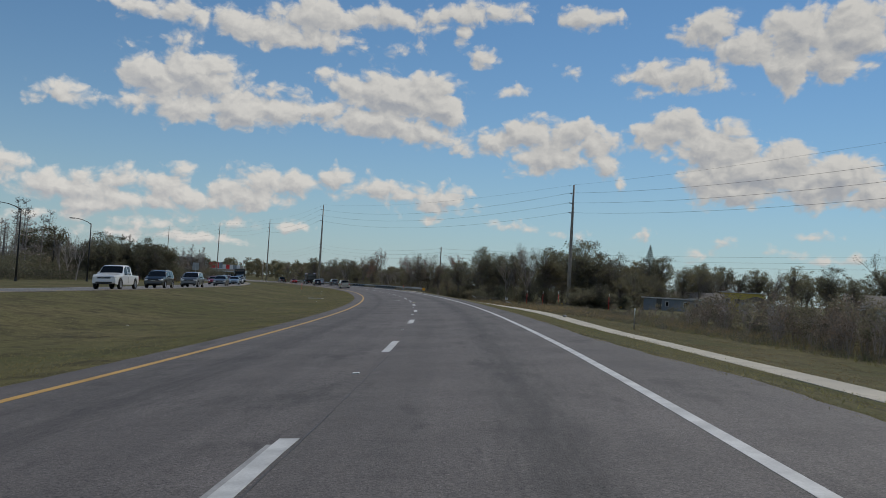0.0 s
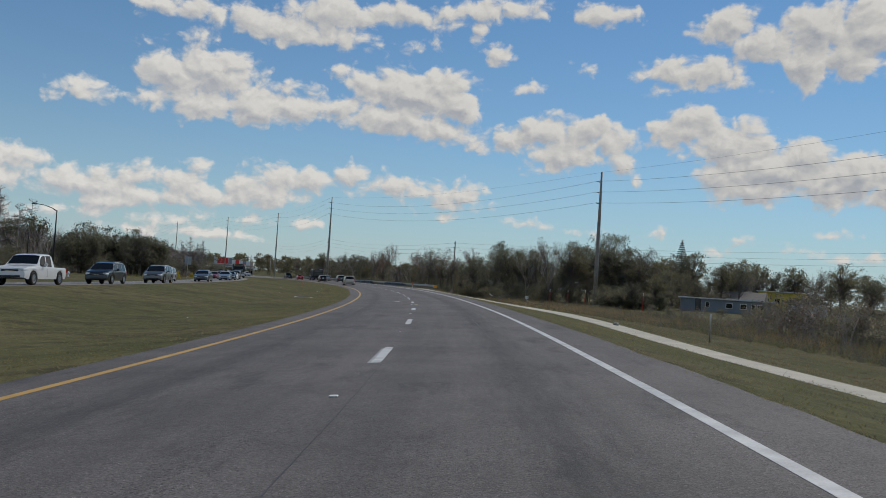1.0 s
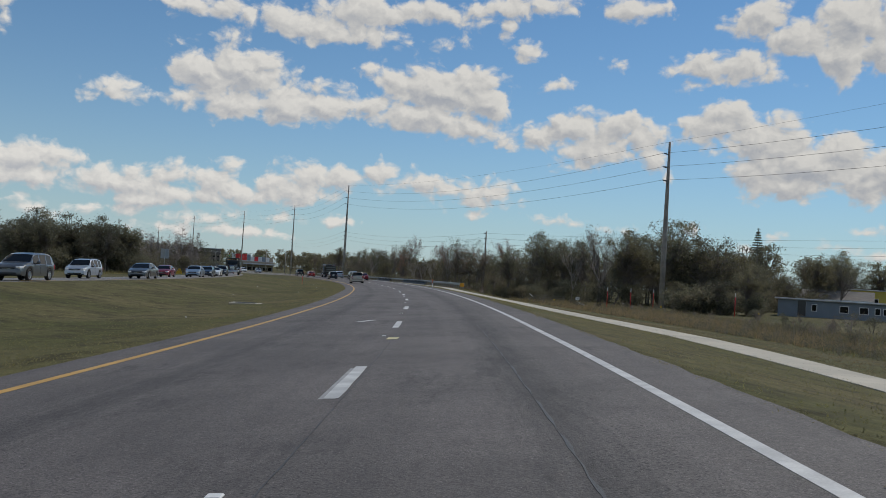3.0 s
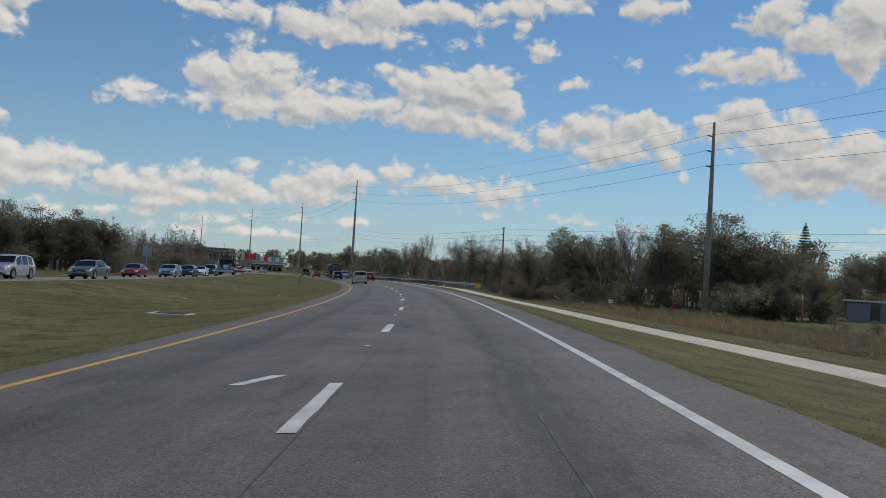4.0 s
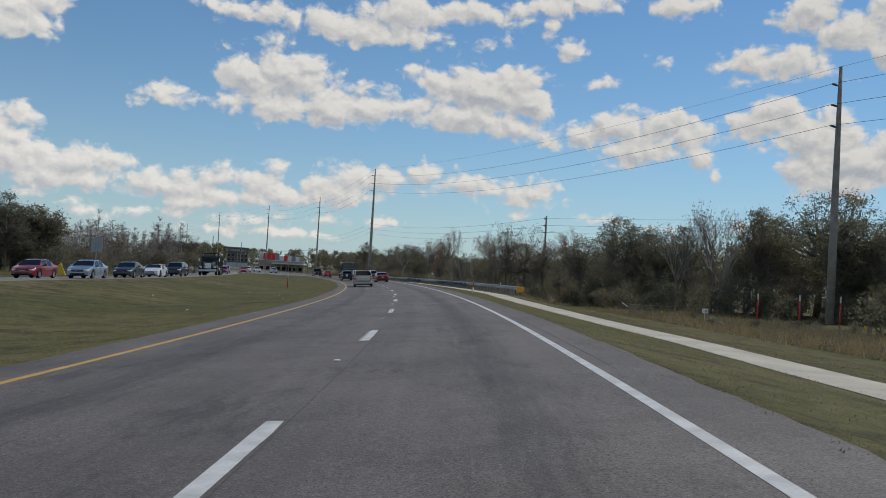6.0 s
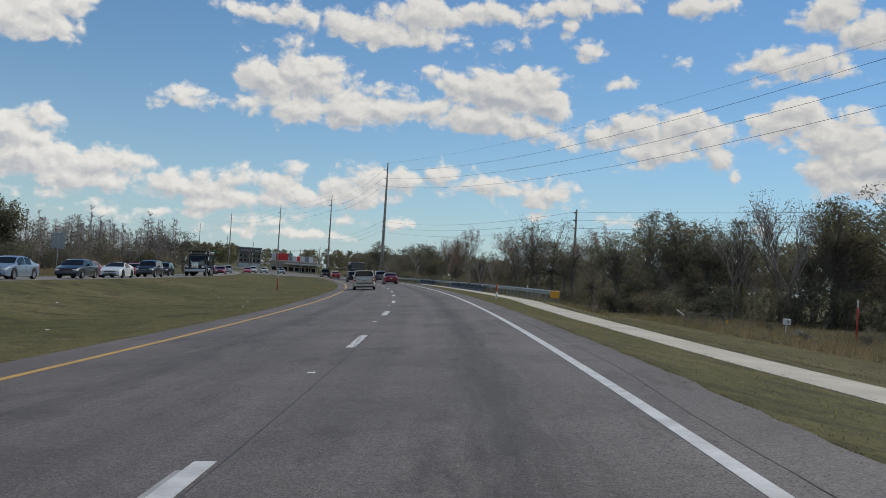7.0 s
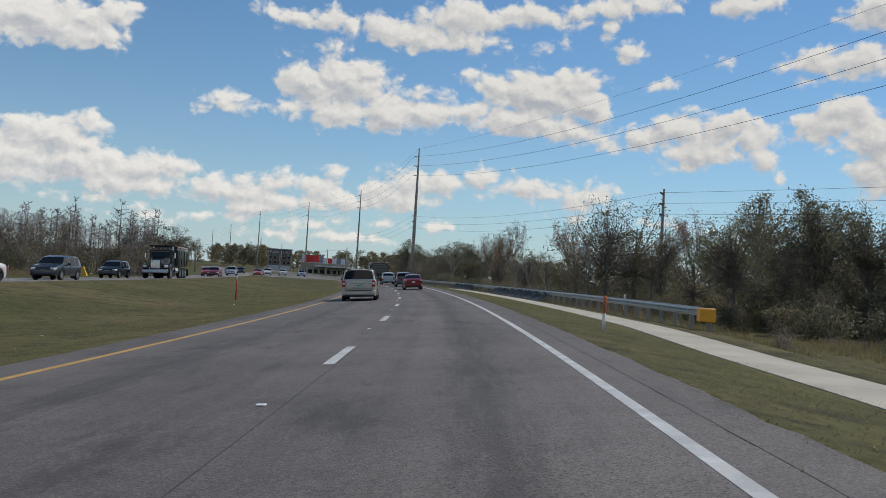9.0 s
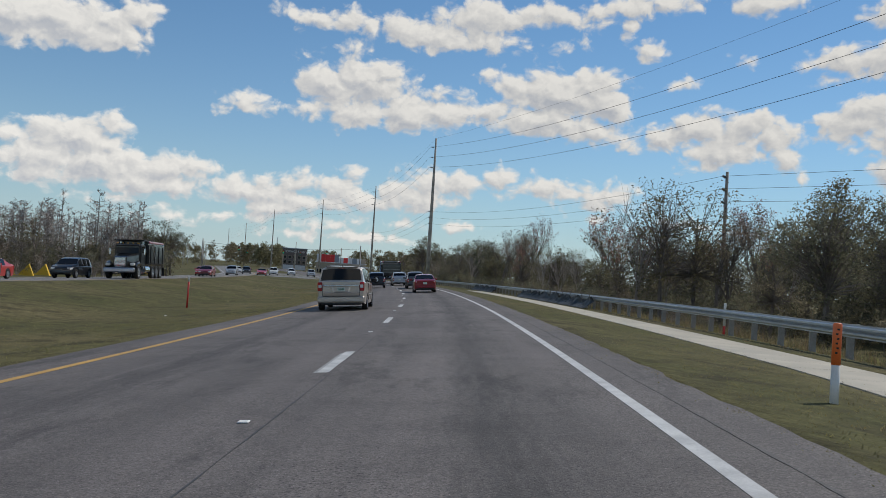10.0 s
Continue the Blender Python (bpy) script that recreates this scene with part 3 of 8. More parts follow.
def part(name, shape, mat, parent, label="", smooth=False):
    me = shape if isinstance(shape, bpy.types.Mesh) else shape.mesh(name, mat, smooth)
    ob = new(name, me)
    ob.parent = parent
    if label:
        ob["label"] = label
    return ob


def solid(name, shape, mat, label, category, group="", kind="", m=None, smooth=False):
    me = shape if isinstance(shape, bpy.types.Mesh) else shape.mesh(name, mat, smooth)
    ob = new(name, me)
    if m is not None:
        ob.matrix_basis = m
    return tagged(ob, label, category, group, kind)


def smooth_by_angle(ob, degrees=35):
    """Rounds the shading but for edges sharper than that."""
    me = ob.data
    bm = bmesh.new()
    bm.from_mesh(me)
    bmesh.ops.recalc_face_normals(bm, faces=bm.faces)
    for f in bm.faces:
        f.smooth = True
    for e in bm.edges:
        if len(e.link_faces) == 2 and e.calc_face_angle(0) > radians(degrees):
            e.smooth = False
    bm.to_mesh(me)
    bm.free()
    return ob


# ---- the road's line: a long left-hand bend ----
K0, K1, S_END = 1.6591e-3, -1.7211e-6, 390.0
RS = np.arange(-140.0, 900.5, 0.5)
cl = np.clip(RS, -40, S_END)
RH = K0 * cl + K1 * cl ** 2 / 2
rx = np.concatenate([[0], np.cumsum(-(np.sin(RH[1:]) + np.sin(RH[:-1])) / 4)])
ry = np.concatenate([[0], np.cumsum((np.cos(RH[1:]) + np.cos(RH[:-1])) / 4)])
RX, RY = rx - np.interp(0, RS, rx), ry - np.interp(0, RS, ry)


def grade(s):
    s = np.clip(s, -60, S_END)
    return -0.00155 * s - 0.787e-5 * s * s


def bank(s):
    return np.interp(s, [-60, 220, 330], [0.0752, 0.0752, 0.03])


def plan(s, d):
    """Where the point s along the lane line and d to its right lies: x, y, heading."""
    x, y, h = np.interp(s, RS, RX), np.interp(s, RS, RY), np.interp(s, RS, RH)
    return x + d * np.cos(h), y + d * np.sin(h), h


# the sidewalk's near edge, its width and the pavement's right edge along the road
def walk_in(s):
    return np.interp(s, [-60, 14, 25, 36, 43, 50, 58, 64, 73, 79, 90, 100, 107, 113, 121, 128, 140, 148, 160, 400],
                     [9.8, 9.8, 9.6, 9.4, 9.5, 9.85, 10.35, 10.6, 10.7, 10.3, 9.6, 9.4, 9.05, 8.4, 7.8, 7.45, 7.5, 7.85, 7.95, 8.0])


def walk_wide(s):
    return np.interp(s, [-60, 16, 23, 37, 46, 53, 62, 68, 78, 85, 95, 105, 112, 118, 128, 140, 150, 400],
                     [1.25, 1.3, 1.15, 1.2, 1.4, 1.5, 1.6, 1.85, 1.95, 1.95, 1.9, 1.65, 1.6, 1.5, 1.65, 1.68, 1.75, 1.72])


def walk_level(s):
    return np.interp(s, [-60, 70, 100, 125, 150, 400], [-0.42, -0.42, -0.36, -0.02, 0.18, 0.15])


def paved_right(s):
    return np.interp(s, [-60, 7, 11, 16, 30, 45, 75, 90, 105, 130, 400], [5.3, 5.2, 4.85, 4.6, 4.52, 4.38, 4.38, 4.44, 4.56, 4.53, 4.55])


ON_NEAR, ON_FAR = -21.5, -30.5


def left_edge(s):
    return np.interp(s, [-60, 45, 75, 108, 130, 150, 165, 400], [-4.75, -4.7, -4.88, -5.2, -4.97, -5.08, -4.95, -5.0])


def level(s, d):
    """Height of the finished surface over the grade, at one s."""
    b, le = float(bank(s)), float(left_edge(s))
    pr, wi = float(paved_right(s)), float(walk_in(s))
    ww, wl = float(walk_wide(s)), float(walk_level(s))
    past = float(np.interp(s, [100, 140], [0, 1]))
    flat = float(np.interp(s, [255, 290], [0, 1]))

    def med(d, z):
        """The median's hollow runs out towards the junction."""
        f = (d - ON_NEAR) / (le - ON_NEAR)
        return z + (-0.3 + (b * le + 0.3) * f - z) * flat
    ds = [-420, -60, -38, ON_FAR - 0.6, ON_FAR, ON_NEAR, ON_NEAR + 0.6, -19.0, -12.0, -7.5, le, pr, wi, wi + ww, wi + ww + 1.2,
          wi + ww + 5, wi + ww + 12, 60, 420]
    zs = [-1.3, -1.1, -0.9, -0.8, -0.75, -0.3, med(ON_NEAR + 0.6, -0.34), med(-19.0, -0.5), med(-12.0, -1.0), med(-7.5, -0.72), b * le, b * pr, wl, wl - 0.02,
          wl - 0.18 + 0.15 * past, wl - (0.62 + 0.25 * past), -1.4, -0.45, -0.2]
    return np.interp(d, ds, zs)


def surface(s, d):
    return level(s, d) + grade(s)


def spot(s, d, up=0.0):
    """World place on the finished surface."""
    x, y, _ = plan(s, d)
    return Vector((float(x), float(y), float(surface(s, d)) + up))


def spot_xy(x, y, up=0.0):
    """The same from plan coordinates."""
    i = int(np.argmin((RX - x) ** 2 + (RY - y) ** 2))
    s, h = RS[i], RH[i]
    d = (x - RX[i]) * math.cos(h) + (y - RY[i]) * math.sin(h)
    return Vector((x, y, float(surface(s, d)) + up))


def heading(s):
    return math.degrees(float(plan(s, 0)[2]))


# ---- the ground, one sheet to the horizon ----
def ground_lump(x, y, d, s):
    """How far the turf swells or sinks at a place, least beside the pavements."""
    rough = min(max((abs(d) - 4.5) / 3, 0.0), 1.0)
    if -34 < d < -19:
        rough *= 0.15
    if 4.2 < d < 12.0:
        rough *= 0.3
    return noise.fractal(Vector((x * 0.3, y * 0.3, 0)), 1.0, 2.0, 2) * 0.04 * rough


def build_ground():
    ss = np.concatenate([np.arange(-60, 200, 1.5), np.arange(200, 400, 4.0), np.arange(400, 640, 16.0)])
    ds_fixed = np.concatenate([[-150, -110, -80, -66, -56, -48, -43, -39, -36, -33, -31.2, ON_FAR - 0.15, ON_FAR + 0.3, -26, ON_NEAR - 0.3, ON_NEAR + 0.15],
                               np.arange(-21, -6.0, 0.8)])
    nr = np.arange(0, 1.001, 0.125)
    rows = []
    for s in ss:
        pr, wi, ww = float(paved_right(s)), float(walk_in(s)), float(walk_wide(s))
        right = np.concatenate([[pr - 0.25, pr + 0.06], pr + 0.1 + (wi - pr - 0.14) * nr[1:], [wi + 0.12, wi + ww - 0.12, wi + ww + 0.04],
                                wi + ww + np.array([0.6, 1.2, 2, 3, 4, 5, 6.5, 8.5, 11, 14, 18, 24, 32, 44, 60, 85, 130])])
        le = float(left_edge(s))
        d = np.concatenate([ds_fixed, [le - 0.12, le + 0.25, 0.0], right])
        z = level(s, d) + grade(s)
        # below the pavements and the sidewalk the earth is dug out
        under = ((d > le) & (d < pr)) | ((d > ON_FAR) & (d < ON_NEAR)) | ((d > wi + 0.05) & (d < wi + ww - 0.05))
        x, y, _ = plan(s, d)
        lump = np.array([ground_lump(a, b, c, s) for a, b, c in zip(x, y, d)])
        z = np.where(under, z - 0.12, z + lump)
        rows.append(np.stack([x, y, z], 1))
    n, k = len(rows), len(rows[0])
    verts = np.concatenate(rows)
    idx = np.arange(n * k).reshape(n, k)
    faces = np.stack([idx[:-1, :-1], idx[:-1, 1:], idx[1:, 1:], idx[1:, :-1]], -1).reshape(-1, 4)
    # the rim runs out to the horizon
    rim = np.concatenate([idx[0, :], idx[1:, -1], idx[-1, -2::-1], idx[-2:0:-1, 0]])
    centre = verts[rim].mean(0)
    far = []
    for r, (grow, z) in enumerate(((1.6, -1.6), (4.0, -2.2), (14.0, -3.0))):
        p = centre + (verts[rim] - centre) * grow
        p[:, 2] = z
        far.append(p)
    allv = np.concatenate([verts] + far)
    m = len(rim)
    last = rim
    extra = []
    for r in range(3):
        ring = len(verts) + r * m + np.arange(m)
        extra.append(np.stack([last, ring, np.roll(ring, -1), np.roll(last, -1)], -1))
        last = ring
    me = np_mesh("ground", allv, np.concatenate([faces] + extra), M["grass"], smooth=True)
    bm = bmesh.new()
    bm.from_mesh(me)
    bmesh.ops.recalc_face_normals(bm, faces=bm.faces)
    if sum(f.normal.z for f in list(bm.faces)[:200]) < 0:
        bmesh.ops.reverse_faces(bm, faces=bm.faces)
    bm.to_mesh(me)
    bm.free()
    ob = new("ground", me)
    return tagged(ob, "mown green and straw-brown grass verge and median", "ground", kind="structure")


build_ground()


def ribbon(name, ss, left, right, mat, up=0.0, edge=0.1, across=6, ragged=0.0, seed=0):
    """A paved strip between two offsets, with a thickness at both edges; UV in metres along and across."""
    rg = np.random.RandomState(seed)
    verts, uvs = [], []
    for s in ss:
        a, b = (left(s) if callable(left) else left), (right(s) if callable(right) else right)
        wob = rg.uniform(-ragged, ragged, 2)
        a, b = a - abs(wob[0]) * (ragged > 0), b + wob[1]
        d = np.concatenate([[a], np.linspace(a, b, across), [b]])
        x, y, _ = plan(s, d)
        z = level(s, d) + grade(s) + up
        z[0] -= edge
        z[-1] -= edge
        verts.append(np.stack([x, y, z], 1))
        uvs.append(np.stack([np.full_like(d, s), d], 1))
    n, k = len(verts), across + 2
    idx = np.arange(n * k).reshape(n, k)
    faces = np.stack([idx[:-1, :-1], idx[:-1, 1:], idx[1:, 1:], idx[1:, :-1]], -1).reshape(-1, 4)
    me = np_mesh(name, np.concatenate(verts), faces, mat)
    uv = np.concatenate(uvs)
    layer = me.uv_layers.new(name="UVMap")
    layer.data.foreach_set("uv", uv[faces.ravel()].astype(np.float32).ravel())
    return me


along = np.concatenate([np.arange(-60, 220, 0.5), np.arange(220, 400, 3.0), np.arange(400, 640, 15.0)])
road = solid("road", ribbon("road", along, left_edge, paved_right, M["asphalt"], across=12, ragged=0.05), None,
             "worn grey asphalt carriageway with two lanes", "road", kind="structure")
road_far = solid("road", ribbon("road", np.concatenate([np.arange(-60, 400, 3.0), np.arange(400, 640, 15.0)]), ON_FAR, ON_NEAR, M["asphalt_far"], across=6), None,
                 "pale grey asphalt carriageway beyond the grass median", "road", kind="structure")

apron = solid("junction", ribbon("junction", np.arange(288, 400, 4.0), ON_NEAR - 0.2, lambda s: left_edge(s) + 0.2, M["asphalt_far"], up=0.006, across=5), None,
              "pale asphalt of the open junction", "road", kind="structure")
# painted lines
L_STRIPE = 3.12


def stripe(s0, s1, d0, d1, mat, name, parent, up=0.004, step=0.6, label="", chips=0.0, seed=1):
    me = ribbon(name, np.linspace(s0, s1, max(3, int((s1 - s0) / step) + 1)), d0, d1, mat, up=up, edge=0.003, across=2, ragged=chips, seed=seed)
    return part(name, me, mat, parent, label)


for n in range(-3, 33):
    s = 12.192 * n
    if n % 2 == 0:
        stripe(s - 0.05, s + L_STRIPE - 0.25, -0.13, 0.05, M["old_line"], "old_lane_stripe", road, up=0.003)
    stripe(s, s + L_STRIPE, -0.075, 0.085, M["white_line"], "lane_stripe", road, up=0.006, chips=0.008, seed=n + 9)
EDGE = lambda s: np.interp(s, [-60, 12, 25, 42, 60, 85, 104, 142, 400], [3.50, 3.50, 3.44, 3.42, 3.365, 3.41, 3.485, 3.51, 3.51])
stripe(-60, 400, EDGE, lambda s: EDGE(s) + 0.14, M["white_line"], "edge_line", road, step=1.0)
YELLOW = lambda s: np.interp(s, [-60, 5, 42, 72, 107, 128, 150, 400], [-3.99, -3.99, -3.95, -4.09, -4.17, -4.15, -4.13, -4.13])
stripe(-60, 400, YELLOW, lambda s: YELLOW(s) + 0.15, M["yellow_line"], "yellow_edge_line", road, step=1.0)
stripe(-60, 500, ON_NEAR - 0.75, ON_NEAR - 0.6, M["yellow_line"], "yellow_edge_line", road_far, step=2.0)
stripe(-60, 500, ON_FAR + 0.75, ON_FAR + 0.6, M["white_line"], "edge_line", road_far, step=2.0)
for n in range(-3, 30):
    stripe(12.192 * n + 5, 12.192 * n + 8.05, -26.1, -25.95, M["white_line"], "lane_stripe", road_far, up=0.006)
# the joint between the lanes, sealed with tar
me = ribbon("lane_joint", np.arange(-30, 200, 0.3), 0.118, 0.127, M["tar"], up=0.003, edge=0.002, across=2, ragged=0.006, seed=4)
part("lane_joint", me, M["tar"], road, "dark sealed crack along the lane joint")
me = ribbon("lane_joint", np.arange(30, 62, 0.3), 2.122, 2.130, M["tar"], up=0.003, edge=0.002, across=2, ragged=0.02, seed=5)
part("lane_joint", me, M["tar"], road)
me = ribbon("shoulder_joint", np.arange(92, 200, 0.3), lambda s: np.interp(s, [92, 102, 106, 120, 200], [3.8, 3.86, 4.05, 4.05, 4.0]), lambda s: np.interp(s, [92, 102, 106, 120, 200], [3.8, 3.86, 4.05, 4.05, 4.0]) + 0.007,
            M["seam"], up=0.003, edge=0.002, across=2, ragged=0.02, seed=6)
part("shoulder_joint", me, M["seam"], road, "dark seam along the paved shoulder")
for off, s0, s1 in ((-0.08, 110.2, 117.5), (0.03, 109.4, 117.0)):
    slide = lambda s, o=off: np.interp(s, [103, 106, 112, 120], [0.30, 0.20, -0.06, -0.46]) + o
    me = ribbon("skid_mark", np.arange(s0, s1, 0.4), slide, lambda s, o=off: slide(s, o) + 0.009, M["seam"], up=0.008, edge=0.002, across=2, ragged=0.006, seed=7)
    part("skid_mark", me, M["seam"], road, "thin dark skid mark over the lane stripe")
# a slanting scrap of white paint and a pale yellow patch
for s0, s1, d0, d1, across, tint in ((64.0, 64.95, -1.28, -0.94, 0.19, "white_line"), (57.03, 57.58, 0.0, 0.02, 0.23, "pale_yellow")):
    x0, x1 = spot(s0, d0, 0.006), spot(s1, d1, 0.006)
    wide = spot(s0, d0 + across, 0.006) - x0
    q = [x0, x0 + wide, x1 + wide, x1]
    low = [v - Vector((0, 0, 0.004)) for v in q]
    part("paint_scrap", Shape().add(q + low, [(0, 1, 2, 3), (7, 6, 5, 4), (0, 4, 5, 1), (1, 5, 6, 2), (2, 6, 7, 3), (3, 7, 4, 0)]), M[tint], road)

# raised lane markers between the stripes
marker = Shape().box((0, 0, 0.009), (0.10, 0.10, 0.018), chamfer=0.006).mesh("lane_marker", M["white"])
for n in range(-3, 24):
    s = 58.0 if n == 4 else 12.192 * n + 8.3
    x, y, h = plan(s, -0.10)
    ob = part("lane_marker", marker, None, road)
    ob.matrix_basis = Matrix.Translation(spot(s, -0.10, 0.0)) @ Matrix.Rotation(float(h), 4, "Z") @ Matrix.Rotation(-math.atan(0.075), 4, "Y")

# ---- sidewalk, slab by slab ----
sidewalk = thing("sidewalk", "pale concrete sidewalk of cast slabs along the verge", "sidewalk", kind="structure")
for i in range(-30, 150):
    s0 = i * 1.5
    if s0 > 330:
        break
    me = ribbon("slab", [s0 + 0.005, s0 + 0.75, s0 + 1.495], walk_in, lambda q: walk_in(q) + walk_wide(q), M["concrete"], up=0.015, edge=0.09, across=2)
    part("slab", me, None, sidewalk)


# ---- vehicles ----
def wheel_parts(r, width, holder, dark=False):
    """Tyre with tread and a spoked rim, round the y axis, outer face to +y."""
    t = Shape().lathe([(r * 0.66, -width / 2 + 0.01), (r * 0.93, -width / 2), (r * 0.995, -width / 2 + 0.03), (r, -width / 4), (r, width / 4),
                       (r * 0.995, width / 2 - 0.03), (r * 0.93, width / 2), (r * 0.66, width / 2 - 0.01), (r * 0.64, width / 2 - 0.05)], 24)
    m = Shape().lathe([(r * 0.68, width / 2 - 0.012), (r * 0.64, width / 2 - 0.02), (r * 0.62, width / 2 - 0.07), (r * 0.1, width / 2 - 0.08), (0.001, width / 2 - 0.08)], 18)
    for k in range(7):
        a = 2 * math.pi * k / 7
        rot = Matrix.Rotation(a, 4, "Y")
        m.box(rot @ Vector((r * 0.36, width / 2 - 0.035, 0)), (r * 0.56, 0.03, r * 0.13), rot)
    m.lathe([(r * 0.16, width / 2 - 0.05), (r * 0.15, width / 2 - 0.01), (0.001, width / 2 - 0.005)], 12)
    return t.mesh("tyre", M["rubber"], True), m.mesh("rim", M["black" if dark else "rim"])


class CarPlan:
    """Side view of a car. x runs from the tail (0) to the nose, in metres."""

    def __init__(self, length, width, top, belt, sill, axles, r, glass, pillars, taper=0.74, tail_w=0.93, nose_w=0.86, hull=0.0):
        self.length, self.half, self.top, self.belt, self.sill = length, width / 2, top, belt, sill
        self.axles, self.r, self.glass, self.pillars = axles, r, glass, pillars
        self.taper, self.tail_w, self.nose_w = taper, tail_w, nose_w


MINIVAN = CarPlan(5.14, 2.0, [(0.0, 1.13), (0.03, 1.17), (0.07, 1.20), (0.26, 1.66), (0.36, 1.73), (0.9, 1.755), (2.2, 1.75), (3.0, 1.69), (3.35, 1.60), (4.15, 1.18), (4.3, 1.11), (4.85, 0.95), (5.05, 0.80), (5.14, 0.66)],
                  [(0, 1.12), (2.5, 1.11), (4.0, 1.06), (4.6, 0.90), (5.14, 0.62)], 0.24, (0.98, 4.06), 0.345,
                  dict(rear=(0.07, 0.26), front=(3.35, 4.15), side=(0.42, 3.75)), [(0.2, 0.40), (1.38, 1.46), (2.48, 2.58), (3.72, 4.2)], taper=0.80, tail_w=0.94)
SUV = CarPlan(4.6, 1.86, [(0.0, 0.98), (0.05, 1.05), (0.35, 1.55), (0.5, 1.64), (1.2, 1.70), (2.4, 1.68), (2.85, 1.58), (3.45, 1.12), (3.6, 1.08), (4.3, 0.98), (4.52, 0.85), (4.6, 0.70)],
              [(0, 0.98), (2.5, 0.99), (3.4, 0.98), (4.2, 0.90), (4.6, 0.68)], 0.27, (0.88, 3.66), 0.36,
              dict(rear=(0.06, 0.36), front=(2.85, 3.45), side=(0.5, 3.2)), [(0.3, 0.55), (1.25, 1.33), (2.2, 2.3), (3.15, 3.5)], taper=0.78)
SEDAN = CarPlan(4.65, 1.80, [(0.0, 0.92), (0.08, 0.98), (0.75, 1.05), (1.35, 1.38), (1.8, 1.45), (2.5, 1.45), (2.9, 1.37), (3.55, 0.98), (3.7, 0.94), (4.35, 0.82), (4.58, 0.70), (4.65, 0.58)],
                [(0, 0.90), (0.8, 0.92), (2.5, 0.92), (3.5, 0.90), (4.3, 0.76), (4.65, 0.56)], 0.20, (0.95, 3.68), 0.32,
                dict(rear=(0.78, 1.36), front=(2.9, 3.55), side=(1.2, 3.3)), [(1.1, 1.32), (2.12, 2.2), (3.24, 3.6)], taper=0.74)
COUPE = CarPlan(4.3, 1.84, [(0.0, 0.86), (0.1, 0.94), (0.5, 1.02), (1.4, 1.26), (1.9, 1.31), (2.3, 1.29), (3.0, 0.95), (3.2, 0.90), (4.0, 0.74), (4.24, 0.62), (4.3, 0.5)],
                [(0, 0.85), (1.0, 0.90), (2.4, 0.88), (3.2, 0.84), (4.0, 0.68), (4.3, 0.48)], 0.16, (0.85, 3.40), 0.33,
                dict(rear=(0.55, 1.4), front=(2.3, 3.0), side=(1.3, 2.75)), [(1.2, 1.42), (2.7, 3.0)], taper=0.72)
PICKUP = CarPlan(5.7, 2.0, [(0.0, 1.02), (0.04, 1.08), (1.95, 1.09), (2.0, 1.20), (2.12, 1.80), (2.3, 1.88), (3.3, 1.87), (3.6, 1.78), (4.15, 1.26), (4.3, 1.20), (5.4, 1.10), (5.62, 0.98), (5.7, 0.80)],
                 [(0, 1.02), (2.0, 1.10), (4.1, 1.12), (5.4, 1.02), (5.7, 0.78)], 0.36, (1.15, 4.75), 0.40,
                 dict(rear=(2.0, 2.12), front=(3.6, 4.15), side=(2.2, 3.95)), [(2.0, 2.3), (3.0, 3.1), (3.9, 4.2)], taper=0.80)


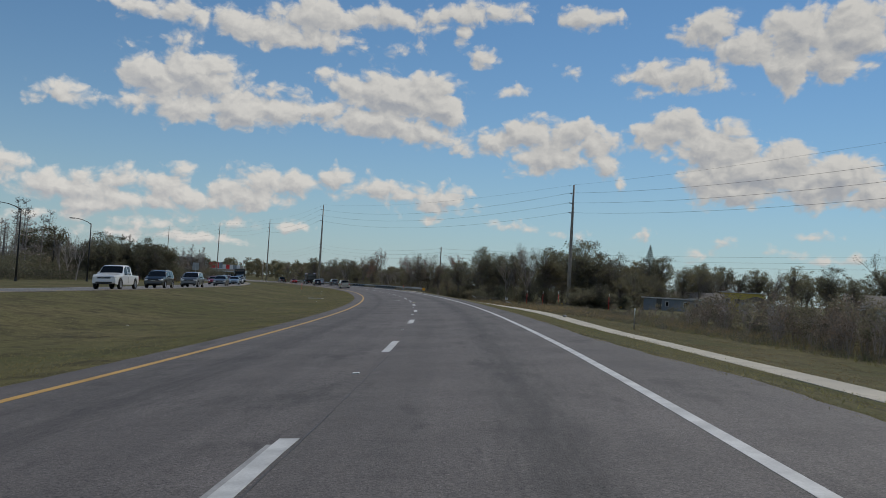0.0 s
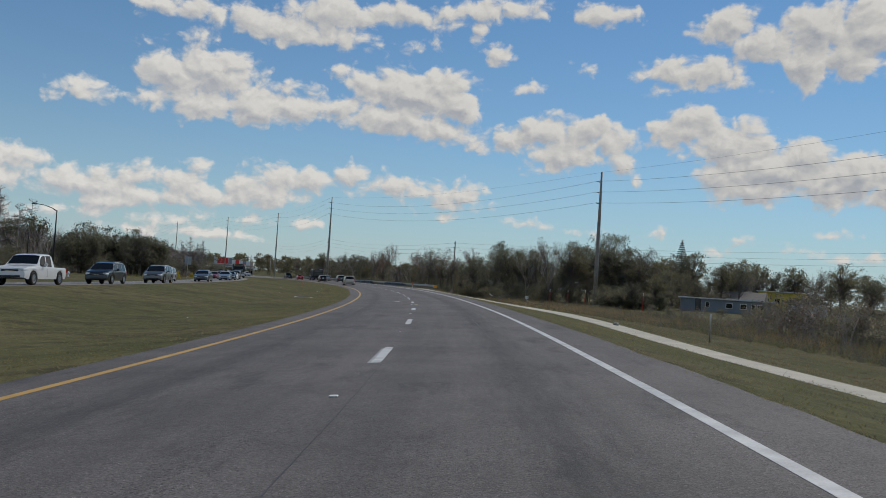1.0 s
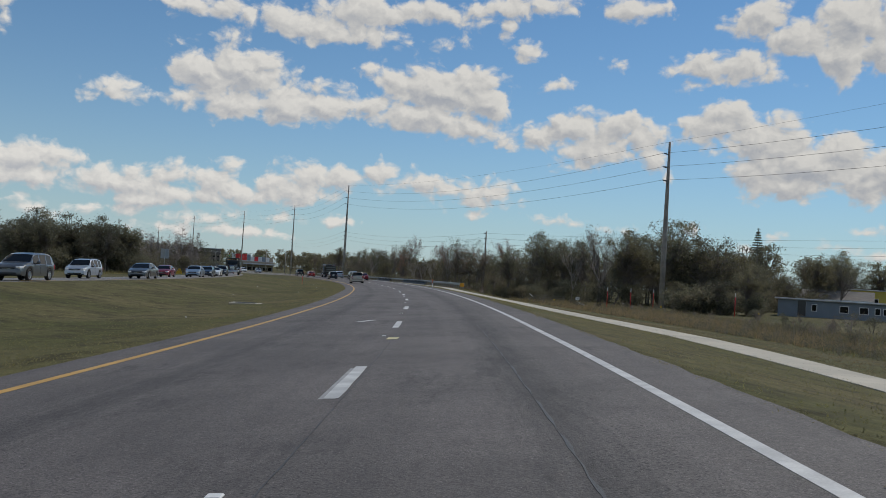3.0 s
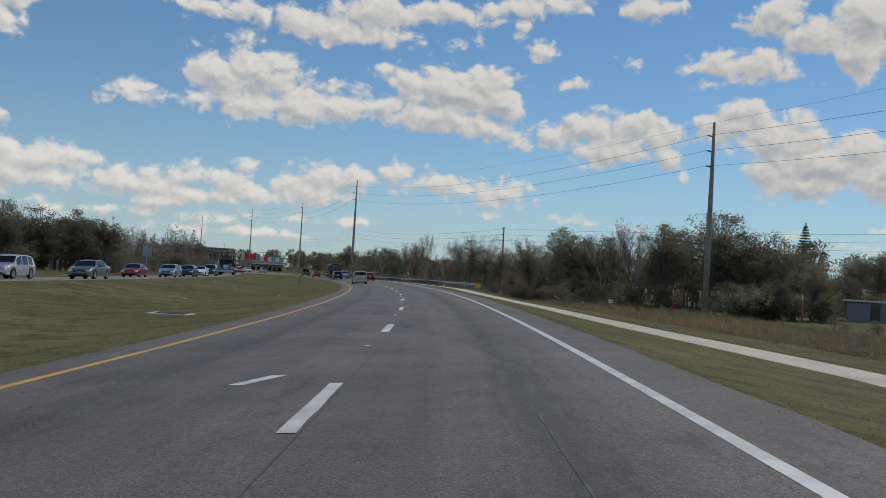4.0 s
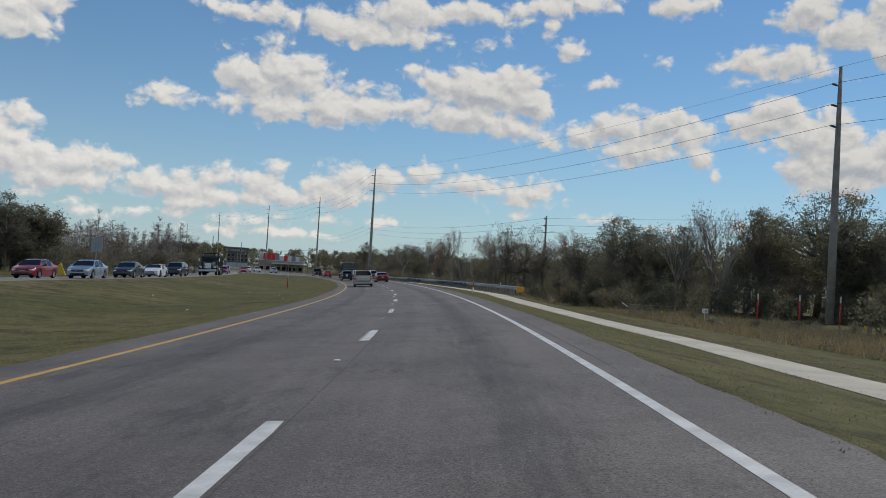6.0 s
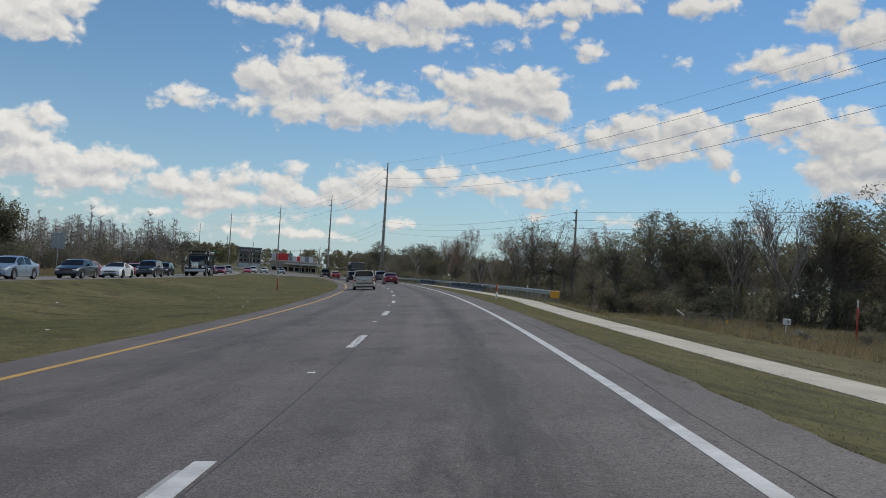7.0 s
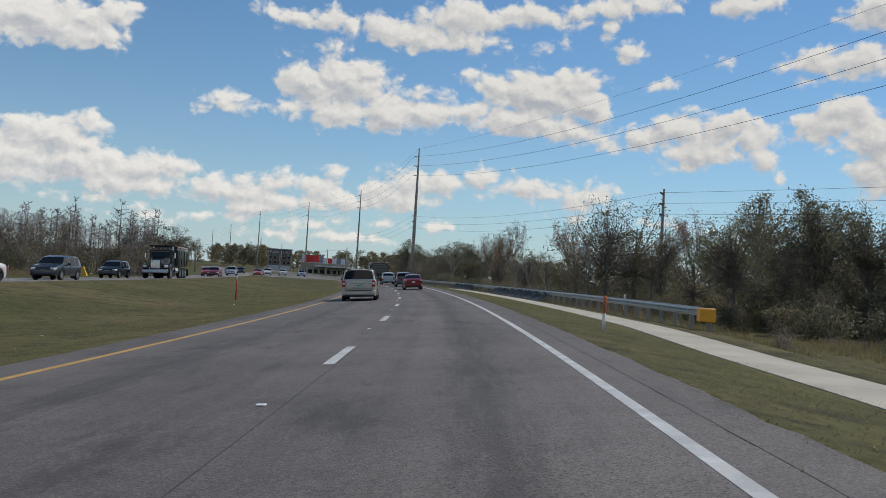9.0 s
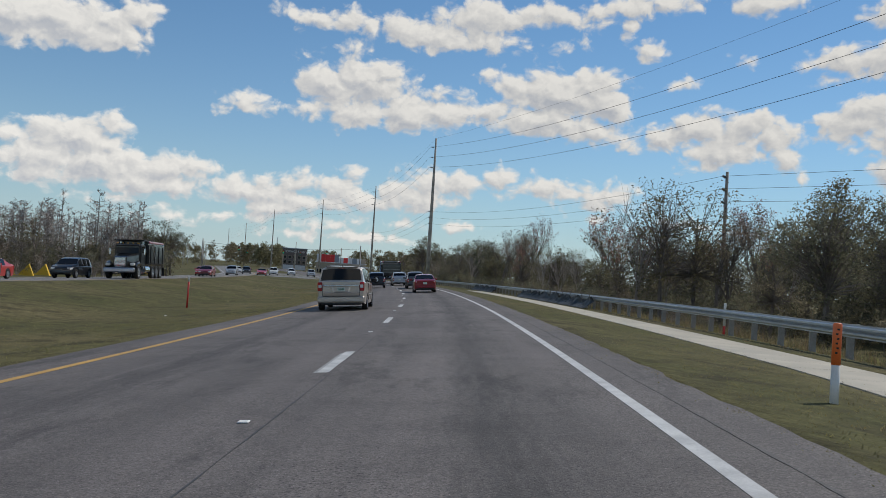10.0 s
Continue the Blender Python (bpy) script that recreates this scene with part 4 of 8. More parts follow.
def loft(p):
    """The skin of a car: rings of points from tail to nose, and what each face of it is."""
    xs = set(np.round(np.arange(0, p.length + 0.01, 0.16), 3)) | {x for x, _ in p.top} | {p.length}
    for a in p.axles:
        xs |= set(np.round(a + np.array([-0.47, -0.45, -0.4, -0.32, -0.22, -0.1, 0, 0.1, 0.22, 0.32, 0.4, 0.45, 0.47]) * p.r / 0.34, 3))
    for a, b in p.pillars:
        xs |= {a, b}
    for a, b in p.glass.values():
        xs |= {a, b}
    xs = sorted(x for x in xs if 0 <= x <= p.length)
    keep = [xs[0]]
    for x in xs[1:]:
        if x - keep[-1] > 0.014:
            keep.append(x)
    xs = keep
    tx, tz = zip(*p.top)
    bx, bz = zip(*p.belt)
    height = max(tz)
    rings = []
    for x in xs:
        zt, zb = float(np.interp(x, tx, tz)), float(np.interp(x, bx, bz))
        zb = min(zb, zt - 0.02)
        f = x / p.length
        w = p.half * float(np.interp(f, [0, 0.02, 0.1, 0.3, 0.75, 0.92, 1.0], [p.tail_w - 0.05, p.tail_w, 0.985, 1, 1, 0.95, p.nose_w]))
        g = min(1.0, max(0.0, (zt - zb - 0.05) / (height - zb - 0.05)))
        wt = w * (0.955 + (p.taper - 0.955) * g)
        low = p.sill
        if f < 0.06:
            low += 0.10 * (1 - f / 0.06)
        if f > 0.95:
            low += 0.08 * (f - 0.95) / 0.05
        arch = low
        for a in p.axles:
            ra = p.r + 0.075
            if abs(x - a) < ra:
                arch = max(arch, p.r + math.sqrt(ra * ra - (x - a) ** 2))
        arch = min(arch, zb - 0.06)
        inner = 0.72 if arch > low + 0.03 else 0.9
        half = [(0, low + 0.02), (w * inner, low + 0.01), (w * 0.965, arch), (w * 0.995, arch + 0.03 + 0.25 * (zb - arch)), (w, arch + 0.6 * (zb - arch)),
                (w * 0.985, zb - 0.03), (w * 0.955, zb), (wt + (w * 0.955 - wt) * 0.12, zb + (zt - zb) * 0.86), (wt * 0.93, zt - 0.018 * g - 0.004),
                (wt * 0.55, zt + 0.012), (0, zt + 0.018)]
        rings.append([(x, y, z) for y, z in half] + [(x, -y, z) for y, z in reversed(half[1:-1])])
    n = len(rings[0])
    faces = {"body": [], "windscreen": [], "rear_window": [], "side_window": [], "underside": []}
    flat = [q for r in rings for q in r]

    def inside(a, b, span):
        return a >= span[0] - 1e-3 and b <= span[1] + 1e-3

    for i in range(len(xs) - 1):
        a, b = xs[i], xs[i + 1]
        for j in range(n):
            q = (i * n + j, (i + 1) * n + j, (i + 1) * n + (j + 1) % n, i * n + (j + 1) % n)
            m = j if j < 10 else n - 1 - j
            kind = "body"
            if m in (0, 1):
                kind = "underside"
            elif m == 6 and inside(a, b, p.glass["side"]) and not any(inside(a, b, s) for s in p.pillars):
                kind = "side_window"
            elif m in (8, 9) and inside(a, b, p.glass["front"]):
                kind = "windscreen"
            elif m in (8, 9) and inside(a, b, p.glass["rear"]):
                kind = "rear_window"
            faces[kind].append(q)
    faces["body"].append(tuple(reversed(range(n))))
    faces["body"].append(tuple((len(xs) - 1) * n + k for k in range(n)))
    return flat, faces


def some(flat, quads):
    used = sorted({i for q in quads for i in q})
    back = {o: k for k, o in enumerate(used)}
    s = Shape()
    s.add([flat[i] for i in used], [tuple(back[i] for i in q) for q in quads])
    return s


def make_car(name, p, mat, label, category, tail_lamps="side", roof_rack=False, spare=False, dark_rims=False, trim=False, group=""):
    """A car on its wheels: origin on the road below the middle of its length, nose to +x."""
    car = thing(name, label, category, group)
    flat, faces = loft(p)
    flat = [(x - p.length / 2, y, z) for x, y, z in flat]
    x0, half = -p.length / 2, p.half
    body = part("body", some(flat, faces["body"]), mat, car)
    smooth_by_angle(body, 32)
    part("underside", some(flat, faces["underside"]), M["black"], car)
    for kind in ("windscreen", "rear_window"):
        if faces[kind]:
            smooth_by_angle(part(kind, some(flat, faces[kind]), M["glass"], car, "dark tinted glass"))
    for sign in (1, -1):
        spans, run = [], []
        quads = sorted((q for q in faces["side_window"] if flat[q[0]][1] * sign > 0.01), key=lambda q: min(flat[i][0] for i in q))
        for q in quads:
            if run and min(flat[i][0] for i in q) - max(flat[i][0] for i in run[-1]) > 0.02:
                spans.append(run)
                run = []
            run.append(q)
        if run:
            spans.append(run)
        for run in spans:
            smooth_by_angle(part("side_window", some(flat, run), M["glass"], car, "dark tinted glass"))
    tyre, rim = wheel_parts(p.r, 0.215, car, dark_rims)
    for a in p.axles:
        for sign in (1, -1):
            w = part("tyre", tyre, None, car)
            w.matrix_basis = Matrix.Translation((x0 + a, sign * (half - 0.115), p.r)) @ Matrix.Rotation(0 if sign > 0 else math.pi, 4, "Z")
            part("rim", rim, None, w)
    tx, tz = zip(*p.top)
    bx, bz = zip(*p.belt)
    zb0 = float(np.interp(0.05, bx, bz))
    zf = float(np.interp(p.length - 0.1, tx, tz))
    tw = half * p.tail_w
    for sign in (1, -1):
        h = 0.36 if tail_lamps == "tall" else (0.30 if tail_lamps == "side" else 0.16)
        lamp = part("tail_light", Shape().box((x0 + 0.09, sign * (tw - 0.105), zb0 - h / 2 + 0.02), (0.26, 0.19, h), chamfer=0.03), M["lamp_red"], car, "red tail light")
        part("lens", Shape().box((x0 - 0.042, sign * (tw - 0.11), zb0 - h / 2 + 0.03), (0.012, 0.12, h * 0.34), chamfer=0.004), M["lamp_clear"], lamp)
        part("headlight", Shape().box((x0 + p.length - 0.17, sign * (half * 0.70), zf - 0.09), (0.36, 0.34, 0.15), Matrix.Rotation(-sign * 0.35, 4, "Z"), chamfer=0.04), M["lamp_clear"], car, "clear headlight")
        xm = p.glass["front"][1] - 0.62
        zm = float(np.interp(xm, bx, bz))
        mir = part("wing_mirror", Shape().box((x0 + xm, sign * (half + 0.12), zm + 0.11), (0.12, 0.22, 0.17), chamfer=0.04), M["black"] if trim else mat, car)
        part("mirror_arm", Shape().box((x0 + xm + 0.02, sign * (half - 0.01), zm + 0.04), (0.08, 0.16, 0.05), chamfer=0.015), M["black"], mir)
        mids = [(p.pillars[k][0] + p.pillars[k][1]) / 2 for k in range(1, len(p.pillars) - 1)] or [p.length * 0.55]
        for k, xm in enumerate(mids):
            part("door_handle", Shape().box((x0 + xm + 0.10, sign * (half + 0.005), zb0 - 0.13), (0.19, 0.035, 0.035), chamfer=0.012), mat, car)
            part("door_gap", Shape().box((x0 + xm, sign * (half - 0.006), (p.sill + zb0) / 2 + 0.05), (0.012, 0.018, zb0 - p.sill - 0.2)), M["black"], car)
    part("number_plate", Shape().box((x0 - 0.028, 0, zb0 - (0.27 if trim else 0.16)), (0.015, 0.31, 0.155), chamfer=0.005), M["plate"], car, "pale plate with plain bars")
    part("rear_bumper", Shape().box((x0 + 0.06, 0, p.sill + (0.20 if trim else 0.24)), (0.26 if trim else 0.24, tw * (2.0 if trim else 1.9), 0.27 if trim else 0.17), chamfer=0.05), mat, car)
    part("lower_bumper", Shape().box((x0 + 0.07, 0, p.sill + (0.045 if trim else 0.10)), (0.22, tw * 1.7, 0.12), chamfer=0.03), M["black"], car)
    part("grille", Shape().box((x0 + p.length - 0.03, 0, zf - 0.13), (0.10, half * 1.0, 0.12), chamfer=0.03), M["black"], car, "dark grille")
    part("front_intake", Shape().box((x0 + p.length - 0.05, 0, p.sill + 0.16), (0.14, half * 1.25, 0.15), chamfer=0.04), M["black"], car)
    part("front_plate_bar", Shape().box((x0 + p.length + 0.022, 0, zf - 0.14), (0.02, half * 0.5, 0.025)), M["chrome"], car)
    for sign in (1, -1):
        part("wiper", Shape().box((x0 + p.glass["front"][1] - 0.02, sign * 0.3, float(np.interp(p.glass["front"][1], tx, tz)) + 0.03), (0.03, 0.5, 0.02)), M["black"], car)
    if roof_rack:
        for sign in (1, -1):
            zr = max(tz)
            part("roof_rail", Shape().tube([(x0 + 0.8, sign * half * 0.66, zr - 0.03), (x0 + 0.9, sign * half * 0.67, zr + 0.045), (x0 + 2.4, sign * half * 0.67, zr + 0.04), (x0 + 2.55, sign * half * 0.66, zr - 0.05)], 0.02, 6), M["black"], car)
    if spare:
        t, r = wheel_parts(0.35, 0.22, car)
        w = part("spare_tyre", t, None, car)
        w.matrix_basis = Matrix.Translation((x0 - 0.06, 0.05, 0.92)) @ Matrix.Rotation(math.pi / 2, 4, "Z")
        part("cover", r, None, w)
    return car, body


def on_road(s, d, back=False, up=0.0):
    """The pose of a thing that stands on the road and looks along it."""
    b = math.atan(float(level(s, d + 0.5) - level(s, d - 0.5)))
    h = math.radians(heading(s) + 90 + (180 if back else 0))
    pitch = math.atan(float(grade(s + 1) - grade(s - 1)) / 2)
    turn = Matrix.Rotation(h, 4, "Z") @ Matrix.Rotation(b if back else -b, 4, "X") @ Matrix.Rotation(pitch if back else -pitch, 4, "Y")
    return Matrix.Translation(spot(s, d, up)) @ turn


def make_minivan():
    p = MINIVAN
    van, body = make_car("minivan", p, M["champagne"], "champagne metallic minivan with tinted glass in the inner lane", "minivan", tail_lamps="tall", roof_rack=True, trim=True)
    x0, half = -p.length / 2, p.half
    part("chrome_strip", Shape().box((x0 - 0.028, 0, 0.995), (0.03, 1.42, 0.05), chamfer=0.012), M["chrome"], van, "chrome strip across the tailgate")
    part("emblem", Shape().box((x0 + 0.02, 0, 1.075), (0.025, 0.50, 0.03), chamfer=0.01), M["chrome"], van)
    # the pressed hollow round the plate: four sloping cheeks and a back
    rim = [(-0.40, 0.975), (0.40, 0.975), (0.31, 0.735), (-0.31, 0.735)]
    inner = [(-0.33, 0.955), (0.33, 0.955), (0.26, 0.765), (-0.26, 0.765)]
    v = [(x0 - 0.030, y, z) for y, z in rim] + [(x0 - 0.010, y, z) for y, z in inner]
    part("plate_recess", Shape().add(v, [(0, 1, 5, 4), (1, 2, 6, 5), (2, 3, 7, 6), (3, 0, 4, 7), (4, 5, 6, 7)]), M["champagne"], van)
    # the tailgate's lower part leans in towards the bumper
    v = [(x0 - 0.034, y, z) for y, z in ((-0.72, 0.715), (0.72, 0.715))] + [(x0 + 0.004, y, z) for y, z in ((0.69, 0.53), (-0.69, 0.53))] + [(x0 - 0.004, y, z) for y, z in ((-0.72, 0.735), (0.72, 0.735))]
    part("tailgate_lower", Shape().add(v, [(3, 2, 1, 0), (0, 1, 5, 4)]), M["champagne"], van)
    part("badge", Shape().box((x0 - 0.02, 0.60, 0.675), (0.02, 0.13, 0.022)), M["chrome"], van)
    for k in range(6):
        part("plate_bar", Shape().box((x0 - 0.037, -0.11 + k * 0.044, 0.85), (0.006, 0.028, 0.075)), M["plate_ink"], van)
    part("tailgate_seam", Shape().box((x0 - 0.004, 0, 0.55), (0.02, 1.45, 0.016)), M["black"], van)
    for sign in (1, -1):
        part("tailgate_seam", Shape().box((x0 - 0.002, sign * 0.735, 0.79), (0.02, 0.014, 0.46)), M["black"], van)
        part("side_trim", Shape().box((x0 + 2.55, sign * (half + 0.008), 0.60), (1.5, 0.02, 0.045), chamfer=0.008), M["chrome"], van, "chrome strip along the doors")
        part("belt_trim", Shape().box((x0 + 2.1, sign * (half * 0.962 + 0.004), 1.105), (3.0, 0.012, 0.018)), M["chrome"], van)
    part("bumper_step", Shape().box((x0 + 0.02, 0, 0.578), (0.17, 1.45, 0.016), chamfer=0.006), M["black"], van)
    part("bumper_crease", Shape().box((x0 - 0.075, 0, 0.385), (0.025, 1.62, 0.05), chamfer=0.012), M["champagne"], van)
    part("brake_light", Shape().box((x0 + 0.29, 0, 1.70), (0.05, 0.24, 0.025), chamfer=0.008), M["lamp_red"], van)
    part("rear_spoiler", Shape().box((x0 + 0.33, 0, 1.735), (0.20, 1.30, 0.03), chamfer=0.012), M["champagne"], van)
    part("aerial", Shape().box((x0 + 0.75, 0, 1.79), (0.14, 0.05, 0.05), chamfer=0.02), M["black"], van)
    part("rear_wiper", Shape().box((x0 + 0.07, 0.1, 1.225), (0.02, 0.5, 0.018)), M["black"], van)
    part("exhaust", Shape().tube([(x0 + 0.35, -0.55, 0.27), (x0 + 0.02, -0.55, 0.26)], 0.035, 10), M["zinc"], van)
    return van


van = make_minivan()
van.matrix_basis = on_road(170.1, -2.25)


def make_dump_truck():
    """A conventional tandem dump truck with a covered steel box: nose to +x, origin below its middle, 8.6 m long."""
    t = thing("dump_truck", "black dump truck with chrome grille and red-covered box", "truck")
    tyre, rim = wheel_parts(0.52, 0.29, t)
    for a in (-3.1, -1.95, -0.8, 3.05):
        for sign in (1, -1):
            w = part("tyre", tyre, None, t)
            w.matrix_basis = Matrix.Translation((a, sign * 1.08, 0.52)) @ Matrix.Rotation(0 if sign > 0 else math.pi, 4, "Z")
            part("rim", rim, None, w)
    for sign in (1, -1):
        part("chassis_rail", Shape().box((0, sign * 0.42, 0.85), (8.0, 0.1, 0.28), chamfer=0.02), M["black"], t)
        part("fender", Shape().tube([(3.68, sign * 1.06, 0.95), (3.45, sign * 1.07, 1.14), (3.05, sign * 1.08, 1.22), (2.65, sign * 1.07, 1.12), (2.4, sign * 1.06, 0.85)], [0.14, 0.18, 0.2, 0.18, 0.14], 8), M["black_paint"], t)
        part("headlight", Shape().box((3.82, sign * 0.93, 1.12), (0.2, 0.34, 0.22), chamfer=0.04), M["lamp_clear"], t, "clear headlight")
        part("fuel_tank", Shape().tube([(0.35, sign * 0.98, 0.75), (1.55, sign * 0.98, 0.75)], 0.32, 14), M["chrome"], t)
        part("exhaust_stack", Shape().tube([(0.95, sign * 0.88, 1.2), (0.95, sign * 0.88, 3.1)], 0.08, 10), M["chrome"], t)
        part("wing_mirror", Shape().box((2.1, sign * 1.35, 2.15), (0.10, 0.16, 0.5), chamfer=0.03), M["chrome"], t)
        part("mirror_arm", Shape().tube([(1.9, sign * 1.0, 2.4), (2.1, sign * 1.35, 2.42)], 0.02, 6), M["black"], t)
        part("mud_flap", Shape().box((-3.95, sign * 1.05, 0.55), (0.03, 0.55, 0.7), chamfer=0.01), M["black"], t)
    hood = [(3.85, 0.55, 0.95), (3.85, 0.55, 1.72), (2.05, 0.85, 1.05), (2.05, 0.85, 2.0)]
    s = Shape()
    s.add([(3.86, -0.52, 0.9), (3.86, 0.52, 0.9), (3.86, 0.50, 1.68), (3.86, -0.50, 1.68), (3.7, -0.46, 1.76), (3.7, 0.46, 1.76),
           (2.0, -0.9, 0.95), (2.0, 0.9, 0.95), (2.0, 0.88, 1.9), (2.0, -0.88, 1.9), (2.0, -0.7, 2.02), (2.0, 0.7, 2.02)],
          [(0, 1, 2, 3), (3, 2, 5, 4), (4, 5, 11, 10), (1, 7, 8, 2), (2, 8, 11, 5), (0, 3, 9, 6), (3, 4, 10, 9)])
    part("hood", s, M["black_paint"], t)
    part("grille", Shape().box((3.88, 0, 1.32), (0.08, 0.86, 0.78), chamfer=0.04), M["chrome"], t, "chrome grille")
    for k in range(7):
        part("grille_slat", Shape().box((3.925, 0, 1.03 + k * 0.1), (0.02, 0.74, 0.03)), M["black"], t)
    part("bumper", Shape().box((4.1, 0, 0.68), (0.22, 2.4, 0.36), chamfer=0.08), M["rim"], t, "bright steel bumper")
    part("cab", Shape().box((1.32, 0, 1.85), (1.45, 2.06, 1.9), chamfer=0.16), M["black_paint"], t)
    part("windscreen", Shape().box((2.05, 0, 2.32), (0.03, 1.72, 0.6), Matrix.Rotation(-0.12, 4, "Y"), chamfer=0.01), M["glass"], t, "dark windscreen")
    part("visor", Shape().box((2.15, 0, 2.68), (0.28, 1.9, 0.06), Matrix.Rotation(0.3, 4, "Y"), chamfer=0.02), M["black"], t)
    for sign in (1, -1):
        part("side_window", Shape().box((1.42, sign * 1.03, 2.3), (0.8, 0.02, 0.52), chamfer=0.008), M["glass"], t)
        part("door_seam", Shape().box((0.95, sign * 1.031, 1.7), (0.02, 0.01, 1.4)), M["black"], t)
    for k in range(5):
        part("roof_marker", Shape().box((2.0, -0.8 + k * 0.4, 2.83), (0.08, 0.14, 0.06), chamfer=0.02), M["orange"], t)
    # the box: floor, ribbed sides, headboard with a visor over the cab, tail gate
    for sign in (1, -1):
        side = part("box_side", Shape().box((-1.75, sign * 1.2, 2.0), (4.5, 0.06, 1.5), chamfer=0.02), M["black_paint"], t)
        for k in range(4):
            part("rib", Shape().box((-3.6 + k * 1.2, sign * 1.25, 1.95), (0.12, 0.07, 1.4), chamfer=0.02), M["black"], side)
        part("top_rail", Shape().box((-1.75, sign * 1.2, 2.8), (4.6, 0.14, 0.12), chamfer=0.03), M["chrome"], side)
        part("tarp_edge", Shape().box((-1.75, sign * 1.15, 2.95), (4.5, 0.22, 0.22), chamfer=0.08), M["red_paint"], t, "rolled red tarpaulin")
        part("tarp_arm", Shape().tube([(-1.5, sign * 1.28, 1.2), (-0.2, sign * 1.29, 3.15)], 0.025, 6), M["chrome"], t)
    part("box_floor", Shape().box((-1.75, 0, 1.28), (4.5, 2.36, 0.16), chamfer=0.03), M["black"], t)
    part("headboard", Shape().box((0.48, 0, 2.15), (0.08, 2.4, 1.75), chamfer=0.02), M["black_paint"], t)
    part("cab_shield", Shape().box((1.0, 0, 3.06), (1.5, 2.36, 0.07), Matrix.Rotation(-0.04, 4, "Y"), chamfer=0.02), M["black"], t)
    gate = part("tailgate", Shape().box((-4.02, 0, 2.0), (0.08, 2.34, 1.42), chamfer=0.02), M["black_paint"], t)
    for k in range(3):
        part("gate_rib", Shape().box((-4.08, 0, 1.5 + k * 0.45), (0.06, 2.2, 0.1), chamfer=0.02), M["grey_paint"], gate)
    part("load", Shape().box((-1.75, 0, 2.7), (4.3, 2.2, 0.3), chamfer=0.12), M["tar"], t)
    part("rear_bar", Shape().box((-4.0, 0, 0.72), (0.12, 2.1, 0.14), chamfer=0.02), M["black"], t)
    for sign in (1, -1):
        part("tail_light", Shape().box((-4.07, sign * 0.85, 0.74), (0.04, 0.3, 0.1), chamfer=0.01), M["lamp_red"], t)
    return t


truck = make_dump_truck()
truck.matrix_basis = on_road(208.5, -23.4, back=True) @ Matrix.Scale(1.07, 4)
truck_ahead = copy_thing(truck, on_road(256.0, 0.9))
tagged(truck_ahead, "black dump truck seen from its ribbed tailgate", "truck")

# traffic ahead, in our direction
ahead = [
    (SEDAN, "red_paint", "sedan", "dark red sedan in the outer lane", 201.5, 1.75, dict(tail_lamps="wide")),
    (SUV, "grey_paint", "suv", "grey compact SUV in the outer lane", 219.0, 1.75, dict(tail_lamps="tall")),
    (SUV, "silver", "suv", "silver-white SUV with tall tail lights", 238.0, 1.0, dict(tail_lamps="tall", roof_rack=True)),
    (SUV, "dark_blue", "suv", "dark blue SUV with a spare wheel on its tailgate", 224.0, -2.1, dict(spare=True, roof_rack=True)),
    (SEDAN, "bright_red", "sedan", "bright red sedan in the inner lane far ahead", 268.0, -2.1, dict(tail_lamps="wide")),
    (PICKUP, "black_paint", "pickup", "black pickup truck far ahead", 290.0, -2.1, {}),
]
for p, mat, name, label, s, d, extra in ahead:
    c, _ = make_car(name, p, M[mat], label, "car" if name != "pickup" else "pickup truck", **extra)
    c.matrix_basis = on_road(s, d)

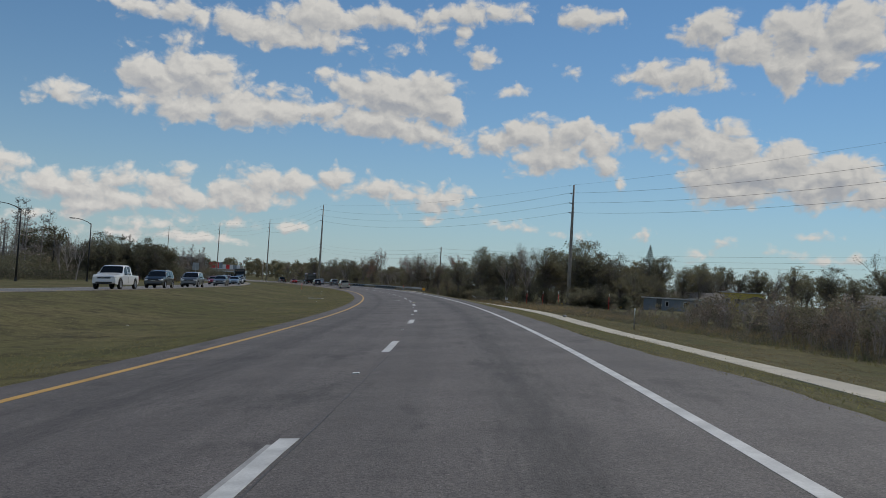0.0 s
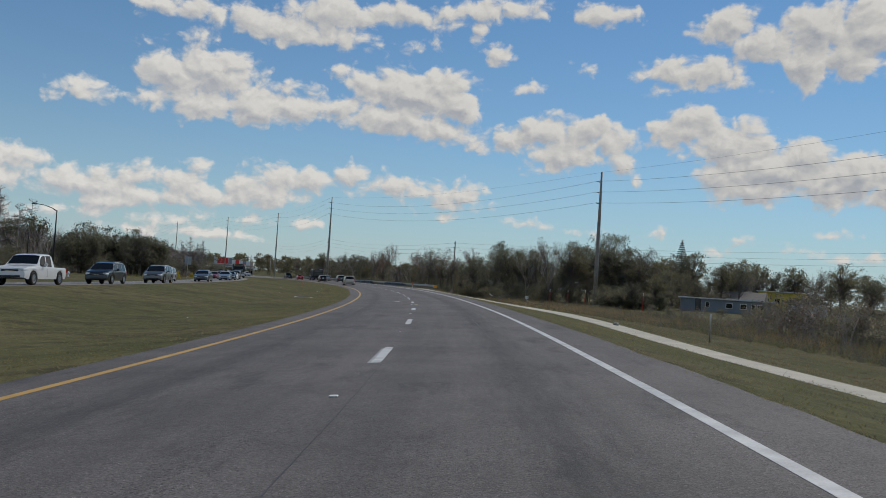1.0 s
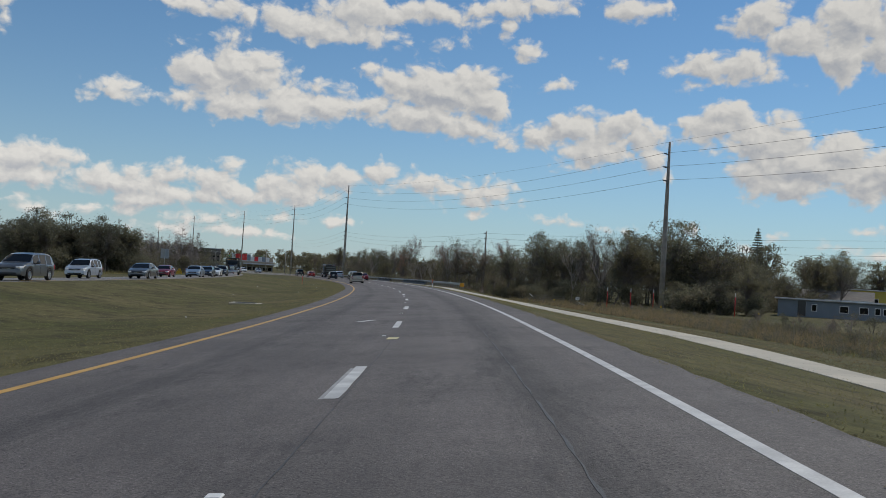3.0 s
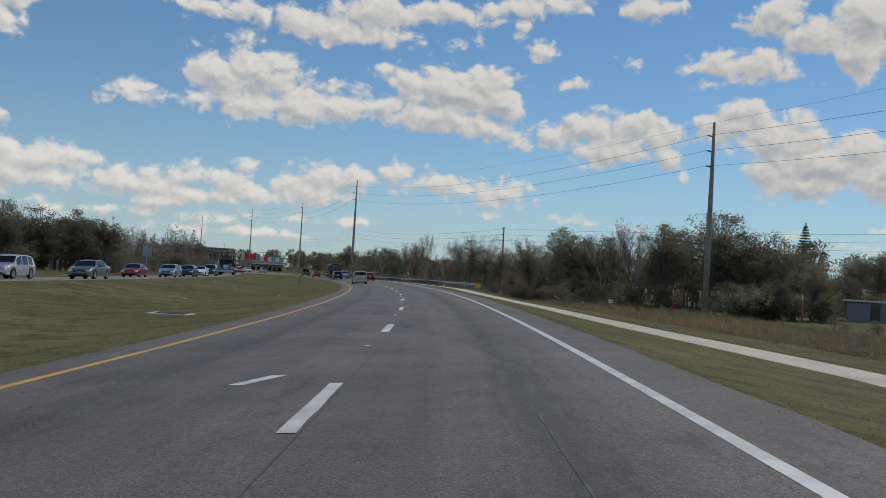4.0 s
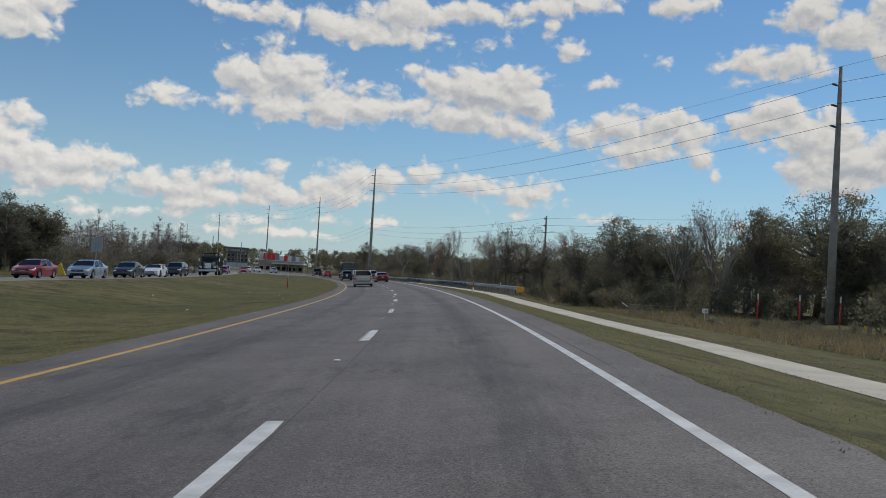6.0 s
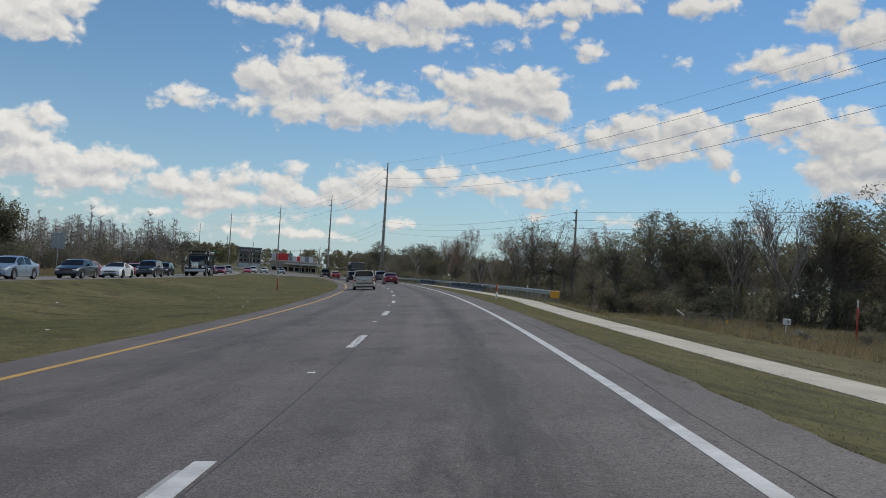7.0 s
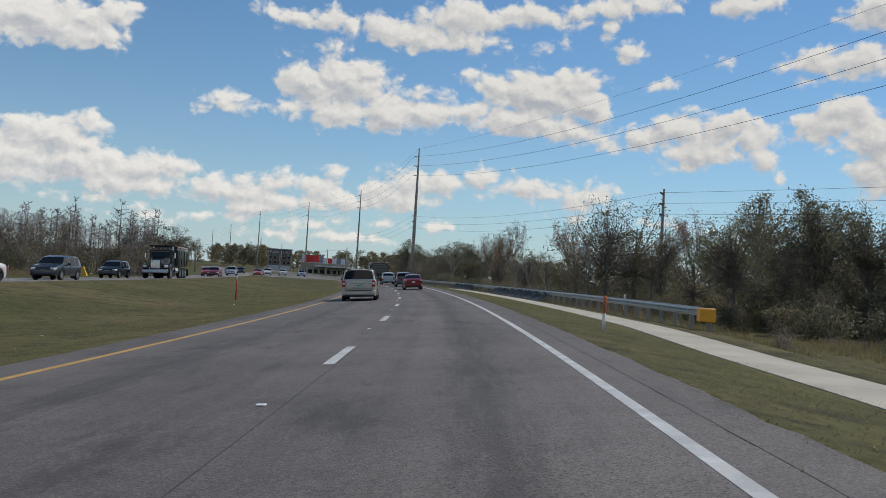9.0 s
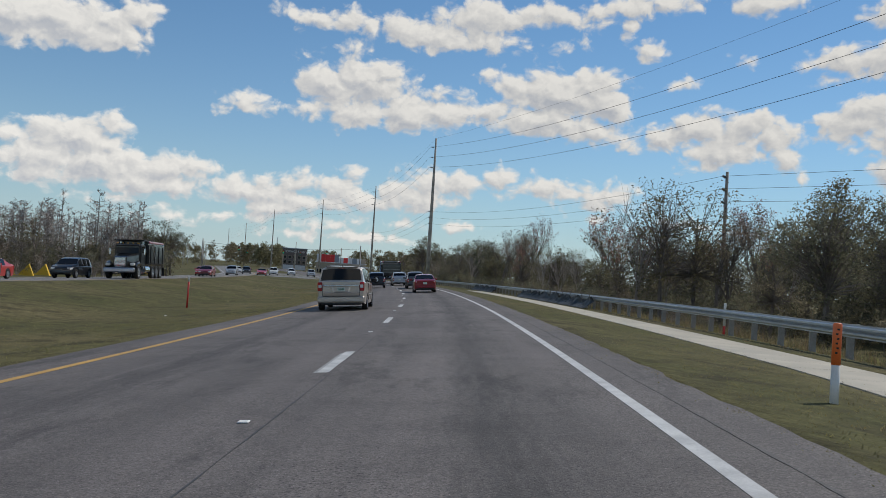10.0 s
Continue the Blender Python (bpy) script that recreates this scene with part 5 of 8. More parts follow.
# oncoming traffic beyond the median
facing = [
    (PICKUP, "white_paint", "pickup", "white pickup truck with a dark grille", 62.0, -23.2, {}),
    (SUV, "black_paint", "suv", "black SUV with lit chrome trim", 76.0, -23.4, dict(roof_rack=True)),
    (SUV, "grey_paint", "suv", "dark grey SUV with silver wheels", 91.0, -23.2, {}),
    (SEDAN, "grey_paint", "sedan", "dark grey sedan with a broad grille", 118.5, -23.6, {}),
    (SUV, "silver", "suv", "silver SUV with roof rails", 113.0, -27.2, dict(roof_rack=True)),
    (SEDAN, "red_paint", "sedan", "red compact sedan in the far lane", 145.5, -27.2, {}),
    (SEDAN, "blue_silver", "sedan", "pale blue-silver sedan with open grille", 147.0, -23.8, {}),
    (SEDAN, "dark_blue", "sedan", "dark blue-black sedan beyond the median", 158.5, -23.8, {}),
    (COUPE, "white_paint", "coupe", "white low sports coupe with black intake", 168.5, -23.8, dict(dark_rims=True)),
    (SEDAN, "red_paint", "sedan", "crimson hatchback sedan in the far lane", 172.5, -27.6, {}),
    (SUV, "dark_blue", "suv", "dark navy SUV with chrome grille bar", 180.0, -23.8, {}),
    (SEDAN, "bright_red", "sedan", "bright red sedan beyond the median", 190.0, -27.6, {}),
    (SUV, "black_paint", "suv", "black hatchback SUV in the far lane", 204.0, -27.2, {}),
    (SEDAN, "red_paint", "sedan", "red sedan near the junction", 248.0, -24.2, {}),
    (SEDAN, "bright_red", "sedan", "red sedan near the junction", 263.0, -27.0, {}),
    (SUV, "silver", "suv", "silver SUV near the junction", 281.0, -24.4, {}),
    (COUPE, "bright_red", "coupe", "orange-red coupe near the junction", 296.0, -20.0, {}),
    (SUV, "white_paint", "suv", "white SUV waiting at the junction", 316.0, -18.0, {}),
    (SUV, "black_paint", "suv", "black SUV waiting at the junction", 330.0, -24.0, {}),
    (SUV, "white_paint", "suv", "white van-like SUV waiting at the junction", 338.0, -13.5, {}),
    (SUV, "silver", "suv", "silver SUV waiting at the junction", 334.0, -9.0, {}),
    (SEDAN, "grey_paint", "sedan", "grey sedan waiting at the junction", 345.0, -27.0, {}),
    (SUV, "white_paint", "suv", "white SUV beyond the junction", 372.0, -26.0, {}),
    (SEDAN, "red_paint", "sedan", "red sedan beyond the junction", 384.0, -23.0, {}),
]
for p, mat, name, label, s, d, extra in facing:
    c, _ = make_car(name, p, M[mat], label, "car" if name != "pickup" else "pickup truck", **extra)
    c.matrix_basis = on_road(s, d, back=True)


# ---- power lines ----
def make_pole(height, r0, r1, mat, arms, label, lean=0.0):
    p = thing("utility_pole", label, "utility pole")
    part("shaft", Shape().tube([(0, 0, -0.8), (0, 0, height * 0.35), (0, 0, height * 0.7), (0, 0, height)], [r0, r0 * 0.9 + r1 * 0.1, (r0 + r1) / 2.1, r1], 12), mat, p, smooth=True)
    for z, reach in arms:
        s = Shape().tube([(-r1 * 0.8, 0, z), (-reach, 0, z + 0.12)], [0.05, 0.035], 8)
        arm = part("insulator", s, M["insulator"], p, "dark post insulator")
        for k in range(6):
            t = 0.3 + 0.11 * k
            q = (-reach * t - r1 * 0.8 * (1 - t), 0, z + 0.12 * t)
            part("shed", Shape().tube([(q[0] + 0.02, q[1], q[2]), (q[0] - 0.02, q[1], q[2])], 0.10, 10), M["insulator"], arm)
    return p


# name: x, y, height of the tip, thick
TALL = [(80.0, 28.0, 23.6), (21.97, 163.06, 23.38), (-52.65, 289.95, 27.8), (-93.8, 378.0, 27.3), (-139.3, 447.7, 28.5), (-196.0, 522.5, 28.8), (-268.2, 633.6, 26.5), (-342.9, 749.6, 27.7)]
tips = []
for i, (x, y, top) in enumerate(TALL):
    g = spot_xy(x, y)
    h = top - g.z
    arms = [(h - 1.9, 1.0), (h - 3.9, 1.0), (h - 5.9, 1.0)]
    if i in (2, 3):
        arms += [(h - 14.6, 0.6), (h - 15.8, 0.6), (h - 17.0, 0.6)]
    p = make_pole(h, 0.40 if i < 3 else 0.34, 0.16 if i < 3 else 0.13, M["pole"] if i < 2 else M["concrete_pole"], arms,
                  "tall weathered grey power pole with post insulators" if i < 2 else "tall pale power pole with post insulators")
    j = min(i + 1, len(TALL) - 1)
    k = max(i - 1, 0)
    yaw = math.atan2(-(TALL[j][0] - TALL[k][0]), TALL[j][1] - TALL[k][1])
    p.matrix_basis = Matrix.Translation(g) @ Matrix.Rotation(yaw, 4, "Z")
    tips.append([p.matrix_basis @ Vector((0, 0, h))] + [p.matrix_basis @ Vector((-r, 0, z + 0.1)) for z, r in arms])


def wire(a, b, sag, name="power_wire", r=0.016, label="dark overhead power wire between two poles"):
    c = bpy.data.curves.new(name, "CURVE")
    c.dimensions, c.bevel_depth, c.bevel_resolution = "3D", r, 1
    sp = c.splines.new("POLY")
    n = 24
    sp.points.add(n - 1)
    for i in range(n):
        t = i / (n - 1)
        q = a.lerp(b, t) - Vector((0, 0, sag * 4 * t * (1 - t)))
        sp.points[i].co = (*q, 1)
    c.materials.append(M["wire"])
    return tagged(new(name, c), label, "wire", group="overhead wires")


for i in range(len(TALL) - 1):
    for k in range(4):
        span = (tips[i][k] - tips[i + 1][k]).length
        wire(tips[i][k], tips[i + 1][k], span * (0.012 if k == 0 else 0.02), r=0.011 if k == 0 else 0.019)

LOW = [(92.0, 118.0, 11.6), (-5.9, 204.0, 10.87)]
low_tips = []
for i, (x, y, top) in enumerate(LOW):
    g = spot_xy(x, y)
    h = top - g.z
    p = make_pole(h, 0.19, 0.12, M["pole"], [(h - 0.5, 0.5), (h - 1.55, 0.5), (h - 2.6, 0.5)], "short dark wooden power pole at the woods' edge")
    p.matrix_basis = Matrix.Translation(g) @ Matrix.Rotation(0.75, 4, "Z")
    low_tips.append([p.matrix_basis @ Vector((-r, 0, h - z)) for z, r in ((0.4, 0.5), (1.45, 0.5), (2.5, 0.5))])
for k in range(3):
    wire(low_tips[0][k], low_tips[1][k], 1.1, r=0.014)
    wire(low_tips[1][k], tips[2][4 + k], 1.3, r=0.014)
    wire(tips[2][4 + k], tips[3][4 + k], 1.6, r=0.014)

# ---- guardrail along the sidewalk ----
RAIL_D, RAIL_S0, RAIL_S1, RAIL_UP = 11.0, 150.5, 330.0, 0.10
guard = thing("guardrail", "galvanised W-beam guardrail on posts beside the sidewalk", "guardrail")
post = Shape().box((0, 0, 0.16), (0.10, 0.16, 1.2), chamfer=0.012).mesh("post", M["dark_post"])
block = Shape().box((0, -0.12, 0.62), (0.11, 0.16, 0.32), chamfer=0.012).mesh("block", M["dark_post"])
n = 0
s = RAIL_S0
while s < RAIL_S1:
    h = math.radians(heading(s))
    ob = part("post", post, None, guard)
    ob.matrix_basis = Matrix.Translation(spot(s, RAIL_D + 0.26, RAIL_UP)) @ Matrix.Rotation(h + math.pi / 2, 4, "Z") @ Matrix.Rotation(math.pi, 4, "Z")
    bl = part("block", block, None, ob)
    bl.matrix_basis = Matrix.Rotation(math.pi, 4, "Z")
    s += 1.905
wave = [(0.0, -0.155), (0.0, -0.12), (-0.075, -0.085), (-0.075, -0.045), (-0.01, -0.005), (-0.01, 0.005), (-0.075, 0.045), (-0.075, 0.085), (0.0, 0.12), (0.0, 0.155)]
s = RAIL_S0
while s < RAIL_S1 - 4:
    vs, fs = [], []
    cuts = np.linspace(s - 0.12, s + 3.81, 4)
    for c in cuts:
        for off, z in wave:
            q = spot(c, RAIL_D + off + (0.004 if c < s else 0.0), 0.0)
            base = spot(c, RAIL_D + 0.2, RAIL_UP)
            vs.append((q.x, q.y, base.z + 0.62 + z))
    k = len(wave)
    for i in range(len(cuts) - 1):
        for j in range(k - 1):
            fs.append((i * k + j, (i + 1) * k + j, (i + 1) * k + j + 1, i * k + j + 1))
    me = Shape().add(vs, fs).mesh("beam", M["zinc"])
    b = part("beam", me, None, guard)
    md = b.modifiers.new("thick", "SOLIDIFY")
    md.thickness = 0.006
    s += 3.81
end = part("end_terminal", Shape().box((0, 0, 0.62), (0.56, 0.4, 0.48), chamfer=0.03), M["orange"], guard, "orange-yellow impact head")
end.matrix_basis = Matrix.Translation(spot(RAIL_S0 - 0.4, RAIL_D, RAIL_UP - 0.15)) @ Matrix.Rotation(math.radians(heading(RAIL_S0)), 4, "Z")

# black silt fabric sagging against the rail, on wooden stakes
def silt_fence(s0, s1, seed):
    t = thing("silt_fence", "sagging black silt fabric on leaning wooden stakes", "silt fence", group="silt fences")
    rg = random.Random(seed)
    vs, fs = [], []
    cols = int((s1 - s0) / 0.25)
    for i in range(cols + 1):
        s = s0 + (s1 - s0) * i / cols
        h = 0.46 + 0.22 * abs(math.sin(i * 0.21 + seed)) + rg.uniform(-0.06, 0.06)
        for j in range(5):
            f = j / 4
            d = RAIL_D - 0.20 - 0.60 * (1 - f) ** 2 + rg.uniform(-0.10, 0.10)
            q = spot(s, d, 0)
            vs.append((q.x, q.y, q.z + 0.02 + h * f + rg.uniform(-0.02, 0.02)))
    for i in range(cols):
        for j in range(4):
            a = i * 5 + j
            fs.append((a, a + 5, a + 6, a + 1))
    f = part("fabric", Shape().add(vs, fs), M["black_sheet"], t, "wrinkled black fabric")
    md = f.modifiers.new("thick", "SOLIDIFY")
    md.thickness = 0.006
    for k in range(int((s1 - s0) / 2.2)):
        q = spot(s0 + 0.6 + k * 2.2, RAIL_D - 0.22)
        lean = Vector((rg.uniform(-0.15, 0.15), rg.uniform(-0.15, 0.15), 0))
        part("stake", Shape().tube([q - Vector((0, 0, 0.1)), q + lean + Vector((0, 0, 0.95))], 0.022, 5), M["timber_post"], t)


silt_fence(181, 207, 1)
silt_fence(222, 238, 2)

# ---- markers and small things on the verges ----
def marker_post(x, y, h, r, upper, lower, label, split=0.5, lean=0.0, group="pipeline markers", foot=0.0):
    t = thing("marker_post", label, "marker post", group)
    part("shaft", Shape().tube([(0, 0, -0.1), (0, 0, h * split)], r, 10), lower, t, smooth=True)
    part("sleeve", Shape().tube([(0, 0, h * split), (0, 0, h - 0.02), (0, 0, h)], [r * 1.04, r * 1.04, r * 0.7], 10), upper, t, smooth=True)
    if foot:
        part("band", Shape().tube([(0, 0, h * split + 0.02), (0, 0, h * split + 0.07)], r * 1.08, 10), M["white"], t)
    t.matrix_basis = Matrix.Translation(spot_xy(x, y)) @ Matrix.Rotation(lean, 4, "Y")
    return t


q = spot(144.7, 6.25)
mk = marker_post(q.x, q.y, 0.95, 0.05, M["orange_red"], M["white"], "white post with a bright orange sleeve on the verge", split=0.48)
for k in range(6):
    part("printed_bar", Shape().box((-0.012 + 0.012 * (k % 2), -0.053, 0.60 + k * 0.055), (0.026, 0.006, 0.022)), M["black"], mk)
q = spot(163.5, 11.6)
marker_post(q.x, q.y, 1.15, 0.045, M["white"], M["red"], "white post with a red foot behind the guardrail", split=0.3)
q = spot(176.0, -10.7)
marker_post(q.x, q.y, 1.6, 0.045, M["white"], M["red"], "red stake with a white cap in the median", split=0.82)
for x, y in ((12.8, 152.1), (15.7, 150.6), (18.5, 149.6), (25.9, 137.9)):
    marker_post(x, y, 2.75, 0.055, M["white"], M["red"], "tall red and white striped marker post in the brush", split=0.82, foot=1)
marker_post(14.0, 57.7, 1.6, 0.045, M["white"], M["grey_bark"], "white-topped wooden stake at the ditch", split=0.55)


def flag(x, y, mat, label):
    t = thing("survey_flag", label, "survey flag", "survey flags")
    part("wire_stem", Shape().tube([(0, 0, -0.05), (0.03, 0, 0.9)], 0.008, 5), M["timber_post"], t)
    part("pennant", Shape().add([(0.03, 0, 0.9), (0.28, 0.03, 0.84), (0.26, 0.05, 0.62), (0.02, 0, 0.6), (0.03, 0.012, 0.9), (0.28, 0.042, 0.84), (0.26, 0.062, 0.62), (0.02, 0.012, 0.6)],
                              [(0, 1, 2, 3), (7, 6, 5, 4), (0, 4, 5, 1), (1, 5, 6, 2), (2, 6, 7, 3), (3, 7, 4, 0)]), mat, t)
    t.matrix_basis = Matrix.Translation(spot_xy(x, y, 0.0)) @ Matrix.Rotation(x, 4, "Z") @ Matrix.Scale(0.85, 4)


for x, y in ((6.0, 160.5), (18.5, 144.5), (21.5, 143.0), (27.0, 132.0), (40.0, 82.0), (42.0, 81.0)):
    flag(x, y, M["yellow"], "small yellow survey flag on a wire stem")

# white meter box on a stake and a fallen white board
box = thing("meter_box", "white metal box on a thin stake in the brush", "utility box")
part("stake", Shape().box((0, 0, 0.5), (0.06, 0.05, 1.3), chamfer=0.01), M["white"], box)
part("box", Shape().box((0, -0.08, 1.05), (0.55, 0.16, 0.42), chamfer=0.03), M["white"], box)
part("dial", Shape().box((0.05, -0.165, 1.06), (0.16, 0.01, 0.2)), M["sign_back"], box)
box.matrix_basis = Matrix.Translation(spot_xy(9.0, 154.6)) @ Matrix.Rotation(0.3, 4, "Z")
board = thing("fallen_sign", "white board fallen askew in the grass", "sign")
part("panel", Shape().box((0, 0, 0.28), (1.5, 0.04, 0.5), Matrix.Rotation(0.4, 4, "Y") @ Matrix.Rotation(0.9, 4, "X"), chamfer=0.01), M["white"], board)
for k in range(3):
    part("bar", Shape().box((-0.35 + 0.35 * k, -0.05, 0.3 - 0.12 * k), (0.2, 0.03, 0.16), Matrix.Rotation(0.4, 4, "Y") @ Matrix.Rotation(0.9, 4, "X")), M["grey_paint"], board)
board.matrix_basis = Matrix.Translation(spot_xy(9.4, 151.0)) @ Matrix.Rotation(0.2, 4, "Z")
fence = thing("farm_gate", "low grey tubular gate in the brush", "gate")
for k in range(4):
    part("bar", Shape().tube([(-2.3, 0, 0.3 + 0.28 * k), (2.3, 0, 0.3 + 0.28 * k)], 0.025, 6), M["timber_post"], fence)
for k in range(4):
    part("post", Shape().tube([(-2.3 + 1.53 * k, 0, -0.1), (-2.3 + 1.53 * k, 0, 1.25)], 0.035, 6), M["timber_post"], fence)
fence.matrix_basis = Matrix.Translation(spot_xy(5.4, 161.5)) @ Matrix.Rotation(0.25, 4, "Z")
leaner = thing("leaning_stake", "pale stake with a slanting arm in the brush", "stake")
part("post", Shape().tube([(0, 0, 0), (0, 0, 1.3)], 0.03, 6), M["timber_post"], leaner)
part("arm", Shape().tube([(-0.1, 0, 1.35), (0.5, 0, 0.95)], 0.05, 6), M["white"], leaner)
leaner.matrix_basis = Matrix.Translation(spot_xy(2.6, 162.0))

# storm inlet in the median and at the sidewalk
def inlet(s, d, w, l, label):
    t = thing("storm_inlet", label, "drain", "storm drains")
    part("apron", Shape().box((0, 0, 0.03), (w, l, 0.10), chamfer=0.02), M["concrete"], t)
    part("frame", Shape().box((0, 0, 0.085), (w * 0.66, l * 0.66, 0.02), chamfer=0.006), M["grate"], t)
    for k in range(9):
        part("bar", Shape().box((-w * 0.3 + k * w * 0.075, 0, 0.10), (0.03, l * 0.62, 0.02)), M["grate"], t)
    t.matrix_basis = Matrix.Translation(spot(s, d, -0.02)) @ Matrix.Rotation(math.radians(heading(s)), 4, "Z")


inlet(87.5, -9.2, 1.7, 1.3, "concrete storm inlet with iron grate in the median")
q = spot(57.0, 11.5)
bag = Shape().tube([(0, -0.46, 0.05), (0.04, -0.25, 0.09), (-0.03, 0.0, 0.07), (0.03, 0.22, 0.10), (0.0, 0.45, 0.04)], [0.06, 0.10, 0.11, 0.09, 0.05], 9)
solid("sandbag_roll", bag, M["dark_post"], "dark sagging sandbag roll at the sidewalk's edge", "sandbag", m=Matrix.Translation(q) @ Matrix.Rotation(math.radians(heading(57)), 4, "Z"))

# litter on the grass
for k, (s, d) in enumerate(((28, -11), (46, -9.5), (71, -8.2), (104, -13), (118, -9.2), (131, -14.5), (143, -8.5), (152, -12), (167, -9), (135, -7.3))):
    rg = random.Random(k)
    bm = bmesh.new()
    bmesh.ops.create_icosphere(bm, subdivisions=1, radius=0.055)
    for v in bm.verts:
        v.co = Vector((v.co.x * rg.uniform(0.8, 1.6), v.co.y * rg.uniform(0.6, 1.2), v.co.z * 0.35)) * rg.uniform(0.8, 1.15)
    me = bpy.data.meshes.new("litter")
    bm.to_mesh(me)
    bm.free()
    me.materials.append(M["litter"])
    tagged(new("litter", me), "crumpled scrap of white litter on grass", "litter", "litter").matrix_basis = Matrix.Translation(spot(s, d, 0.05)) @ Matrix.Rotation(k, 4, "Z")

# ---- beyond the oncoming road ----
def street_lamp(s, d, h, flip=1):
    t = thing("street_lamp", "dark metal street lamp with a curved arm", "street lamp", "street lamps")
    part("pole", Shape().tube([(0, 0, -0.3), (0, 0, h * 0.5), (0, 0, h)], [0.13, 0.10, 0.07], 10), M["black"], t, smooth=True)
    part("base", Shape().tube([(0, 0, -0.1), (0, 0, 0.5)], [0.2, 0.15], 10), M["black"], t)
    pts = [(0.0, 0, h - 0.1), (0.6 * flip, 0, h + 0.25), (1.4 * flip, 0, h + 0.5), (2.3 * flip, 0, h + 0.6)]
    part("arm", Shape().tube(pts, [0.06, 0.05, 0.045, 0.04], 8), M["black"], t, smooth=True)
    head = part("lamp_head", Shape().box((2.6 * flip, 0, h + 0.58), (0.75, 0.3, 0.12), chamfer=0.04), M["black"], t)
    part("lens", Shape().box((2.62 * flip, 0, h + 0.51), (0.5, 0.22, 0.03)), M["lamp_clear"], head)
    t.matrix_basis = Matrix.Translation(spot(s, d)) @ Matrix.Rotation(math.radians(heading(s)) + 0.5, 4, "Z")
    return t


street_lamp(121.0, -42.7, 8.4, -1)
street_lamp(159.0, -57.0, 8.4, -1)
street_lamp(96.0, -44.0, 8.4, -1)

hyd = thing("fire_hydrant", "pale fire hydrant on the grass beyond the road", "fire hydrant")
part("barrel", Shape().lathe([(0.001, 0), (0.16, 0), (0.16, 0.06), (0.11, 0.08), (0.11, 0.5), (0.15, 0.52), (0.15, 0.58), (0.10, 0.68), (0.001, 0.74)], 14, axis="z"), M["white"], hyd, smooth=True)
part("nozzle", Shape().tube([(-0.2, 0, 0.42), (0.2, 0, 0.42)], 0.06, 8), M["white"], hyd)
hyd.matrix_basis = Matrix.Translation(spot(122.0, -41.0))

sign = thing("road_sign", "plain grey back of a road sign on a post", "road sign")
part("post", Shape().tube([(0, 0, -0.2), (0, 0, 4.2)], 0.05, 8), M["zinc"], sign)
part("panel", Shape().box((0, 0.06, 3.5), (1.3, 0.03, 1.6), chamfer=0.01), M["sign_back"], sign)
for z in (3.1, 3.9):
    part("bracket", Shape().box((0, 0.03, z), (1.1, 0.03, 0.06)), M["zinc"], sign)
sign.matrix_basis = Matrix.Translation(spot(181.0, -33.2)) @ Matrix.Rotation(math.radians(heading(181)), 4, "Z")


def barrier(s, d, turn, scale=1.0):
    """A tent of yellow-orange sheeting pegged over a frame."""
    t = thing("sheet_barrier", "yellow-orange sheeting tent pegged on the grass", "barrier", "yellow barriers")
    vs = [(-1.1, 0.35, 0), (-0.2, 0.3, 0.15), (0.5, 0.25, 1.15), (0.95, 0.35, 0.05), (-1.05, -0.35, 0), (-0.2, -0.3, 0.18), (0.55, -0.2, 1.1), (1.0, -0.35, 0.02)]
    f = part("sheet", Shape().add(vs, [(0, 1, 5, 4), (1, 2, 6, 5), (2, 3, 7, 6), (0, 3, 2, 1), (4, 5, 6, 7)]), M["yellow"], t)
    part("peg", Shape().tube([(0.55, 0, -0.1), (0.52, 0, 1.3)], 0.025, 6), M["timber_post"], t)
    t.matrix_basis = Matrix.Translation(spot(s, d)) @ Matrix.Rotation(math.radians(heading(s)) + turn, 4, "Z") @ Matrix.Scale(scale, 4)


barrier(212.0, -34.4, 0.2)
barrier(216.5, -34.6, 0.1)
barrier(262.0, -35.0, 0.2, 1.3)
barrier(171.0, -34.6, 0.2, 1.2)

# utility cabinet at the wood's edge
cab = thing("utility_cabinet", "dark green utility cabinet on a pad", "cabinet")
part("pad", Shape().box((0, 0, 0.06), (1.9, 1.1, 0.14), chamfer=0.02), M["concrete"], cab)
part("body", Shape().box((0, 0, 0.75), (1.6, 0.8, 1.3), chamfer=0.04), M["leaf_dark"], cab)
part("door_gap", Shape().box((0, -0.402, 0.75), (0.02, 0.01, 1.1)), M["black"], cab)
cab.matrix_basis = Matrix.Translation(spot(232.0, -38.5)) @ Matrix.Rotation(math.radians(heading(232)), 4, "Z")
wgate = thing("pallet_gate", "weathered slatted gate standing at the reeds", "gate")
for k in range(5):
    part("slat", Shape().box((0, 0, 0.25 + 0.26 * k), (1.9, 0.03, 0.13), chamfer=0.006), M["timber_post"], wgate)
for k in (-0.9, 0, 0.9):
    part("post", Shape().box((k, 0.05, 0.65), (0.09, 0.07, 1.5), chamfer=0.008), M["timber_post"], wgate)
wgate.matrix_basis = Matrix.Translation(spot(176.0, -35.5)) @ Matrix.Rotation(math.radians(heading(176)), 4, "Z")


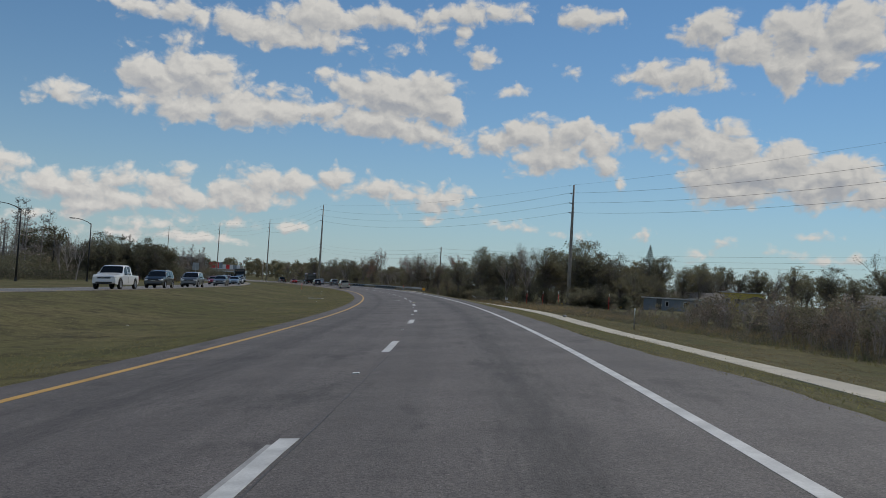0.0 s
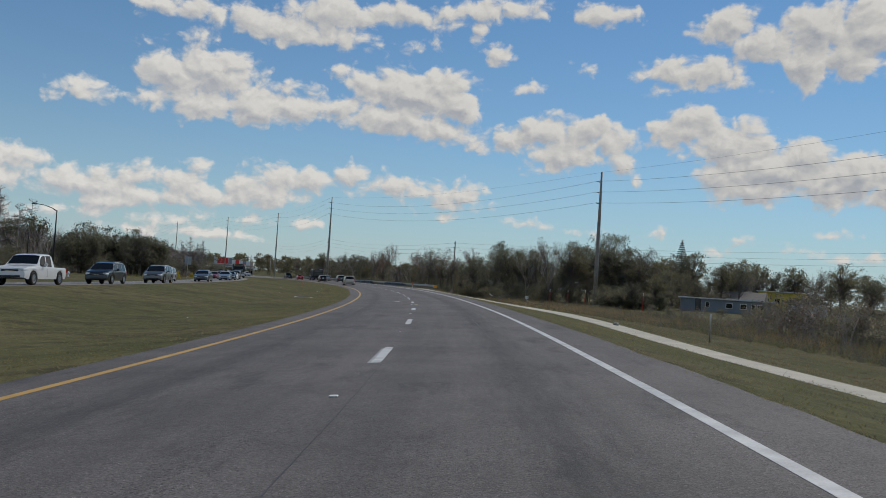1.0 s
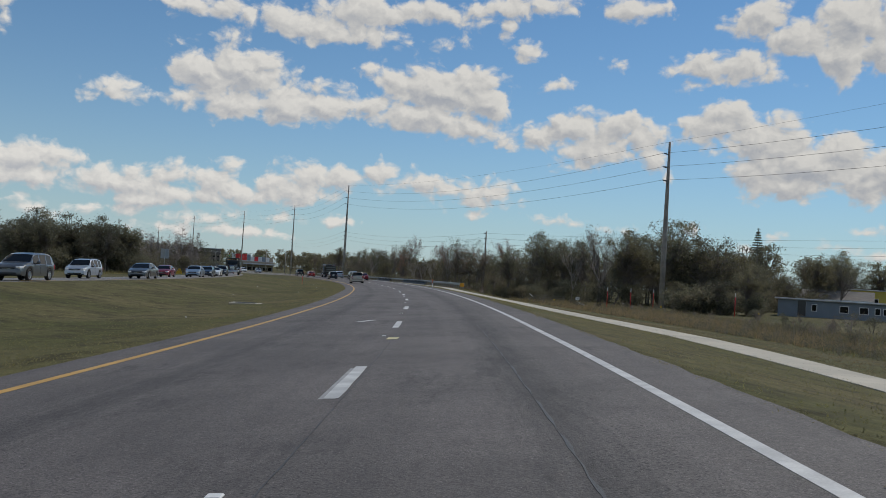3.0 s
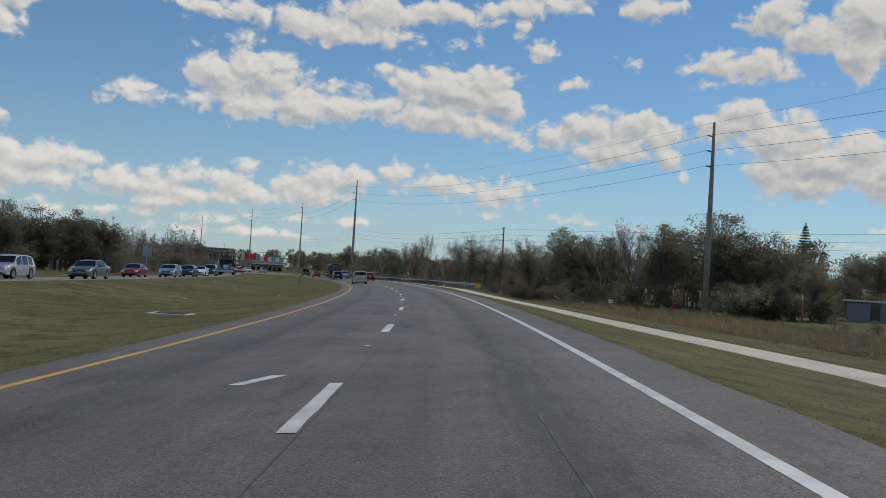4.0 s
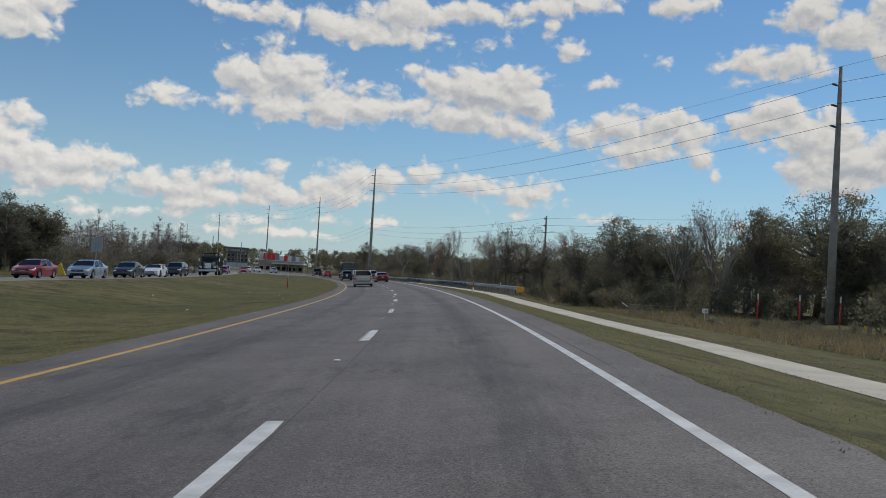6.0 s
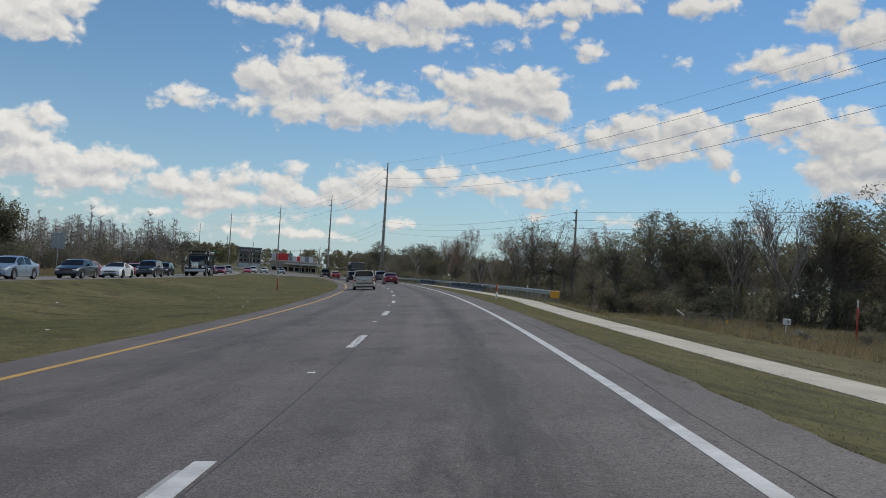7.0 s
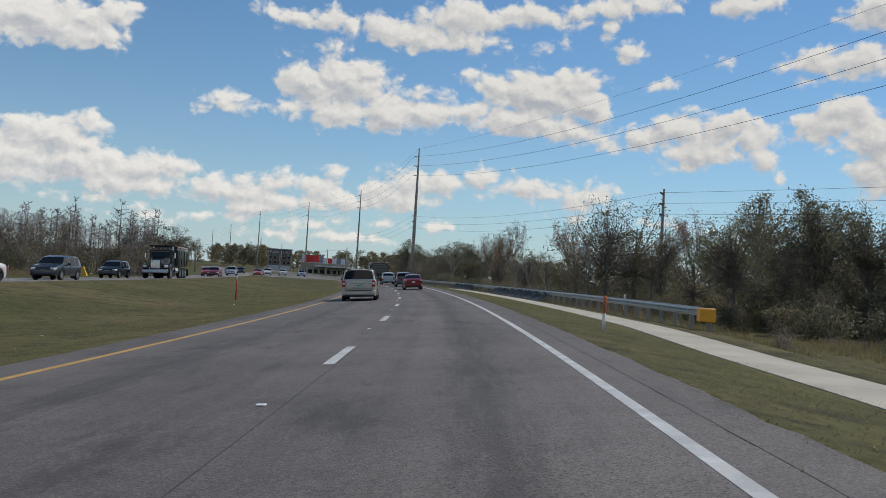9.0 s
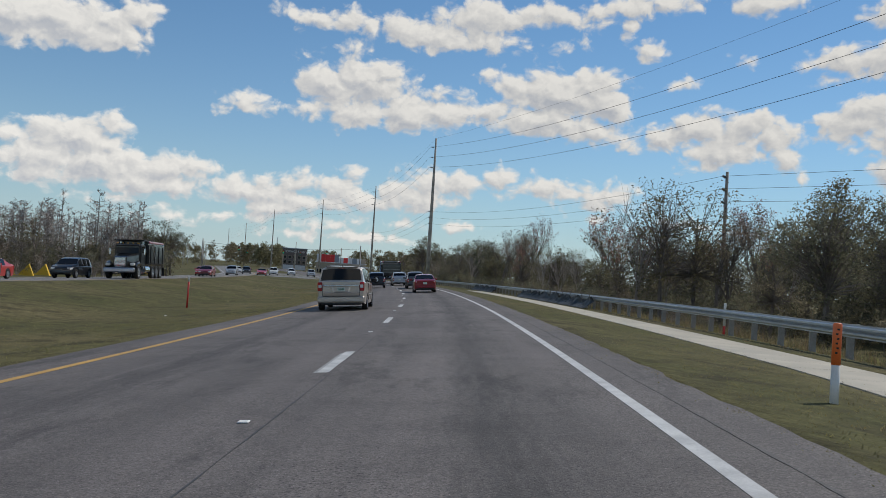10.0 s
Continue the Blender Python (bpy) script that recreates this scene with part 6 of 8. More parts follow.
# ---- buildings ----
def house(x, y, yaw, w, l, h, roof_h, wall, label, windows, name="house", flat=False, door=True, tall=1.05):
    """A low house: long side l along its local x. windows: places along that side and their widths."""
    t = thing(name, label, "house", "houses beyond the brush")
    part("wall", Shape().box((0, 0, h / 2 - 0.2), (l, w, h + 0.4), chamfer=0.03), wall, t)
    if flat:
        part("roof", Shape().box((0, 0, h + 0.12), (l + 0.8, w + 0.8, 0.2), chamfer=0.05), M["wall_white"], t)
    else:
        e = 0.5
        s = Shape()
        s.add([(-l / 2 - e, -w / 2 - e, h - 0.12), (l / 2 + e, -w / 2 - e, h - 0.12), (l / 2 + e, w / 2 + e, h - 0.12), (-l / 2 - e, w / 2 + e, h - 0.12), (-l / 2 - e, 0, h + roof_h), (l / 2 + e, 0, h + roof_h),
               (-l / 2 - e, -w / 2 - e, h), (l / 2 + e, -w / 2 - e, h), (l / 2 + e, w / 2 + e, h), (-l / 2 - e, w / 2 + e, h)],
              [(0, 3, 2, 1), (6, 7, 5, 4), (8, 9, 4, 5), (0, 1, 7, 6), (2, 3, 9, 8), (6, 4, 9), (7, 8, 5), (1, 2, 8, 7), (0, 6, 9, 3)])
        part("roof", s, M["shingle"], t)
        part("fascia", Shape().box((0, -w / 2 - e - 0.02, h - 0.07), (l + 1.0, 0.04, 0.22)), M["white"], t)
        for sx in (-1, 1):
            g = Shape().add([(sx * (l / 2 + 0.02), -w / 2, h), (sx * (l / 2 + 0.02), w / 2, h), (sx * (l / 2 + 0.02), 0, h + roof_h * 0.9), (sx * (l / 2 - 0.1), -w / 2, h), (sx * (l / 2 - 0.1), w / 2, h), (sx * (l / 2 - 0.1), 0, h + roof_h * 0.9)],
                            [(0, 1, 2), (5, 4, 3), (0, 2, 5, 3), (1, 4, 5, 2)])
            part("gable", g, wall, t)
    for px, ww in windows:
        for sy in (-1, 1):
            win = part("window", Shape().box((px, sy * (w / 2 + 0.02), h * 0.56), (ww + 0.16, 0.06, tall + 0.16), chamfer=0.01), M["white"], t)
            part("pane", Shape().box((px, sy * (w / 2 + 0.052), h * 0.56), (ww, 0.012, tall)), M["glass"], win)
    for sx in (-1, 1):
        win = part("window", Shape().box((sx * (l / 2 + 0.02), 0.6, h * 0.56), (0.06, 1.2, 1.15), chamfer=0.01), M["white"], t)
        part("pane", Shape().box((sx * (l / 2 + 0.052), 0.6, h * 0.56), (0.012, 1.0, 0.95)), M["glass"], win)
    if door:
        part("door", Shape().box((-l * 0.3, -w / 2 - 0.03, 1.02), (0.95, 0.06, 2.0), chamfer=0.01), M["dark_blue"], t, "dark blue door")
    t.matrix_basis = Matrix.Translation(spot_xy(x, y)) @ Matrix.Rotation(yaw, 4, "Z")
    return t


house(42.3, 149.8, -0.40, 8.0, 14.2, 2.0, 0.5, M["wall_grey"], "long low blue-grey house with a flat white-edged roof", [(-4.1, 0.5), (-2.8, 0.5), (0.6, 0.9), (2.8, 0.9), (4.3, 0.5), (5.4, 0.9)], flat=True, tall=0.75)
house(52.0, 176.0, -0.40, 8.0, 9.5, 2.4, 1.5, M["wall_tan"], "tan house with a brown shingle roof", [(-3, 1.0), (1.5, 1.0)])
house(71.5, 206.0, -0.42, 9.0, 10.0, 4.6, 0.6, M["wall_yellow"], "two-storey yellow house behind the others", [(-3.2, 1.1), (-0.8, 1.1), (2.4, 1.6)], flat=True, door=False)
house(56.5, 153.0, 1.2, 6.0, 9.0, 2.3, 1.1, M["wall_white"], "white gabled house with grey shingle roof", [(-3, 1.0), (1.5, 1.0)])
house(58.5, 106, -0.5, 8.0, 12.0, 2.5, 1.5, M["wall_white"], "white house with a dark shingle roof", [(-3, 1.0), (2.5, 1.0)])

parked, _ = make_car("parked_suv", SUV, M["white_paint"], "white SUV parked beside the gabled house", "car")
parked.matrix_basis = Matrix.Translation(spot_xy(52.5, 143.0)) @ Matrix.Rotation(1.0, 4, "Z")


def storage_building():
    t = thing("storage_building", "three-storey dark storage building with white lettering", "building")
    part("wall", Shape().box((0, 0, 5.6), (13, 18, 11.6), chamfer=0.1), M["wall_dark"], t)
    part("parapet", Shape().box((0, 0, 11.5), (13.5, 18.6, 0.6), chamfer=0.1), M["wall_grey"], t)
    part("ground_band", Shape().box((0, -9.05, 1.3), (13.1, 0.16, 2.6), chamfer=0.03), M["wall_white"], t)
    for row in range(2):
        for k in range(5):
            win = part("window", Shape().box((-5.0 + k * 2.5, -9.06, 4.2 + row * 2.6), (1.7, 0.14, 1.7), chamfer=0.03), M["wall_tan"], t)
            part("pane", Shape().box((-5.0 + k * 2.5, -9.15, 4.2 + row * 2.6), (1.4, 0.05, 1.4)), M["glass"], win)
    for k in range(3):
        part("pilaster", Shape().box((-6.2 + k * 6.2, -9.1, 4.2), (0.6, 0.3, 8.4), chamfer=0.05), M["wall_tan"], t)
    for k in range(3):
        for row in range(2):
            win = part("window", Shape().box((6.56, -5 + k * 5.0, 4 + row * 3.2), (0.14, 2.4, 1.8), chamfer=0.03), M["wall_tan"], t)
            part("pane", Shape().box((6.65, -5 + k * 5.0, 4 + row * 3.2), (0.05, 2.1, 1.5)), M["glass"], win)
    c = bpy.data.curves.new("lettering", "FONT")
    c.body, c.size, c.extrude, c.align_x = "STORAGE UNITS", 1.75, 0.06, "CENTER"
    c.materials.append(M["white"])
    o = new("lettering", c)
    o.parent = t
    o.matrix_basis = Matrix.Translation((0, -9.12, 9.3)) @ Matrix.Rotation(math.pi / 2, 4, "X")
    t.matrix_basis = Matrix.Translation(spot_xy(-196, 552)) @ Matrix.Rotation(0.40, 4, "Z")


storage_building()


def shop():
    t = thing("shop", "low white and red panelled shop with a flat canopy", "building")
    part("wall", Shape().box((0, 0, 3.4), (36, 16, 7.2), chamfer=0.1), M["wall_tan"], t)
    part("roof", Shape().box((0, 0, 7.1), (37, 17, 0.5), chamfer=0.1), M["wall_white"], t)
    cols = ["wall_white", "sign_red", "sign_red", "sign_red", "wall_grey", "wall_white", "sign_red", "wall_white", "wall_grey", "wall_white", "wall_tan"]
    for k, m in enumerate(cols):
        hh = 4.4 if k < 5 else 3.2
        part("panel", Shape().box((-16.0 + k * 3.2, -8.2, 9.4 if k < 5 else 8.6), (3.1, 0.6, hh), chamfer=0.06), M[m], t)
    can = part("canopy", Shape().box((6, -12, 5.2), (27, 8, 0.8), chamfer=0.1), M["wall_white"], t)
    for k in range(5):
        part("column", Shape().tube([(-5 + k * 5.4, -14.5, 0), (-5 + k * 5.4, -14.5, 5.0)], 0.2, 8), M["zinc"], can)
    for k in range(8):
        win = part("window", Shape().box((-15.4 + k * 4.4, -8.05, 2.0), (3.4, 0.14, 2.6), chamfer=0.03), M["white"], t)
        part("pane", Shape().box((-15.4 + k * 4.4, -8.14, 2.0), (3.1, 0.05, 2.3)), M["glass"], win)
    t.matrix_basis = Matrix.Translation(spot_xy(-160.5, 530)) @ Matrix.Rotation(0.35, 4, "Z") @ Matrix.Diagonal((0.7, 0.8, 0.88, 1))


shop()


def far_shop(x, y, yaw, w, h, mat, label):
    t = thing("far_shop", label, "building", "buildings at the junction")
    part("wall", Shape().box((0, 0, h / 2 - 0.2), (w, 12, h), chamfer=0.1), M[mat], t)
    part("roof", Shape().box((0, 0, h - 0.1), (w + 0.8, 12.8, 0.4), chamfer=0.1), M["wall_white"], t)
    part("sign_band", Shape().box((0, -6.1, h - 0.9), (w * 0.6, 0.2, 0.9), chamfer=0.03), M["sign_red"], t)
    for k in range(4):
        win = part("window", Shape().box((-w * 0.36 + k * w * 0.24, -6.05, h * 0.36), (w * 0.16, 0.12, 1.9), chamfer=0.02), M["white"], t)
        part("pane", Shape().box((-w * 0.36 + k * w * 0.24, -6.12, h * 0.36), (w * 0.14, 0.05, 1.7)), M["glass"], win)
    t.matrix_basis = Matrix.Translation(spot_xy(x, y)) @ Matrix.Rotation(yaw, 4, "Z")


far_shop(-262, 520, 0.55, 20, 6.5, "wall_tan", "low tan shop with a red sign band")
far_shop(-318, 560, 0.55, 22, 7.0, "wall_white", "low white shop with a red sign band")
far_shop(-300, 470, 0.7, 16, 6.0, "wall_tan", "low tan shop beyond the junction")


# ---- traffic signals at the junction ----
def signals(s, d0, d1, count):
    t = thing("traffic_signal", "traffic signals hung on a span wire between poles", "traffic light")
    a, b = spot(s, d0), spot(s, d1)
    for q in (a, b):
        part("pole", Shape().tube([q - Vector((0, 0, 0.3)), q + Vector((0, 0, 9.2))], [0.2, 0.14], 10), M["concrete_pole"], t, smooth=True)
    za, zb = a + Vector((0, 0, 8.3)), b + Vector((0, 0, 8.3))
    pts = [za.lerp(zb, k / 12) - Vector((0, 0, 1.0 * 4 * (k / 12) * (1 - k / 12))) for k in range(13)]
    part("span_wire", Shape().tube(pts, 0.03, 5), M["wire"], t)
    turn = Matrix.Rotation(math.radians(heading(s)), 4, "Z")
    for k in range(count):
        f = (k + 0.8) / (count + 0.6)
        q = za.lerp(zb, f) - Vector((0, 0, 1.0 * 4 * f * (1 - f) + 0.75))
        head = part("signal_head", Shape().box(q, (0.40, 0.3, 1.2), turn, chamfer=0.05), M["black"], t)
        for j, (mat, dz) in enumerate((("red", 0.36), ("yellow", 0.0), ("signal_green", -0.36))):
            c = q + turn @ Vector((0, -0.16, 0)) + Vector((0, 0, dz))
            part("lens", Shape().tube([c, c + turn @ Vector((0, -0.03, 0))], 0.13, 10), M[mat], head)


M["signal_green"] = material("green_signal", (0.02, 0.35, 0.22), rough=0.3, bump=0)
M["signal_green"].node_tree.nodes["Principled BSDF"].inputs["Emission Color"].default_value = (0.05, 1.0, 0.6, 1)
M["signal_green"].node_tree.nodes["Principled BSDF"].inputs["Emission Strength"].default_value = 0.5
signals(372.0, -36.0, 8.0, 3)
signals(408.0, -36.0, 8.0, 2)
for x, y, h in ((-236, 505, 12.0), (-255, 560, 13.0), (-216, 590, 12.0), (-290, 600, 13.0), (-172, 498, 13.5)):
    p = make_pole(h, 0.2, 0.13, M["concrete_pole"], [], "slender pale pole near the junction")
    p.matrix_basis = Matrix.Translation(spot_xy(x, y))
mast = thing("radio_mast", "thin lattice mast far beyond the trees", "mast")
for k in range(3):
    a = 2 * math.pi * k / 3
    part("leg", Shape().tube([(1.6 * math.cos(a), 1.6 * math.sin(a), 0), (0.5 * math.cos(a), 0.5 * math.sin(a), 42)], 0.16, 6), M["zinc"], mast)
for k in range(14):
    for j in range(3):
        a, b = 2 * math.pi * j / 3, 2 * math.pi * (j + 1) / 3
        r0, r1 = 1.6 - 1.1 * k / 14, 1.6 - 1.1 * (k + 1) / 14
        part("brace", Shape().tube([(r0 * math.cos(a), r0 * math.sin(a), 3 * k), (r1 * math.cos(b), r1 * math.sin(b), 3 * k + 3)], 0.06, 4), M["zinc"], mast)
mast.matrix_basis = Matrix.Translation(spot_xy(-308, 769)) @ Matrix.Scale(0.62, 4)


# ---- trees ----
def limbs(shape, ends, p, way, length, r, level_, rg, spread, split, lift=0.15, sides=(7, 5, 3, 3, 3), bend=0.18, last=3):
    """One limb and those that grow from it; ends takes the tips."""
    pts, rad = [p], [r]
    steps = 2 if sides[0] < 5 else (4 if level_ == 0 else (3 if level_ == 1 else 2))
    d = way.copy()
    for i in range(steps):
        d = (d + Vector((rg.uniform(-bend, bend), rg.uniform(-bend, bend), rg.uniform(-bend, bend) * 0.6 + lift * 0.3))).normalized()
        p = p + d * (length / steps)
        pts.append(p)
        rad.append(r * (1 - 0.62 * (i + 1) / steps))
    shape.tube(pts, rad, sides[min(level_, 4)], cap=False)
    if level_ >= last:
        ends.append(p)
        ends.append(pts[-2])
        return
    for k in range(split[min(level_, len(split) - 1)]):
        f = rg.uniform(0.42, 1.0)
        i = min(int(f * steps), steps - 1)
        base = pts[i].lerp(pts[i + 1], f * steps - i)
        a, t = rg.uniform(0, 2 * math.pi), rg.uniform(0.5, 1.0) * spread
        u = d.orthogonal().normalized()
        side = (Matrix.Rotation(a, 3, d) @ u)
        way2 = (d * math.cos(t) + side * math.sin(t) + Vector((0, 0, lift))).normalized()
        limbs(shape, ends, base, way2, length * rg.uniform(0.52, 0.78), r * 0.5 * (1.15 - 0.4 * f), level_ + 1, rg, spread, split, lift, sides, bend, last)
    ends.append(p)


def leaf_cloud(name, centres, per, ball, size, mat, seed, flat=1.0, squash=0.75):
    """Many small leaf sprays, each a small blade, scattered round the centres."""
    rg = np.random.RandomState(seed)
    c = np.repeat(np.asarray(centres, float), per, 0)
    n = len(c)
    off = rg.normal(size=(n, 3))
    off /= np.linalg.norm(off, axis=1)[:, None] + 1e-9
    off *= (rg.rand(n, 1) ** 0.55) * ball * rg.uniform(0.5, 1.25, (n, 1))
    off[:, 2] *= squash
    c = c + off
    a, b = rg.normal(size=(n, 3)), rg.normal(size=(n, 3))
    a /= np.linalg.norm(a, axis=1)[:, None]
    b -= a * (a * b).sum(1)[:, None]
    b /= np.linalg.norm(b, axis=1)[:, None]
    s = size * rg.uniform(0.55, 1.45, (n, 1))
    l, w = a * s, b * s * 0.46
    v = np.stack([c - l + w * 0.7, c - l * 0.6 - w, c + l], 1).reshape(-1, 3)
    return np_mesh(name, v, np.arange(3 * n).reshape(n, 3), mat)


def make_tree(name, label, seed, h, spread, split, leaf, per, ball, size, trunk=0.26, fork=0.3, stems=1, lift=0.18, bark="bark", last=3, category="tree", group="", drop=0.0):
    rg = random.Random(seed)
    t = thing(name, label, category, group)
    wood, ends = Shape(), []
    for k in range(stems):
        a = rg.uniform(0, 6.28)
        tilt = rg.uniform(0.15, 0.5) if stems > 1 else 0.06
        way = Vector((math.cos(a) * tilt, math.sin(a) * tilt, 1)).normalized()
        limbs(wood, ends, Vector((rg.uniform(-0.2, 0.2) * (stems > 1), rg.uniform(-0.2, 0.2) * (stems > 1), -0.2)), way, h * (fork + 0.22), trunk / math.sqrt(stems), 0, rg, spread, split, lift, last=last, sides=(3, 3, 3, 3, 3) if stems > 1 else (7, 5, 3, 3, 3))
    top = max(p.z for p in ends)
    k = h / max(top, 0.1)
    wood.v = [(x * k, y * k, z * k) for x, y, z in wood.v]
    me = wood.mesh("trunk", M[bark])
    part("trunk", me, None, t)
    if leaf:
        pts = [(p.x * k, p.y * k, p.z * k) for p in ends if p.z * k > h * drop and rg.random() > 0.12]
        part("crown", leaf_cloud("crown", pts, per, ball, size, M[leaf], seed), None, t)
    return t


def make_round(name, label, seed, h, r, low, clumps, per, ball, size, leaf, bark="bark", trunk=0.24, category="tree", group="roadside trees", stems=1, lobes=5):
    """A tree or bush with a full, lobed crown: limbs run out to clumps of small leaves; low is where the crown begins."""
    rg = random.Random(seed)
    t = thing(name, label, category, group)
    heads = [(rg.uniform(0, 6.28), rg.uniform(0.0, 0.55) * r, h * (low + (0.93 - low) * rg.uniform(0.25, 0.85)), rg.uniform(0.42, 0.7) * r) for k in range(lobes)]
    heads.append((0.0, 0.0, h * (low + (1 - low) * 0.62), r * 0.66))
    wood = Shape()
    feet = []
    for k in range(stems):
        a = rg.uniform(0, 6.28)
        out = 0.0 if stems == 1 else 0.35 * r
        tip = Vector((math.cos(a) * out, math.sin(a) * out, h * (0.7 if stems == 1 else 0.6)))
        mid = tip * 0.5 + Vector((rg.uniform(-0.03, 0.03) * h, rg.uniform(-0.03, 0.03) * h, 0))
        wood.tube([(0.1 * tip.x, 0.1 * tip.y, -0.3), mid, tip], [trunk, trunk * 0.7, trunk * 0.25], 6 if stems == 1 else 3, cap=False)
        feet.append((mid, tip))
    pts = []
    for k in range(clumps):
        a0, d0, z0, q = heads[k % len(heads)]
        v = Vector((rg.gauss(0, 1), rg.gauss(0, 1), rg.gauss(0.15, 1))).normalized() * q * rg.uniform(0.45, 1.08)
        p = Vector((math.cos(a0) * d0 + v.x, math.sin(a0) * d0 + v.y, z0 + v.z * (0.9 if stems == 1 else 1.0)))
        p.z = min(max(p.z, h * low + rg.uniform(0, 0.12) * h), h * rg.uniform(0.93, 0.99))
        pts.append(tuple(p))
        mid, tip = rg.choice(feet)
        f = rg.uniform(0.0, 0.9)
        base = mid.lerp(tip, f)
        if base.z > p.z:
            base = mid
        bend = base.lerp(p, 0.55) + Vector((rg.uniform(-0.3, 0.3), rg.uniform(-0.3, 0.3), rg.uniform(-0.1, 0.45)))
        if stems > 1 or group == "woodland trees":
            wood.tube([base, p], [trunk * 0.5, trunk * 0.15], 3, cap=False)
        else:
            wood.tube([base, bend, p], [trunk * 0.3, trunk * 0.17, trunk * 0.05], 3, cap=False)
    if stems == 1:
        part("trunk", wood, M[bark], t)
    else:
        tagged(part("stem_tangle", wood, M[bark], t), kind="stuff")
    part("crown", leaf_cloud("crown", pts, per, ball, size, M[leaf], seed), None, t)
    return t


KEEP = Matrix.Translation((0, 0, 0))
OPEN = (6, 4, 3)
LEAFS = ("leaf_oak", "leaf_dark", "leaf_oak", "leaf_olive")
oaks = [make_round("oak_tree", "dark evergreen oak with a ragged rounded crown", 11 + i, 10.5, 4.7, 0.2, [84, 74, 64, 78][i], [66, 64, 72, 64][i], 1.0, 0.118, LEAFS[i], trunk=0.28) for i in range(4)]
olives = [make_round("olive_green_tree", "olive-green broadleaf tree with a rounded crown", 31 + i, 9.0, 4.0, 0.18, 66, 76, 0.95, 0.105, "leaf_olive") for i in range(2)]
sparse = [make_tree("half_bare_tree", "half-bare tree with thin brown-green leaves", 41 + i, 10.5, 0.75, OPEN, ["leaf_brown", "leaf_oak"][i], 12, 0.75, 0.09, trunk=0.22, lift=0.28, group="roadside trees") for i in range(2)]
rusty = [make_tree("rust_leaved_tree", "slim tree with thin rust-red leaves", 51, 11.0, 0.6, (7, 4, 3), "leaf_rust", 16, 0.6, 0.085, trunk=0.22, lift=0.35, group="roadside trees")]
wide = [make_round("half_bare_tree", "broad half-bare tree with thin olive-brown leaves", 45 + i, 9.0, 4.9, 0.12, 96, 40, 0.85, 0.085, ["leaf_mixed", "leaf_olive"][i], trunk=0.15, lobes=7) for i in range(2)]
bares = [make_tree("bare_tree", "leafless grey-brown tree with fine branches", 61 + i, 9.5, 0.8, (7, 5, 4), None, 0, 0, 0, trunk=0.12, lift=0.32, bark="twig", group="roadside trees") for i in range(2)]
back = [make_round("oak_tree", "dark evergreen oak deep in the wood", 111 + i, 10.5, 4.6, 0.08, 66, 36, 1.2, 0.205, LEAFS[i], group="woodland trees", trunk=0.2) for i in range(4)]
bushes = [make_round("bush", "dense dark green bush grown down to the ground", 71 + i, 3.6, 2.1, 0.0, 34, 40, 0.62, 0.095, LEAFS[i], trunk=0.05, stems=4, category="bush", group="roadside bushes") for i in range(4)]
under = ["leaf_dark", "leaf_oak", "leaf_mixed"]      # thickets, grown as masses below
brush = [make_round("brush", "tangled brown dry brush", 81 + i, 3.0, 1.7, 0.0, 42, 15, 0.5, 0.075, ["leaf_brown", "leaf_mixed"][i], trunk=0.035, stems=6, bark="twig", category="bush", group="dry brush") for i in range(2)]


def make_cypress(seed, h):
    """A leafless swamp cypress: straight bole, short up-swept limbs with fine twigs."""
    rg = random.Random(seed)
    t = thing("cypress_tree", "leafless grey-brown swamp cypress with short twiggy limbs", "tree", "cypress wood")
    bole = Shape().tube([(0, 0, -0.3), (rg.uniform(-0.1, 0.1), rg.uniform(-0.1, 0.1), h * 0.3), (rg.uniform(-0.2, 0.2), rg.uniform(-0.2, 0.2), h * 0.7), (0, 0, h)], [0.22, 0.13, 0.08, 0.015], 5, cap=False)
    part("trunk", bole, M["grey_bark"], t)
    tw = Shape()
    for k in range(37):
        z = h * rg.uniform(0.2, 0.98) ** 0.85
        reach = (0.7 + 2.3 * (1 - z / h) ** 0.7) * rg.uniform(0.5, 1.1)
        a = rg.uniform(0, 6.28)
        base = Vector((0, 0, z))
        tip = base + Vector((math.cos(a) * reach, math.sin(a) * reach, reach * rg.uniform(0.05, 0.55)))
        midp = base.lerp(tip, 0.5) + Vector((0, 0, -0.08 * reach))
        tw.tube([base, midp, tip], [0.06, 0.045, 0.02], 3, cap=False)
        for j in range(3):
            f = rg.uniform(0.3, 1.0)
            q = base.lerp(tip, f)
            e = q + Vector((rg.uniform(-0.5, 0.5), rg.uniform(-0.5, 0.5), rg.uniform(-0.1, 0.6))) * (0.45 + 0.4 * reach)
            tw.tube([q, e], [0.036, 0.018], 3, cap=False)
    part("twig_crown", tw, M["twig"], t)
    return t


cypresses = [make_cypress(91 + i, 13.0 + i * 0.8) for i in range(3)]


